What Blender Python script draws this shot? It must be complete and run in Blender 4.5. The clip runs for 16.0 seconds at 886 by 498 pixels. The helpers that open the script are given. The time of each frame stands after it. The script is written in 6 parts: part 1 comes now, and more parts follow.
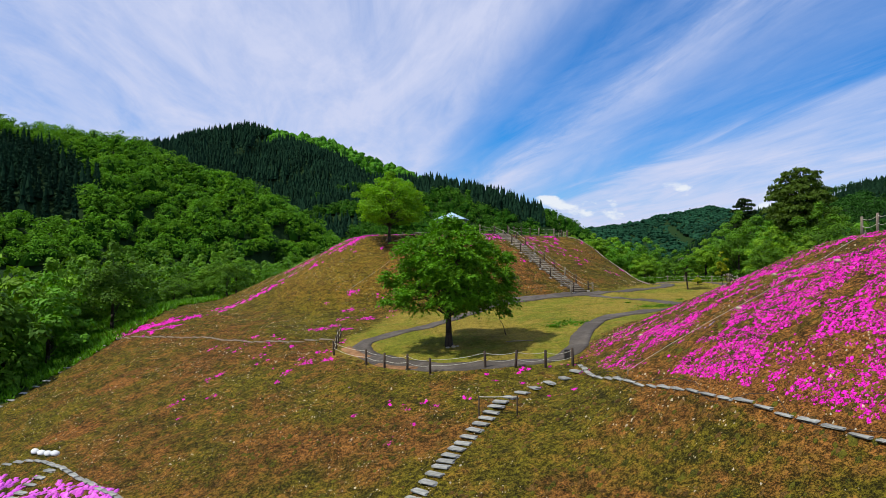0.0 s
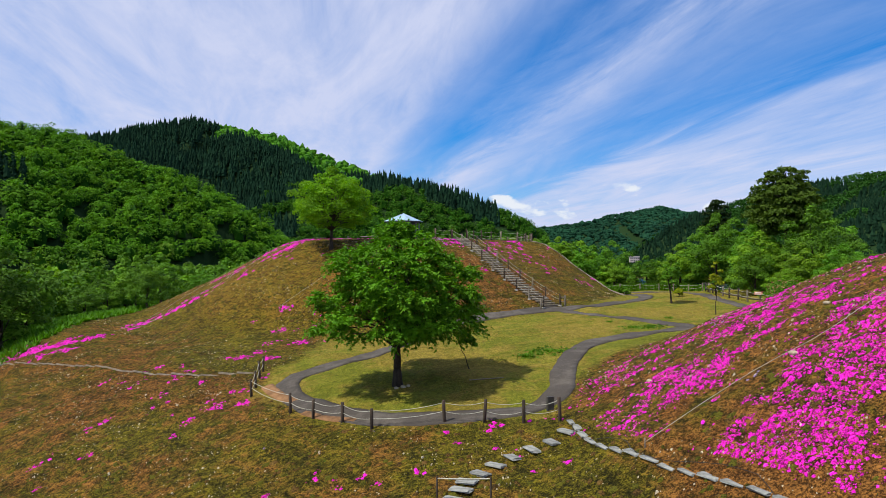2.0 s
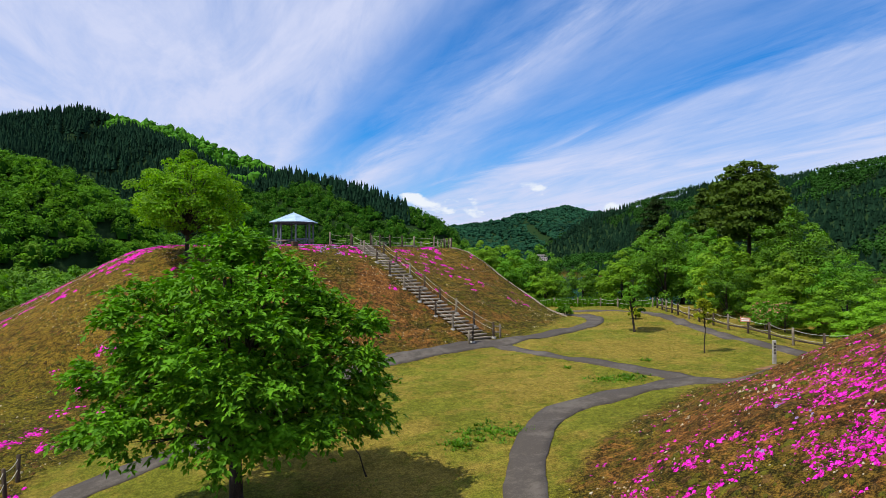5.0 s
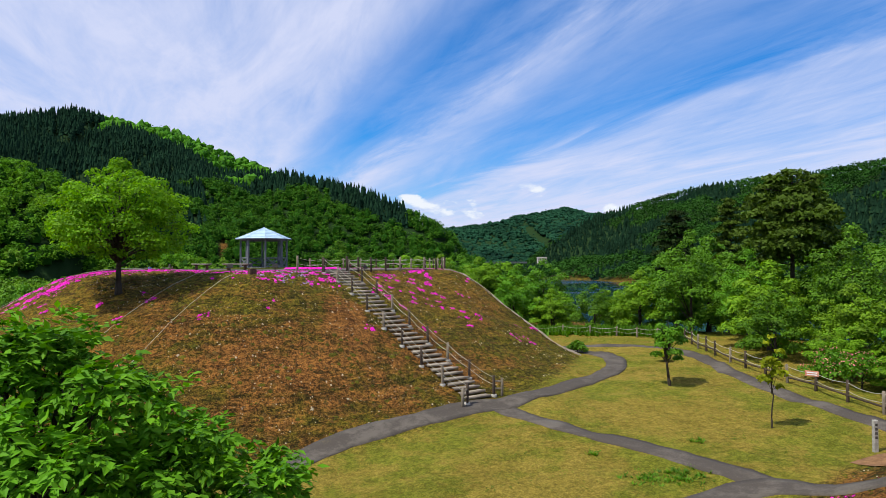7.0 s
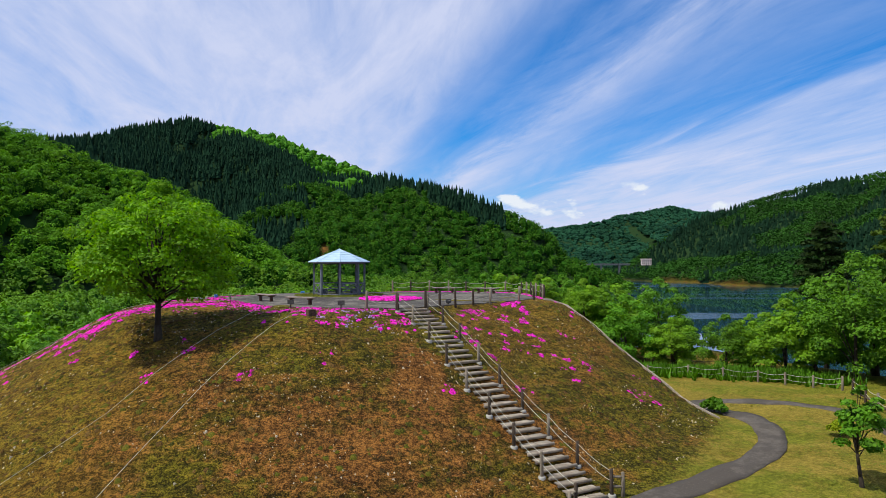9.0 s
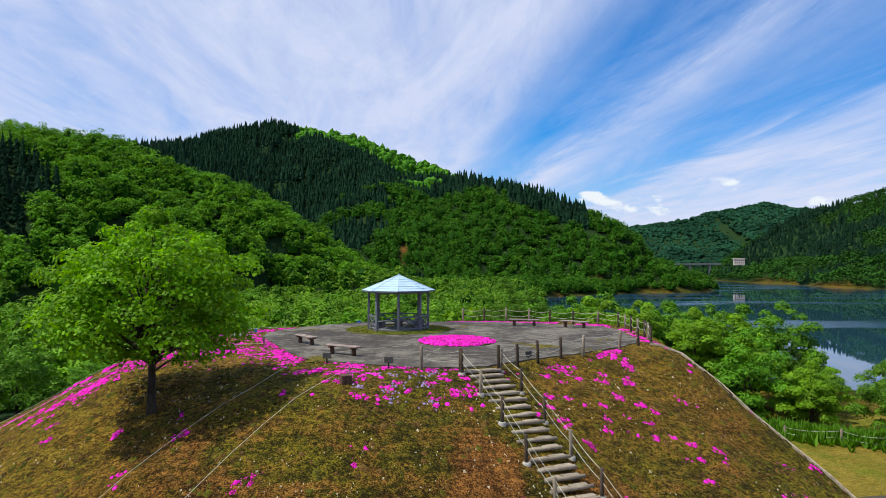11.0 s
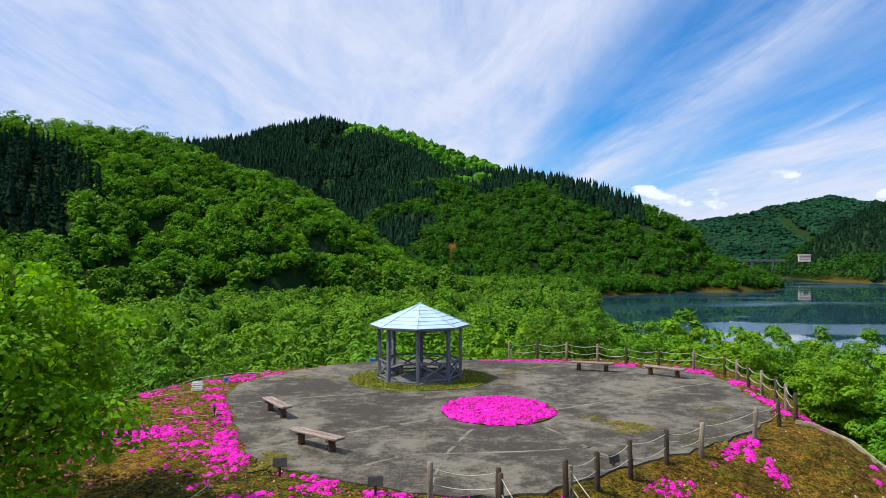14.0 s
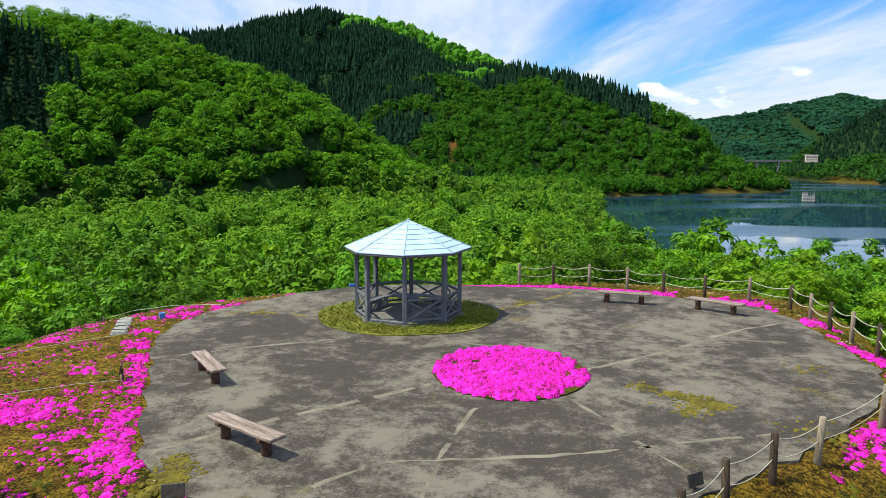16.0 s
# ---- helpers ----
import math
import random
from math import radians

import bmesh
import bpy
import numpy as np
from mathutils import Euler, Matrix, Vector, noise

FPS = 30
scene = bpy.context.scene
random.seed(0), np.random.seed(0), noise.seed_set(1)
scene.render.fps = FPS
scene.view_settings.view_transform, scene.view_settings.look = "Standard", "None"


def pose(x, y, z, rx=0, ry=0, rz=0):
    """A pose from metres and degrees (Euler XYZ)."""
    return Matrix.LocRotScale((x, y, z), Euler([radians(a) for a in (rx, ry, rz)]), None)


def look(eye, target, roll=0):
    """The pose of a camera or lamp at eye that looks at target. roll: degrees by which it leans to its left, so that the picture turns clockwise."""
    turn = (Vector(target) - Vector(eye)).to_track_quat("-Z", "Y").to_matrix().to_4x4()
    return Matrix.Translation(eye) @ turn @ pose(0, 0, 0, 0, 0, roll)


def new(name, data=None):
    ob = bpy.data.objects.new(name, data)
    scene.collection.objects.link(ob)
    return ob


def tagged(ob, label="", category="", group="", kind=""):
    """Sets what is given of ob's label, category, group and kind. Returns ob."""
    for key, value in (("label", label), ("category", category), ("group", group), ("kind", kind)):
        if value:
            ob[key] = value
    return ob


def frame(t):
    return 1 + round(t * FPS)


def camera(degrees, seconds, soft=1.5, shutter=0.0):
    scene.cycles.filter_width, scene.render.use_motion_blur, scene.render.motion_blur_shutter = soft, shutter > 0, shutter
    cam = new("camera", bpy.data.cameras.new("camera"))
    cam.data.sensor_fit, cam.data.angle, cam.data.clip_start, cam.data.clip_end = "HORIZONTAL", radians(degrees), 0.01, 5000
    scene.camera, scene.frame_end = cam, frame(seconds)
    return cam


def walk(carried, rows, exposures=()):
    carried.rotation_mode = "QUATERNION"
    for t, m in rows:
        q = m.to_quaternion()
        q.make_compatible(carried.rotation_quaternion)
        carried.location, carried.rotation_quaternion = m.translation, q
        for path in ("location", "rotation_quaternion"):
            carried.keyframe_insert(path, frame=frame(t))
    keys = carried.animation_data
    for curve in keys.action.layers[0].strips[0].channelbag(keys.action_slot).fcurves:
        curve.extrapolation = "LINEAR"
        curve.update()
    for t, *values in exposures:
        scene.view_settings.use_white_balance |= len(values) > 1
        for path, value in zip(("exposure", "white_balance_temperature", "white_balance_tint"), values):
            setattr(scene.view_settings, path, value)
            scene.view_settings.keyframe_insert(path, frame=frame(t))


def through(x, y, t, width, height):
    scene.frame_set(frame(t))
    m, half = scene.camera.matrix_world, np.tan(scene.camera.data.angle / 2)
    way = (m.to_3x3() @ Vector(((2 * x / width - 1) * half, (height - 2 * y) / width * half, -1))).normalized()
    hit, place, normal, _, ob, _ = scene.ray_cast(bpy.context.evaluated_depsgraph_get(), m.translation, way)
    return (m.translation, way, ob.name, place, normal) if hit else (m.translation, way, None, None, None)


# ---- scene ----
cam = camera(65.7, 16.0, soft=0.6)
EXPOSURES = [(0, -0.04, 6500, 8), (4.2, -0.02, 6500, 8), (6.4, 0.10, 6550, 8), (7.2, 0.04, 6550, 8), (8.2, -0.03, 6500, 7), (9.5, -0.02, 6500, 7), (12, 0.10, 6700, 4), (14, 0.16, 6800, 3), (16, 0.35, 6900, 0)]
PATH = [
    (0, (-12.371, -92.05, -3.557), (-12.129, -90.065, -3.51), 0.1),
    (0.5, (-12.01, -89.797, -3.312), (-11.745, -87.816, -3.264), 0.1),
    (1, (-11.658, -87.563, -3.032), (-11.357, -85.586, -2.986), 0.1),
    (1.5, (-11.338, -85.434, -2.809), (-11.001, -83.463, -2.764), 0.1),
    (2, (-10.95, -83.083, -2.597), (-10.575, -81.119, -2.553), 0.1),
    (2.5, (-10.518, -80.682, -2.387), (-10.099, -78.727, -2.345), 0.1),
    (3, (-10.059, -78.222, -2.175), (-9.6, -76.276, -2.133), 0.0),
    (3.5, (-9.506, -75.817, -1.999), (-8.993, -73.884, -1.958), 0.0),
    (4, (-8.921, -73.524, -1.831), (-8.343, -71.61, -1.791), -0.0),
    (4.2, (-8.66, -72.616, -1.713), (-8.063, -70.708, -1.676), -0.0),
    (6.3, (-4.948, -63.572, -0.337), (-4.308, -61.678, -0.296), -0.1),
    (6.5, (-4.691, -62.85, -0.076), (-4.05, -60.956, -0.036), -0.1),
    (7, (-4.007, -60.941, 0.464), (-3.376, -59.044, 0.506), -0.1),
    (7.5, (-3.367, -59.093, 1.007), (-2.768, -57.185, 1.052), -0.1),
    (8, (-2.649, -57.197, 1.446), (-2.137, -55.264, 1.491), -0.1),
    (8.5, (-2.006, -55.296, 1.954), (-1.579, -53.343, 1.998), -0.1),
    (9, (-1.472, -53.394, 2.402), (-1.119, -51.426, 2.446), -0.1),
    (9.5, (-1.007, -51.455, 2.903), (-0.734, -49.474, 2.945), -0.0),
    (9.7, (-0.865, -50.634, 3.15), (-0.619, -48.649, 3.188), -0.0),
    (11.8, (0.732, -41.219, 5.093), (0.797, -39.22, 5.13), -0.0),
    (12, (0.832, -40.46, 5.283), (0.883, -38.461, 5.318), 0.0),
    (12.5, (1.04, -38.596, 5.682), (1.058, -36.596, 5.71), 0.2),
    (13, (1.299, -36.568, 5.697), (1.288, -34.568, 5.727), 0.1),
    (13.5, (1.435, -34.601, 5.755), (1.411, -32.602, 5.785), 0.1),
    (14, (1.509, -32.626, 5.776), (1.484, -30.626, 5.8), 0.0),
    (14.5, (1.58, -30.756, 5.842), (1.553, -28.757, 5.766), 0.1),
    (15, (1.618, -28.917, 5.872), (1.589, -26.923, 5.726), 0.0),
    (15.5, (1.676, -27.153, 5.789), (1.643, -25.164, 5.587), -0.3),
    (16, (1.626, -25.21, 5.922), (1.6, -23.228, 5.654), 0.2),
]
walk(cam, [(t, look(eye, target, roll)) for t, eye, target, roll in PATH], EXPOSURES)


# ---- sky, sun -----------------------------------------------------------------
SUN_UP, SUN_FROM = radians(60), Vector((-0.98, -0.20, 0))   # height of the sun, and the side it stands on


def sky_world():
    world = bpy.data.worlds.new("sky")
    scene.world = world
    world.use_nodes = True
    nt = world.node_tree
    nt.nodes.clear()
    N = lambda kind, **kw: node(nt, kind, **kw)
    out, bg = N("ShaderNodeOutputWorld"), N("ShaderNodeBackground")
    sky = N("ShaderNodeTexSky", sky_type="NISHITA", sun_disc=False, sun_elevation=SUN_UP,
            sun_rotation=math.atan2(SUN_FROM.x, SUN_FROM.y), air_density=1.0, dust_density=0.4, ozone_density=3.0)
    tint = N("ShaderNodeHueSaturation")
    tint.inputs["Saturation"].default_value, tint.inputs["Value"].default_value = SKY_SAT, SKY_VAL
    deep = N("ShaderNodeMix", data_type="RGBA", blend_type="MULTIPLY")
    deep.inputs[0].default_value, deep.inputs[7].default_value = 1.0, SKY_TINT
    nt.links.new(sky.outputs[0], deep.inputs[6])
    nt.links.new(deep.outputs[2], tint.inputs["Color"])
    co = N("ShaderNodeTexCoord")
    sep = N("ShaderNodeSeparateXYZ")
    nt.links.new(co.outputs["Generated"], sep.inputs[0])
    M = lambda op, a, b=None, c=None: maths(nt, op, a, b, c)
    x, y, z = sep.outputs
    up = M("MAXIMUM", z, 0.0)
    lift = M("ADD", up, 0.06)
    # a high sheet of cloud: across and along the wind
    ca, sa = math.cos(radians(CLOUD_TURN)), math.sin(radians(CLOUD_TURN))
    across = M("DIVIDE", M("SUBTRACT", M("MULTIPLY", x, ca), M("MULTIPLY", y, sa)), lift)
    along = M("DIVIDE", M("ADD", M("MULTIPLY", x, sa), M("MULTIPLY", y, ca)), lift)

    def cloud(su, sv, detail, rough, off, warp=0.0):
        v = N("ShaderNodeCombineXYZ")
        nt.links.new(M("MULTIPLY", across, su), v.inputs[0])
        nt.links.new(M("MULTIPLY", along, sv), v.inputs[1])
        v.inputs[2].default_value = off
        n = N("ShaderNodeTexNoise")
        n.inputs["Scale"].default_value, n.inputs["Detail"].default_value, n.inputs["Roughness"].default_value = 1, detail, rough
        n.inputs["Distortion"].default_value = warp
        nt.links.new(v.outputs[0], n.inputs["Vector"])
        return n.outputs[0]

    broad = cloud(0.5, 0.16, 4, 0.55, 3.3, 0.6)
    streak = cloud(2.2, 0.55, 8, 0.62, 8.1, 0.9)
    wisp = cloud(5.5, 1.3, 8, 0.66, 1.7, 1.3)
    # how closed the sheet is from side to side
    lane = N("ShaderNodeValToRGB")
    lane.color_ramp.interpolation = "EASE"
    stops = LANES
    while len(lane.color_ramp.elements) < len(stops):
        lane.color_ramp.elements.new(0.5)
    for e, (p, g) in zip(lane.color_ramp.elements, stops):
        e.position, e.color = p, (g, g, g, 1)
    wob = M("ADD", across, M("MULTIPLY", M("SUBTRACT", streak, 0.5), 0.55))
    nt.links.new(M("ADD", M("MULTIPLY", wob, 0.1), 0.5), lane.inputs[0])
    amount = M("ADD", M("MULTIPLY", lane.outputs[0], 1.0),
               M("ADD", M("MULTIPLY", M("SUBTRACT", broad, 0.5), 0.9), M("ADD", M("MULTIPLY", M("SUBTRACT", streak, 0.5), 0.95), M("MULTIPLY", M("SUBTRACT", wisp, 0.5), 0.30))))
    haze = M("MULTIPLY", M("POWER", M("SUBTRACT", 1.0, M("MINIMUM", M("MULTIPLY", up, 3.2), 1.0)), 2.0), 0.30)
    cover = M("MINIMUM", M("MAXIMUM", M("ADD", amount, haze), 0.03), 0.97)
    # small heaped clouds low over the hills
    puff = N("ShaderNodeTexNoise")
    puff.inputs["Scale"].default_value, puff.inputs["Detail"].default_value = 11, 7
    sq = N("ShaderNodeCombineXYZ")
    for n, s in ((0, x), (1, y)):
        nt.links.new(s, sq.inputs[n])
    nt.links.new(M("MULTIPLY", z, 2.2), sq.inputs[2])
    nt.links.new(sq.outputs[0], puff.inputs["Vector"])
    low = M("MULTIPLY", M("SUBTRACT", 1.0, M("MINIMUM", M("DIVIDE", M("ABSOLUTE", M("SUBTRACT", z, 0.07)), 0.05), 1.0)), 1.0)
    heap = M("MULTIPLY", smoothed(nt, M("ADD", puff.outputs[0], M("MULTIPLY", low, 0.10)), 0.66, 0.72), smoothed(nt, low, 0.0, 0.3))
    white = N("ShaderNodeMix", data_type="RGBA")
    white.inputs[6].default_value, white.inputs[7].default_value = CLOUD_DIM, CLOUD_LIT
    nt.links.new(smoothed(nt, cover, 0.35, 1.0), white.inputs[0])
    mix = N("ShaderNodeMix", data_type="RGBA")
    nt.links.new(cover, mix.inputs[0])
    nt.links.new(tint.outputs[0], mix.inputs[6])
    nt.links.new(white.outputs[2], mix.inputs[7])
    mix2 = N("ShaderNodeMix", data_type="RGBA")
    nt.links.new(heap, mix2.inputs[0])
    nt.links.new(mix.outputs[2], mix2.inputs[6])
    mix2.inputs[7].default_value = CLOUD_HEAP
    nt.links.new(mix2.outputs[2], bg.inputs[0])
    bg.inputs[1].default_value = SKY_STRENGTH
    nt.links.new(bg.outputs[0], out.inputs[0])


def node(nt, kind, **kw):
    n = nt.nodes.new(kind)
    for key, value in kw.items():
        setattr(n, key, value)
    return n


def maths(nt, op, a, b=None, c=None):
    n = nt.nodes.new("ShaderNodeMath")
    n.operation = op
    for i, v in enumerate((a, b, c)):
        if v is None:
            continue
        if isinstance(v, (int, float)):
            n.inputs[i].default_value = v
        else:
            nt.links.new(v, n.inputs[i])
    return n.outputs[0]


def smoothed(nt, v, a, b):
    n = nt.nodes.new("ShaderNodeMapRange")
    n.interpolation_type = "SMOOTHSTEP"
    n.inputs[1].default_value, n.inputs[2].default_value = a, b
    nt.links.new(v, n.inputs[0])
    return n.outputs[0]


SKY_TINT = (0.85, 0.98, 1.22, 1)
SKY_STRENGTH, SKY_SAT, SKY_VAL, CLOUD_TURN = 0.11, 1.4, 1.12, -4.0
CLOUD_DIM, CLOUD_LIT, CLOUD_HEAP = (4.2, 5.2, 8.1, 1), (5.8, 6.25, 8.4, 1), (7.6, 8.0, 8.8, 1)
LANES = [(0.0, 0.70), (0.40, 0.70), (0.46, 0.80), (0.57, 0.78), (0.592, 0.38), (0.606, 0.16), (0.622, 0.26), (0.648, 0.64), (0.678, 0.40), (0.712, 0.20), (0.75, 0.74), (1.0, 0.8)]
sky_world()
sun = new("sun", bpy.data.lights.new("sun", "SUN"))
sun.data.energy, sun.data.angle, sun.data.color = 5.0, radians(0.53), (1.0, 0.95, 0.86)
sun.matrix_world = look(SUN_FROM.normalized() * math.cos(SUN_UP) * 80 + Vector((0, 0, 80 * math.sin(SUN_UP))), (0, 0, 0))


# ---- materials -----------------------------------------------------------------
def colour_mix(nt, fac, a, b):
    n = node(nt, "ShaderNodeMix", data_type="RGBA")
    for i, v in ((0, fac), (6, a), (7, b)):
        if isinstance(v, (int, float)):
            n.inputs[i].default_value = v
        elif isinstance(v, tuple):
            n.inputs[i].default_value = (*v, 1)[:4]
        else:
            nt.links.new(v, n.inputs[i])
    return n.outputs[2]


def noise_of(nt, scale, detail=5, rough=0.6, where="Object", stretch=(1, 1, 1), warp=0.0):
    co = node(nt, "ShaderNodeTexCoord")
    mp = node(nt, "ShaderNodeMapping")
    mp.inputs["Scale"].default_value = stretch
    nt.links.new(co.outputs[where], mp.inputs[0])
    n = node(nt, "ShaderNodeTexNoise")
    n.inputs["Scale"].default_value, n.inputs["Detail"].default_value, n.inputs["Roughness"].default_value, n.inputs["Distortion"].default_value = scale, detail, rough, warp
    nt.links.new(mp.outputs[0], n.inputs["Vector"])
    return n.outputs[0]


def material(name, rough=0.8, metal=0.0, spec=0.3):
    m = bpy.data.materials.new(name)
    m.use_nodes = True
    nt = m.node_tree
    p = nt.nodes["Principled BSDF"]
    p.inputs["Roughness"].default_value, p.inputs["Metallic"].default_value = rough, metal
    p.inputs["Specular IOR Level"].default_value = spec
    return m, nt, p


def bump(nt, p, v, strength, distance):
    b = node(nt, "ShaderNodeBump")
    b.inputs["Strength"].default_value, b.inputs["Distance"].default_value = strength, distance
    nt.links.new(v, b.inputs["Height"])
    nt.links.new(b.outputs[0], p.inputs["Normal"])


def plain(name, c1, c2, scale=6.0, rough=0.8, metal=0.0, depth=0.01, fine=60.0, spec=0.3, stretch=(1, 1, 1), spread=0.25):
    """Two tones mixed by coarse and fine noise, each piece a little lighter or darker."""
    m, nt, p = material(name, rough, metal, spec)
    coarse, grain = noise_of(nt, scale, 5, stretch=stretch), noise_of(nt, fine, 4, stretch=stretch)
    f = maths(nt, "ADD", maths(nt, "MULTIPLY", coarse, 0.65), maths(nt, "MULTIPLY", grain, 0.35))
    c = colour_mix(nt, smoothed(nt, f, 0.36, 0.64), c1, c2)
    rnd = node(nt, "ShaderNodeObjectInfo").outputs["Random"]
    hsv = node(nt, "ShaderNodeHueSaturation")
    nt.links.new(maths(nt, "ADD", maths(nt, "MULTIPLY", rnd, spread), 1 - spread / 2), hsv.inputs["Value"])
    nt.links.new(c, hsv.inputs["Color"])
    nt.links.new(hsv.outputs[0], p.inputs["Base Color"])
    if depth:
        bump(nt, p, f, 0.6, depth)
    return m


def foliage(name, c1, c2, c3, patch=0.12, through=0.35, rough=0.6, spec=0.25):
    """Leaves: light passes through in part; leaf by leaf and clump by clump the green differs."""
    m, nt, p = material(name, rough, 0, spec)
    isle = node(nt, "ShaderNodeNewGeometry").outputs["Random Per Island"]
    rnd = node(nt, "ShaderNodeObjectInfo").outputs["Random"]
    clump = noise_of(nt, patch, 3, where="Object")
    a = colour_mix(nt, isle, c1, c2)
    b = colour_mix(nt, smoothed(nt, maths(nt, "ADD", maths(nt, "MULTIPLY", clump, 0.8), maths(nt, "MULTIPLY", rnd, 0.2)), 0.42, 0.68), a, c3)
    tone = node(nt, "ShaderNodeHueSaturation")
    vary = functools_sum(nt, ((smoothed(nt, noise_of(nt, patch * 1.9, 2), 0.34, 0.66), 0.42), (rnd, 0.36)))
    nt.links.new(maths(nt, "ADD", vary, 0.64), tone.inputs["Value"])
    nt.links.new(maths(nt, "ADD", maths(nt, "MULTIPLY", rnd, 0.012), 0.495), tone.inputs["Hue"])
    nt.links.new(b, tone.inputs["Color"])
    b = tone.outputs[0]
    nt.links.new(b, p.inputs["Base Color"])
    tr = node(nt, "ShaderNodeBsdfTranslucent")
    bright = node(nt, "ShaderNodeHueSaturation")
    bright.inputs["Value"].default_value, bright.inputs["Saturation"].default_value = 1.5, 1.1
    nt.links.new(b, bright.inputs["Color"])
    nt.links.new(bright.outputs[0], tr.inputs["Color"])
    mx = node(nt, "ShaderNodeMixShader")
    mx.inputs[0].default_value = through
    nt.links.new(p.outputs[0], mx.inputs[1])
    nt.links.new(tr.outputs[0], mx.inputs[2])
    nt.links.new(mx.outputs[0], nt.nodes["Material Output"].inputs[0])
    return m


def petals(name, dark, mid, light):
    """Low mats: countless small heads with dark gaps between them."""
    m, nt, p = material(name, 0.85, 0, 0.1)
    isle = node(nt, "ShaderNodeNewGeometry").outputs["Random Per Island"]
    n1, n2 = noise_of(nt, 2.5, 3, 0.6), noise_of(nt, 20, 3, 0.75)
    heads = functools_sum(nt, ((n2, 0.75), (isle, 0.12), (n1, 0.25)))
    c = colour_mix(nt, smoothed(nt, heads, 0.475, 0.575), dark, mid)
    c = colour_mix(nt, smoothed(nt, heads, 0.62, 0.74), c, light)
    nt.links.new(c, p.inputs["Base Color"])
    bump(nt, p, n2, 0.8, 0.035)
    return m


def ground_material():
    """Lawn, planted slope, bare earth and woodland floor, laid out by the sheet's own zones."""
    m, nt, p = material("ground", 0.95, 0, 0.1)
    at = node(nt, "ShaderNodeAttribute", attribute_name="zone")
    sep = node(nt, "ShaderNodeSeparateColor")
    nt.links.new(at.outputs["Color"], sep.inputs[0])
    lawn, earth, wood = sep.outputs
    n1, n2, n3, n4 = noise_of(nt, 0.16, 6, 0.62), noise_of(nt, 0.9, 8, 0.68), noise_of(nt, 5.0, 6, 0.75), noise_of(nt, 17, 4, 0.75)
    mixn = lambda *w: functools_sum(nt, w)
    big = mixn((n1, 0.6), (n2, 0.4))
    n5 = noise_of(nt, 2.3, 6, 0.7)
    terrace = noise_of(nt, 1.0, 6, 0.65, stretch=(0.42, 0.42, 3.4), warp=0.6)
    small = mixn((n2, 0.14), (terrace, 0.24), (n5, 0.22), (n3, 0.24), (n4, 0.16))
    green = colour_mix(nt, smoothed(nt, small, 0.42, 0.59), (0.115, 0.124, 0.010), (0.196, 0.200, 0.020))
    dry = colour_mix(nt, smoothed(nt, small, 0.40, 0.60), (0.158, 0.122, 0.015), (0.285, 0.214, 0.036))
    grass = colour_mix(nt, smoothed(nt, big, 0.43, 0.55), green, dry)
    moss = colour_mix(nt, smoothed(nt, small, 0.43, 0.58), (0.030, 0.026, 0.003), (0.142, 0.116, 0.008))
    rust = colour_mix(nt, smoothed(nt, small, 0.43, 0.60), (0.046, 0.020, 0.004), (0.222, 0.100, 0.021))
    gold = colour_mix(nt, smoothed(nt, small, 0.40, 0.60), (0.080, 0.042, 0.005), (0.210, 0.112, 0.014))
    gold = colour_mix(nt, maths(nt, "MULTIPLY", smoothed(nt, mixn((n2, 0.5), (n5, 0.5)), 0.46, 0.54), maths(nt, "ADD", 0.12, maths(nt, "MULTIPLY", smoothed(nt, at.outputs["Alpha"], 0.66, 0.85), 0.28))), gold, (0.160, 0.152, 0.013))
    soil = colour_mix(nt, smoothed(nt, small, 0.36, 0.66), (0.050, 0.020, 0.006), (0.29, 0.126, 0.026))
    slope = colour_mix(nt, smoothed(nt, maths(nt, "ADD", mixn((n1, 0.42), (n2, 0.30), (terrace, 0.18), (n3, 0.10)), maths(nt, "MULTIPLY", maths(nt, "SUBTRACT", earth, 0.36), 0.14)), 0.44, 0.56), moss, rust)
    slope = colour_mix(nt, maths(nt, "MULTIPLY", at.outputs["Alpha"], smoothed(nt, mixn((n1, 0.5), (n2, 0.5)), 0.32, 0.52)), slope, gold)
    bare = smoothed(nt, maths(nt, "ADD", maths(nt, "MULTIPLY", earth, 0.42), maths(nt, "MULTIPLY", mixn((n1, 0.35), (n2, 0.40), (n3, 0.25)), 1.0)), 0.70, 0.80)
    slope = colour_mix(nt, bare, slope, soil)
    fine = smoothed(nt, mixn((n3, 0.38), (n4, 0.62)), 0.44, 0.57)
    grain = node(nt, "ShaderNodeHueSaturation")
    nt.links.new(maths(nt, "ADD", maths(nt, "MULTIPLY", fine, maths(nt, "SUBTRACT", 1.30, maths(nt, "MULTIPLY", lawn, 0.76))), maths(nt, "ADD", 0.36, maths(nt, "MULTIPLY", lawn, 0.36))), grain.inputs["Value"])
    nt.links.new(colour_mix(nt, lawn, slope, grass), grain.inputs["Color"])
    c = grain.outputs[0]
    # Woodland floor darkened in its colour to stand for shade between the crowns
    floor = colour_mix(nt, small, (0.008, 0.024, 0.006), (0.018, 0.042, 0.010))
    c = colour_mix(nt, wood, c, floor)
    nt.links.new(c, p.inputs["Base Color"])
    bump(nt, p, mixn((n3, 0.5), (n4, 0.5)), 1.0, 0.16)
    return m


def functools_sum(nt, pairs):
    total = None
    for v, w in pairs:
        term = maths(nt, "MULTIPLY", v, w)
        total = term if total is None else maths(nt, "ADD", total, term)
    return total


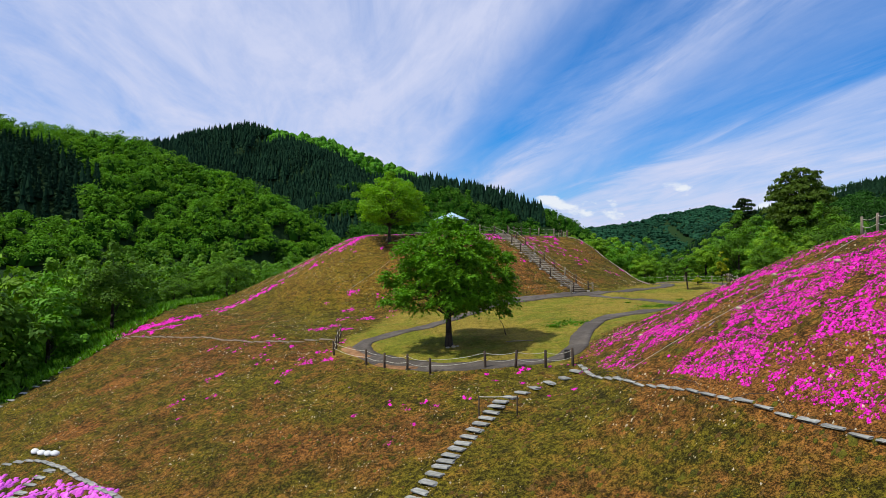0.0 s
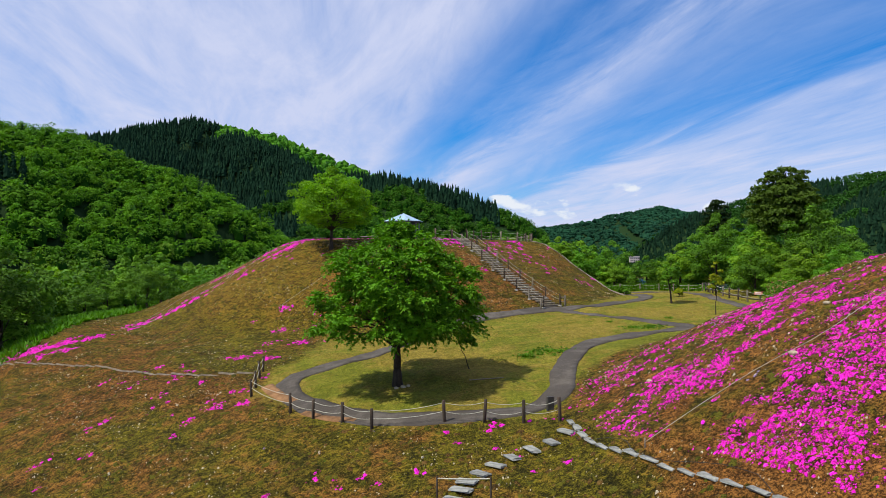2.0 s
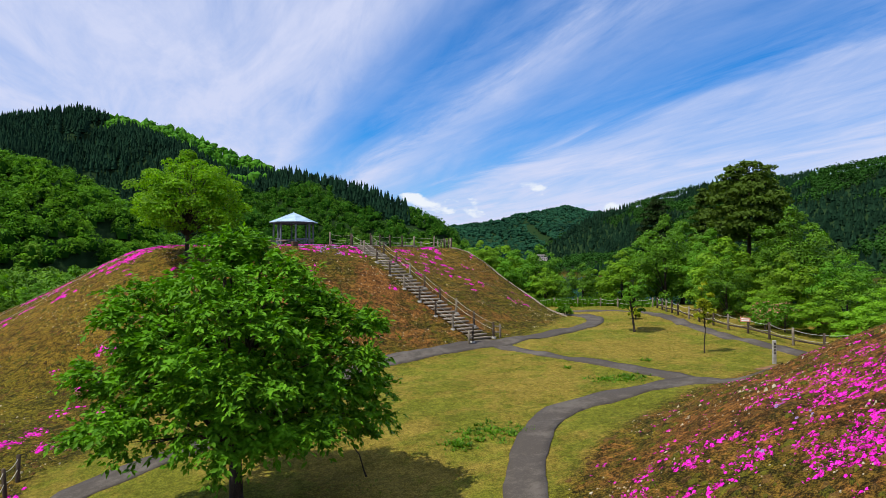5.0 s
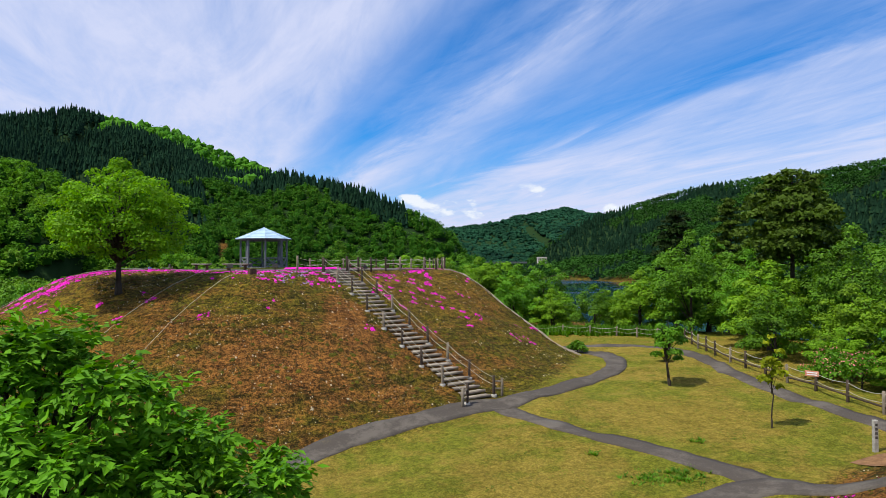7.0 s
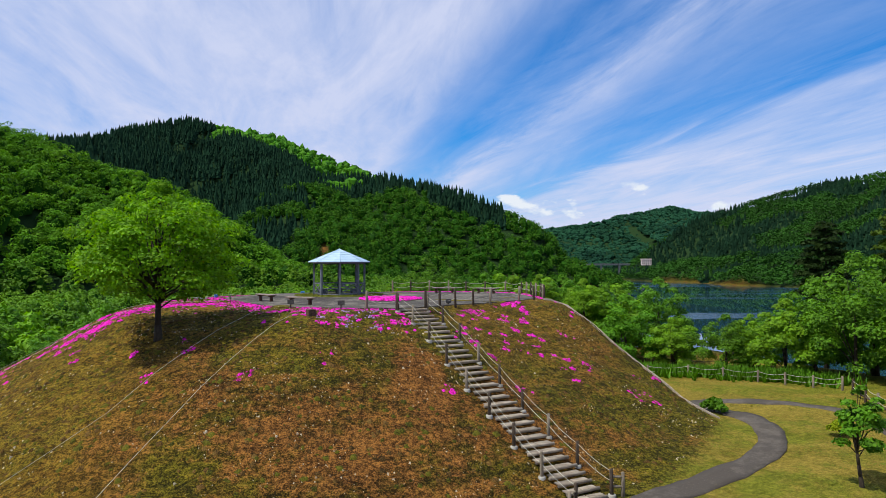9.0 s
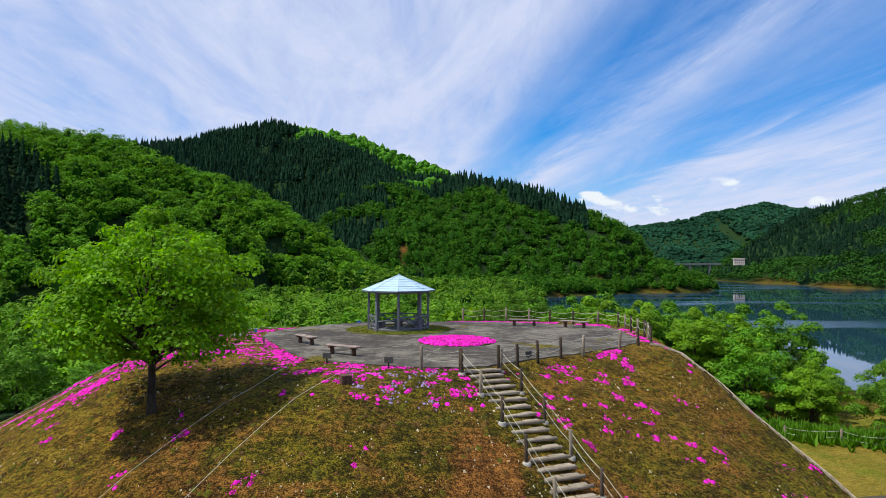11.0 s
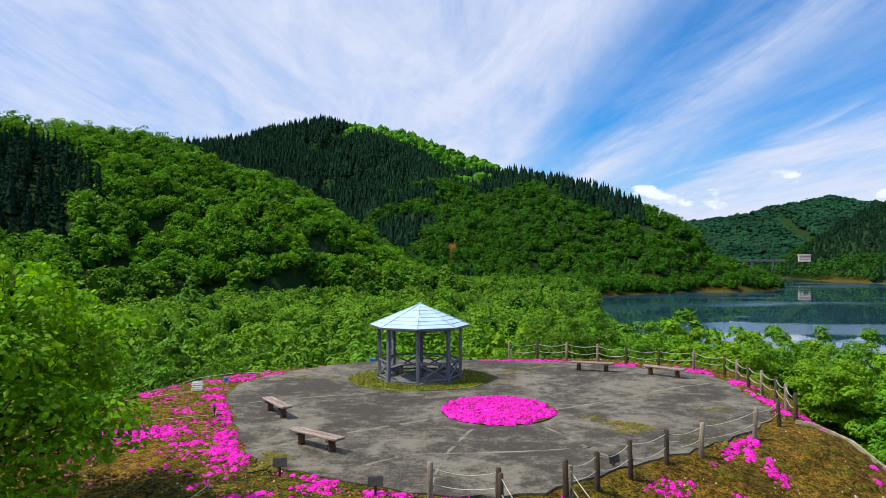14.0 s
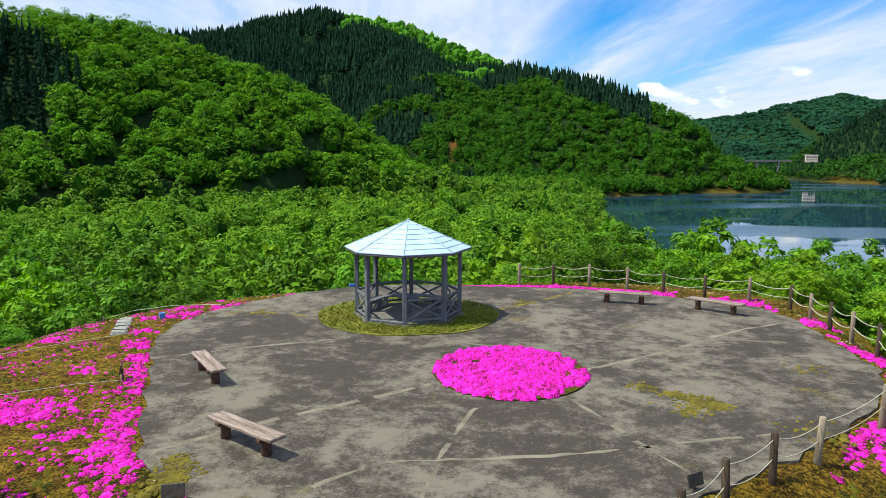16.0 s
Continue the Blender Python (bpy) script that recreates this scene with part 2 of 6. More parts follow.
def asphalt_material(name, dark, pale, crack=True):
    m, nt, p = material(name, 0.9, 0, 0.25)
    n1, n2, n3 = noise_of(nt, 0.30, 8, 0.66, warp=0.5), noise_of(nt, 1.7, 9, 0.78), noise_of(nt, 20, 4, 0.8)
    worn = functools_sum(nt, ((n1, 0.46), (n2, 0.42), (n3, 0.12)))
    c = colour_mix(nt, smoothed(nt, worn, 0.46, 0.57), dark, pale)
    grit = colour_mix(nt, smoothed(nt, n3, 0.56, 0.74), c, tuple(min(1, v * 1.2) for v in pale))
    moss = smoothed(nt, functools_sum(nt, ((noise_of(nt, 0.35, 7, 0.7, stretch=(1, 1.2, 1)), 0.8), (n3, 0.2))), 0.60, 0.66)
    c = colour_mix(nt, maths(nt, "MULTIPLY", moss, 0.7 if crack else 0.2), grit, (0.17, 0.13, 0.03))
    nt.links.new(c, p.inputs["Base Color"])
    bump(nt, p, n3, 0.5, 0.012)
    return m


def water_material():
    m, nt, p = material("lake_water", 0.04, 0, 0.5)
    p.inputs["Base Color"].default_value = (0.012, 0.042, 0.074, 1)
    n1, n2 = noise_of(nt, 0.010, 4, 0.5, stretch=(0.7, 2.6, 1)), noise_of(nt, 0.5, 3, 0.5, stretch=(1, 2, 1))
    calm = smoothed(nt, n1, 0.48, 0.60)
    nt.links.new(maths(nt, "ADD", maths(nt, "MULTIPLY", calm, 0.16), 0.012), p.inputs["Roughness"])
    bump(nt, p, n2, 0.5, 0.06)
    nt.links.new(maths(nt, "ADD", maths(nt, "MULTIPLY", calm, 0.45), 0.015), p.inputs["Normal"].links[0].from_node.inputs["Strength"])
    return m


GROUND = ground_material()
WATER_MAT = water_material()
PLAZA = asphalt_material("worn_asphalt", (0.040, 0.034, 0.028), (0.150, 0.134, 0.108))
PATHWAY = asphalt_material("path_asphalt", (0.060, 0.050, 0.040), (0.105, 0.090, 0.072), False)
EARTH = plain("washed_earth", (0.13, 0.066, 0.026), (0.27, 0.140, 0.060), 2.2, 0.95, fine=24)
BARK = plain("bark", (0.022, 0.016, 0.011), (0.066, 0.050, 0.035), 5, 0.95, stretch=(1, 1, 0.25), depth=0.02)
WOOD_DARK = plain("dark_log", (0.030, 0.021, 0.014), (0.085, 0.060, 0.040), 8, 0.85, stretch=(1, 1, 0.2))
WOOD_GREY = plain("weathered_log", (0.13, 0.105, 0.075), (0.27, 0.225, 0.165), 8, 0.9, stretch=(1, 1, 0.2))
WOOD_STEP = plain("step_log", (0.17, 0.135, 0.10), (0.33, 0.28, 0.21), 7, 0.9, stretch=(0.25, 1, 1), spread=0.5)
BENCH = plain("bench_plank", (0.105, 0.066, 0.052), (0.31, 0.255, 0.225), 9, 0.8, stretch=(0.15, 1.5, 1))
BENCH_LEG = plain("bench_leg", (0.05, 0.025, 0.016), (0.13, 0.07, 0.045), 9, 0.85)
PAVILION = plain("grey_stained_timber", (0.085, 0.092, 0.110), (0.165, 0.172, 0.195), 8, 0.75, stretch=(1, 1, 0.2))
ROOF = plain("pale_blue_sheet", (0.33, 0.47, 0.58), (0.42, 0.56, 0.67), 2, 0.42, 0.0, depth=0.002, spec=0.5, spread=0.06)
EDGE_BOARD = plain("bleached_board", (0.20, 0.165, 0.125), (0.38, 0.32, 0.255), 6, 0.9, stretch=(0.3, 1, 1))
CONCRETE = plain("concrete", (0.24, 0.225, 0.19), (0.40, 0.38, 0.33), 5, 0.9)
SLAB = plain("stone_slab", (0.15, 0.152, 0.138), (0.30, 0.30, 0.265), 5, 0.85, spread=0.35)
DARK_FLOOR = plain("dark_floor", (0.075, 0.074, 0.068), (0.15, 0.146, 0.135), 4, 0.9)
ROPE = plain("pale_rope", (0.34, 0.33, 0.26), (0.52, 0.50, 0.40), 20, 0.9, depth=0)
PEBBLE = plain("pale_stones", (0.28, 0.23, 0.14), (0.56, 0.48, 0.33), 3, 0.9, depth=0)
FLOWER = petals("magenta_flowers", (0.15, 0.012, 0.06), (0.76, 0.012, 0.46), (0.90, 0.070, 0.64))
LILAC = petals("lilac_flowers", (0.10, 0.07, 0.10), (0.30, 0.20, 0.40), (0.42, 0.32, 0.52))
MAT_GREEN = petals("groundcover", (0.020, 0.020, 0.003), (0.082, 0.076, 0.007), (0.150, 0.132, 0.012))
MAT_BROWN = petals("dry_groundcover", (0.030, 0.018, 0.005), (0.110, 0.060, 0.014), (0.190, 0.125, 0.030))
LEAF_FRESH = foliage("fresh_leaves", (0.044, 0.130, 0.005), (0.110, 0.250, 0.010), (0.078, 0.190, 0.007), 0.4, 0.22, spec=0.15)
LEAF_YELLOW = foliage("spring_leaves", (0.085, 0.190, 0.006), (0.180, 0.330, 0.012), (0.132, 0.262, 0.009), 0.4, 0.28, spec=0.15)
LEAF_CHERRY = foliage("cherry_leaves", (0.022, 0.088, 0.003), (0.140, 0.305, 0.008), (0.084, 0.212, 0.006), 0.5, 0.22, spec=0.12)
LEAF_MOUND = foliage("maple_leaves", (0.095, 0.250, 0.009), (0.215, 0.440, 0.017), (0.150, 0.345, 0.012), 0.5, 0.42, spec=0.12)
LEAF_GOLD = foliage("young_gold_leaves", (0.16, 0.21, 0.008), (0.30, 0.34, 0.014), (0.22, 0.26, 0.010), 0.5, 0.3, spec=0.1)
# Near-black leaf green for crown cores: the gaps' shade is put into the colour
LEAF_CORE_SHADE = foliage("painted_shade_leaves", (0.008, 0.034, 0.003), (0.016, 0.058, 0.004), (0.020, 0.066, 0.004), 0.13, 0.05, spec=0.02)
LEAF_WOOD = foliage("woodland_leaves", (0.042, 0.116, 0.006), (0.082, 0.188, 0.009), (0.118, 0.224, 0.010), 0.13, 0.14, spec=0.10)
LEAF_HILL = foliage("hillside_leaves", (0.056, 0.164, 0.008), (0.104, 0.270, 0.012), (0.155, 0.330, 0.013), 0.10, 0.18, spec=0.06)
# Shaded copy of the broadleaf green, darkened in the colour; no known oak
LEAF_MOUNTAIN_DARK = foliage("darkened_mountain_leaves", (0.030, 0.104, 0.0075), (0.054, 0.156, 0.0095), (0.080, 0.196, 0.0100), 0.06, 0.12, spec=0.04)
LEAF_RIDGE = foliage("young_wood_leaves", (0.020, 0.082, 0.006), (0.054, 0.168, 0.009), (0.072, 0.195, 0.009), 0.05, 0.12, spec=0.05)
LEAF_CEDAR = foliage("cedar_needles", (0.0070, 0.0240, 0.0125), (0.0150, 0.0420, 0.0200), (0.0105, 0.0330, 0.0160), 0.03, 0.05, 0.8, spec=0.02)
# Far woods lightened, distant woods blued: aerial haze put into their colours
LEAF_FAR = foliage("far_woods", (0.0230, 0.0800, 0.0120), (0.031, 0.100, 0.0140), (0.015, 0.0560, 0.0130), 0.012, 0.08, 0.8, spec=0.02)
LEAF_HAZED = foliage("hazed_distant_woods", (0.0140, 0.0540, 0.0280), (0.018, 0.0640, 0.0310), (0.010, 0.0380, 0.0250), 0.006, 0.05, 0.9, spec=0.02)
WHITE = plain("pale_render", (0.60, 0.50, 0.47), (0.70, 0.60, 0.57), 2, 0.6)
PINKWALL = plain("rose_wall", (0.62, 0.50, 0.46), (0.70, 0.58, 0.54), 2, 0.7)
BLUE = plain("blue_sheet", (0.05, 0.18, 0.50), (0.08, 0.25, 0.60), 4, 0.5)
PLAQUE = plain("dark_plaque", (0.026, 0.024, 0.020), (0.070, 0.064, 0.054), 8, 0.6)
SIGN_RED = plain("faded_red_board", (0.42, 0.15, 0.09), (0.55, 0.24, 0.15), 6, 0.7)
CABLE = plain("black_hose", (0.012, 0.012, 0.012), (0.025, 0.025, 0.025), 8, 0.5)
BAG = plain("white_bag", (0.62, 0.62, 0.60), (0.75, 0.75, 0.73), 6, 0.8)

# ---- lie of the land -------------------------------------------------------
WATER = -19.0
LAKE_EAST = [(38, 70), (46, 150), (62, 250), (85, 389), (110, 412), (180, 450), (264, 516), (300, 610), (360, 780),
             (420, 860), (470, 850), (560, 800), (620, 560), (560, 300), (400, 60), (200, -60), (110, -50), (66, 10)]
LAKE_WEST = [(-60, 12), (-74, 40), (-100, 105), (-135, 170), (-260, 170), (-330, 40), (-240, -90), (-95, -60)]
RIDGES = {
    "left": (0.50, [(-330, 60, 30), (-217, 209, 49), (-176, 240, 55), (-135, 251, 51), (-113, 249, 47), (-89, 248, 36), (-64, 244, 29), (-38, 239, 13), (-23, 230, -2)]),
    "main": (0.52, [(-520, 300, 60), (-360, 466, 71), (-280, 558, 93), (-248, 616, 108), (-222, 688, 124), (-198, 757, 151), (-153, 797, 168), (-118, 793, 157), (-43, 700, 116), (-14, 601, 72)]),
    "green": (0.55, [(-132, 852, 176), (-53, 860, 164), (-9, 861, 147), (57, 840, 118), (125, 812, 80)]),
    "cedar": (0.60, [(-43, 700, 96), (17, 681, 89), (71, 628, 82), (117, 581, 66), (164, 539, 43), (190, 515, 27), (204, 505, 3), (233, 504, -8), (262, 513, -20)]),
    "far": (0.35, [(420, 1600, 70), (555, 1569, 88), (689, 1570, 104), (746, 1578, 122), (868, 1539, 143), (930, 1503, 127), (985, 1452, 125), (1084, 1382, 104), (1300, 1200, 110)]),
    "right": (0.45, [(540, 1100, -10), (573, 1057, 30), (638, 1021, 77), (705, 978, 98), (753, 880, 119), (784, 786, 124), (779, 712, 116), (777, 564, 121), (763, 410, 114), (720, 200, 100), (640, 0, 90)]),
    "right_low": (0.30, [(416, 800, -12), (451, 759, 0), (491, 700, 8), (517, 633, 14), (545, 531, 20)]),
}


def soft_max(a, b, k):
    return np.maximum(a, b) + k * np.log1p(np.exp(-np.abs(a - b) / k))


def soft_min(a, b, k):
    return -soft_max(-a, -b, k)


def smooth(a, b, v):
    u = np.clip((v - a) / (b - a), 0, 1)
    return u * u * (3 - 2 * u)


def waves(x, y, size, seed):
    """Smooth uneven relief between about -1 and 1."""
    rng = np.random.RandomState(seed)
    out = 0 * x
    for n in range(9):
        a, s, p = rng.uniform(0, math.tau), size * rng.uniform(0.45, 1.6), rng.uniform(0, math.tau)
        out = out + np.sin((x * math.cos(a) + y * math.sin(a)) * math.tau / s + p) / 4.2
    return out


def to_line(x, y, line):
    """Distance to a polyline of (x, y, z) and the height at its nearest point."""
    best, height = np.full(x.shape, 1e9), np.zeros(x.shape)
    for (ax, ay, az), (bx, by, bz) in zip(line, line[1:]):
        ux, uy = bx - ax, by - ay
        s = np.clip(((x - ax) * ux + (y - ay) * uy) / (ux * ux + uy * uy), 0, 1)
        d = np.hypot(x - ax - s * ux, y - ay - s * uy)
        near = d < best
        best, height = np.where(near, d, best), np.where(near, az + s * (bz - az), height)
    return best, height


def in_shape(x, y, shape):
    """Signed distance to a polygon's outline, positive inside."""
    d, _ = to_line(x, y, [(a, b, 0) for a, b in shape + shape[:1]])
    inside = np.zeros(x.shape, bool)
    for (ax, ay), (bx, by) in zip(shape, shape[1:] + shape[:1]):
        cross = ((ay > y) != (by > y)) & (x < (bx - ax) * (y - ay) / ((by - ay) or 1e-9) + ax)
        inside ^= cross
    return np.where(inside, d, -d)


# the line of the board edging down the mound's lake-side corner
EDGE_Y, EDGE_X = [-26.0, -20.8, -19.0, -17.2, -15.2, -13.4, -11.5, -10.2, -8.7, -4.0, 4.0], [19.0, 18.9, 18.45, 18.0, 17.4, 16.6, 15.8, 15.25, 14.6, 15.1, 16.2]


def mound_height(x, y):
    dx, dy = x - 2, y + 5
    r, a = np.hypot(dx, dy), np.arctan2(dy, dx)
    reach = (14.311 + 0.081 * np.cos(a) + 0.19 * np.sin(a) + 1.472 * np.cos(2 * a) + 2.705 * np.sin(2 * a)
             + 0.745 * np.cos(3 * a) + 0.525 * np.sin(3 * a) - 0.119 * np.cos(4 * a) - 0.333 * np.sin(4 * a))
    steep = 0.556 + 0.131 * np.cos(a) + 0.02 * np.sin(a) + 0.079 * np.cos(2 * a) + 0.161 * np.sin(2 * a)
    dip = 0.80 * np.exp(-((x + 9) ** 2 + (y + 19) ** 2) / 16)
    past = x - np.interp(y, EDGE_Y, EDGE_X) - 0.25
    dip = dip + 1.7 * 0.35 * np.log1p(np.exp(np.clip(past / 0.35, -30, 60))) * smooth(4, 1, y) * smooth(-26, -21, y)
    return -steep * 0.9 * np.log1p(np.exp(np.clip((r - reach) / 0.9, -30, 60))) - dip


def hill_height(x, y):
    u, v = np.clip(x, -20, 40) / 10, (np.clip(y, -90, -30) + 40) / 10
    z = -13.333 + 3.984 * u - 4.654 * v - 0.735 * u * u - 0.942 * u * v - 1.031 * v * v
    return soft_min(z, -1.75 + 0 * z, 0.3)


def site_height(x, y):
    u, v = np.clip(x, -28, 38) / 10, (np.clip(y, -62, 4) + 40) / 10
    lawn = -7.356 + 0.813 * u + 0.669 * v - 0.067 * u * u - 0.112 * u * v - 0.119 * v * v
    front = 4.504 + 0.2916 * x + 0.2124 * y
    base = soft_min(lawn, front, 0.35)
    z = soft_max(soft_max(base, mound_height(x, y), 0.3), hill_height(x, y), 0.3)
    return z


def height(x, y):
    x, y = np.asarray(x, float), np.asarray(y, float)
    far = np.hypot(np.maximum(np.abs(x - 3) - 33, 0), np.maximum(np.abs(y + 45) - 58, 0))
    w = smooth(0, 34, far)
    site = site_height(x, y)
    valley = -15.5 + 1.2 * waves(x, y, 90, 3)
    z = site * (1 - w) + valley * w
    depth = np.maximum(in_shape(x, y, LAKE_EAST), in_shape(x, y, LAKE_WEST))
    z = z + (-25 - z) * smooth(-16, 14, depth)
    for n, (steep, line) in enumerate(RIDGES.values()):
        d, top = to_line(x, y, line)
        m = top - steep * np.sqrt(d * d + 100) + steep * 10 + (4.5 * waves(x, y, 130, 10 + n) + 2 * waves(x, y, 50, 30 + n)) * np.clip(d / 60, 0.1, 1)
        z = soft_max(z, np.maximum(m, -60), 2.0)
    uneven = np.where(far < 30, 0.045 * waves(x, y, 2.6, 41) + 0.08 * waves(x, y, 7, 42), 0.0) * smooth(0.05, 0.6, -mound_height(x, y))
    return z + uneven


# ---- mesh helpers ----------------------------------------------------------------
def mesh_of(name, verts, faces, mats, smooth_faces=False, index=None):
    """A mesh from arrays; faces: one array or a list of arrays, each with as many corners a row as its faces have."""
    me = bpy.data.meshes.new(name)
    verts = np.asarray(verts, np.float32).reshape(-1, 3)
    faces = faces if isinstance(faces, list) else [faces]
    faces = [np.asarray(f, np.int32) for f in faces if len(f)]
    loops = np.concatenate([f.ravel() for f in faces])
    sizes = np.concatenate([np.full(len(f), f.shape[1], np.int32) for f in faces])
    me.vertices.add(len(verts))
    me.vertices.foreach_set("co", verts.ravel())
    me.loops.add(len(loops))
    me.loops.foreach_set("vertex_index", loops)
    me.polygons.add(len(sizes))
    me.polygons.foreach_set("loop_start", np.concatenate([[0], np.cumsum(sizes)[:-1]]).astype(np.int32))
    if index is not None:
        me.polygons.foreach_set("material_index", np.asarray(index, np.int32))
    me.polygons.foreach_set("use_smooth", np.full(len(sizes), smooth_faces))
    me.update(calc_edges=True)
    for m in mats if isinstance(mats, (list, tuple)) else [mats]:
        me.materials.append(m)
    return me


def part(name, bm, mat, parent, label="", flat=True):
    """A bmesh, or ready mesh, as one object under a thing or a part."""
    if isinstance(bm, bmesh.types.BMesh):
        me = bpy.data.meshes.new(name)
        bmesh.ops.recalc_face_normals(bm, faces=bm.faces)
        for f in bm.faces:
            f.smooth = not flat
        bm.to_mesh(me)
        bm.free()
        me.materials.append(mat)
    else:
        me = bm
    ob = new(name, me)
    if parent:
        ob.parent = parent
    if label:
        tagged(ob, label)
    return ob


def thing(name, at, label, category, group="", turn=0.0):
    ob = new(name)
    ob.matrix_basis = pose(*at, 0, 0, turn)
    ob.empty_display_size = 0.2
    return tagged(ob, label, category, group)


def box(bm, size, m=Matrix(), bevel=0.012):
    r = bmesh.ops.create_cube(bm, size=1, matrix=m @ Matrix.Diagonal((*size, 1)))
    if bevel:
        edges = list({e for v in r["verts"] for e in v.link_edges})
        bmesh.ops.bevel(bm, geom=edges, offset=bevel, segments=1, affect="EDGES")
    return bm


def log(bm, a, b, r1, r2=None, sides=9, wob=0.0, rng=random):
    """A round timber from a to b, with chamfered ends."""
    a, b = Vector(a), Vector(b)
    r2 = r1 if r2 is None else r2
    turn = (b - a).to_track_quat("Z", "Y").to_matrix().to_4x4()
    n = (b - a).length
    rings = []
    c = min(0.25 * r1, 0.02)
    rows = ((0, r1 - c), (c, r1), (n / 2, (r1 + r2) / 2), (n - c, r2), (n, r2 - c)) if sides > 6 else ((0, r1), (n, r2))
    for h, r in rows:
        w = Vector((rng.uniform(-wob, wob), rng.uniform(-wob, wob), 0)) if 0 < h < n else Vector()
        rings.append([bm.verts.new(Matrix.Translation(a) @ turn @ (Vector((r * math.cos(k * math.tau / sides), r * math.sin(k * math.tau / sides), h)) + w)) for k in range(sides)])
    for p, q in zip(rings, rings[1:]):
        for k in range(sides):
            bm.faces.new((p[k], p[(k + 1) % sides], q[(k + 1) % sides], q[k]))
    bm.faces.new(rings[0][::-1])
    bm.faces.new(rings[-1])
    return bm


def cord(name, points, radius, mat, parent, sag=0.0, steps=8, label=""):
    """A rope through points, sagging between them, as a thin tube."""
    line = []
    for a, b in zip(points, points[1:]):
        a, b = Vector(a), Vector(b)
        for k in range(steps):
            u = k / steps
            p = a.lerp(b, u)
            p.z -= sag * 4 * u * (1 - u)
            line.append(p)
    line.append(Vector(points[-1]))
    sides, verts, faces = 5, [], []
    for k, p in enumerate(line):
        d = (line[min(k + 1, len(line) - 1)] - line[max(k - 1, 0)]).normalized()
        s = d.cross(Vector((0, 0, 1))).normalized() if abs(d.z) < 0.99 else Vector((1, 0, 0))
        u = s.cross(d)
        for j in range(sides):
            a = j * math.tau / sides
            verts.append(p + radius * (s * math.cos(a) + u * math.sin(a)))
    for k in range(len(line) - 1):
        for j in range(sides):
            faces.append((k * sides + j, k * sides + (j + 1) % sides, (k + 1) * sides + (j + 1) % sides, (k + 1) * sides + j))
    return part(name, mesh_of(name, [tuple(v) for v in verts], np.array(faces), mat, True), mat, parent, label)


def ground_z(x, y):
    return float(height(np.array([x]), np.array([y]))[0])


def on_ground(points, lift=0.0):
    return [(x, y, ground_z(x, y) + lift) for x, y in points]


def curve_through(points, step=0.5, closed=False):
    """Evenly spaced places on a smooth line through the given ones."""
    p = [Vector((x, y)) for x, y in points]
    n = len(p)
    out = []
    for k in range(n if closed else n - 1):
        at = lambda i: p[i % n] if closed else p[min(max(i, 0), n - 1)]
        p0, p1, p2, p3 = at(k - 1), at(k), at(k + 1), at(k + 2)
        m = max(2, int((p2 - p1).length / step))
        for j in range(m):
            u = j / m
            out.append(0.5 * ((2 * p1) + (p2 - p0) * u + (2 * p0 - 5 * p1 + 4 * p2 - p3) * u * u + (3 * p1 - p0 - 3 * p2 + p3) * u ** 3))
    if not closed:
        out.append(p[-1])
    return [(v.x, v.y) for v in out]


# ---- the plan ----------------------------------------------------------------------
PLAZA_EDGE = [(-7.9, -3.9), (-6.6, -7.2), (-5.7, -9.6), (-4.6, -12.2), (-3.4, -13.6), (-1.2, -14.9), (1.0, -15.9), (3.2, -15.9), (4.6, -15.0), (6.6, -13.4), (8.8, -11.9),
              (10.6, -10.4), (12.4, -8.6), (13.6, -6.4), (13.9, -3.6), (14.2, -0.6), (13.6, 1.9), (11.4, 3.3), (9.0, 4.7), (6.6, 5.4), (3.2, 5.8), (-0.9, 6.0), (-4.3, 4.5), (-6.9, 1.5), (-8.0, -1.2)]
PATH_RING = [(14.6, -46.5), (13.2, -44.0), (11.6, -43.4), (8.8, -43.8), (5.6, -44.6), (3.2, -47.2), (1.5, -50.2), (0.2, -53.2), (-1.6, -54.7), (-4.0, -54.9), (-6.3, -54.0), (-8.6, -52.3), (-10.8, -49.6),
             (-12.2, -46.4), (-11.6, -44.1), (-9.8, -42.9), (-7.2, -41.1), (-4.4, -38.3), (-2.2, -35.9), (-0.3, -34.0), (3.3, -32.5), (7.6, -31.1), (9.2, -31.0), (11.2, -29.9), (15.0, -28.2), (17.9, -26.2), (19.6, -23.8), (20.4, -21.2), (20.0, -19.2), (19.0, -17.8), (18.6, -16.4)]
PATH_CROSS = [(8.6, -31.2), (9.2, -33.4), (10.3, -36.9), (11.8, -40.1), (12.8, -43.6)]
PATH_EAST = [(18.9, -17.2), (21.1, -17.1), (23.5, -18.4), (25.5, -20.4), (25.5, -22.8), (24.2, -27.0), (22.7, -30.7), (21.5, -35.2), (21.1, -40.6), (20.6, -46.0)]


LAWN_EDGE = [(-12.0, -40.6), (-13.6, -42.6), (-13.8, -46.0), (-11.9, -49.2), (-8.4, -53.4), (-5.5, -54.8), (-2.5, -55.9), (-0.6, -56.4), (4, -54), (30, -50), (48, 0), (10, 5), (-8, -30)]


# bare earth: x, y and half widths
BARE = [(-30.6, -46.2, 3.0, 1.3), (-12.9, -44.6, 0.9, 1.6), (1.2, -61.8, 0.9, 0.6), (-30.0, -38.5, 2.2, 1.2), (3.0, -23.5, 1.4, 3.5)]


SCARS = [(146, 460, 4.0, 7.0), (2, 478, 3.0, 2.5)]


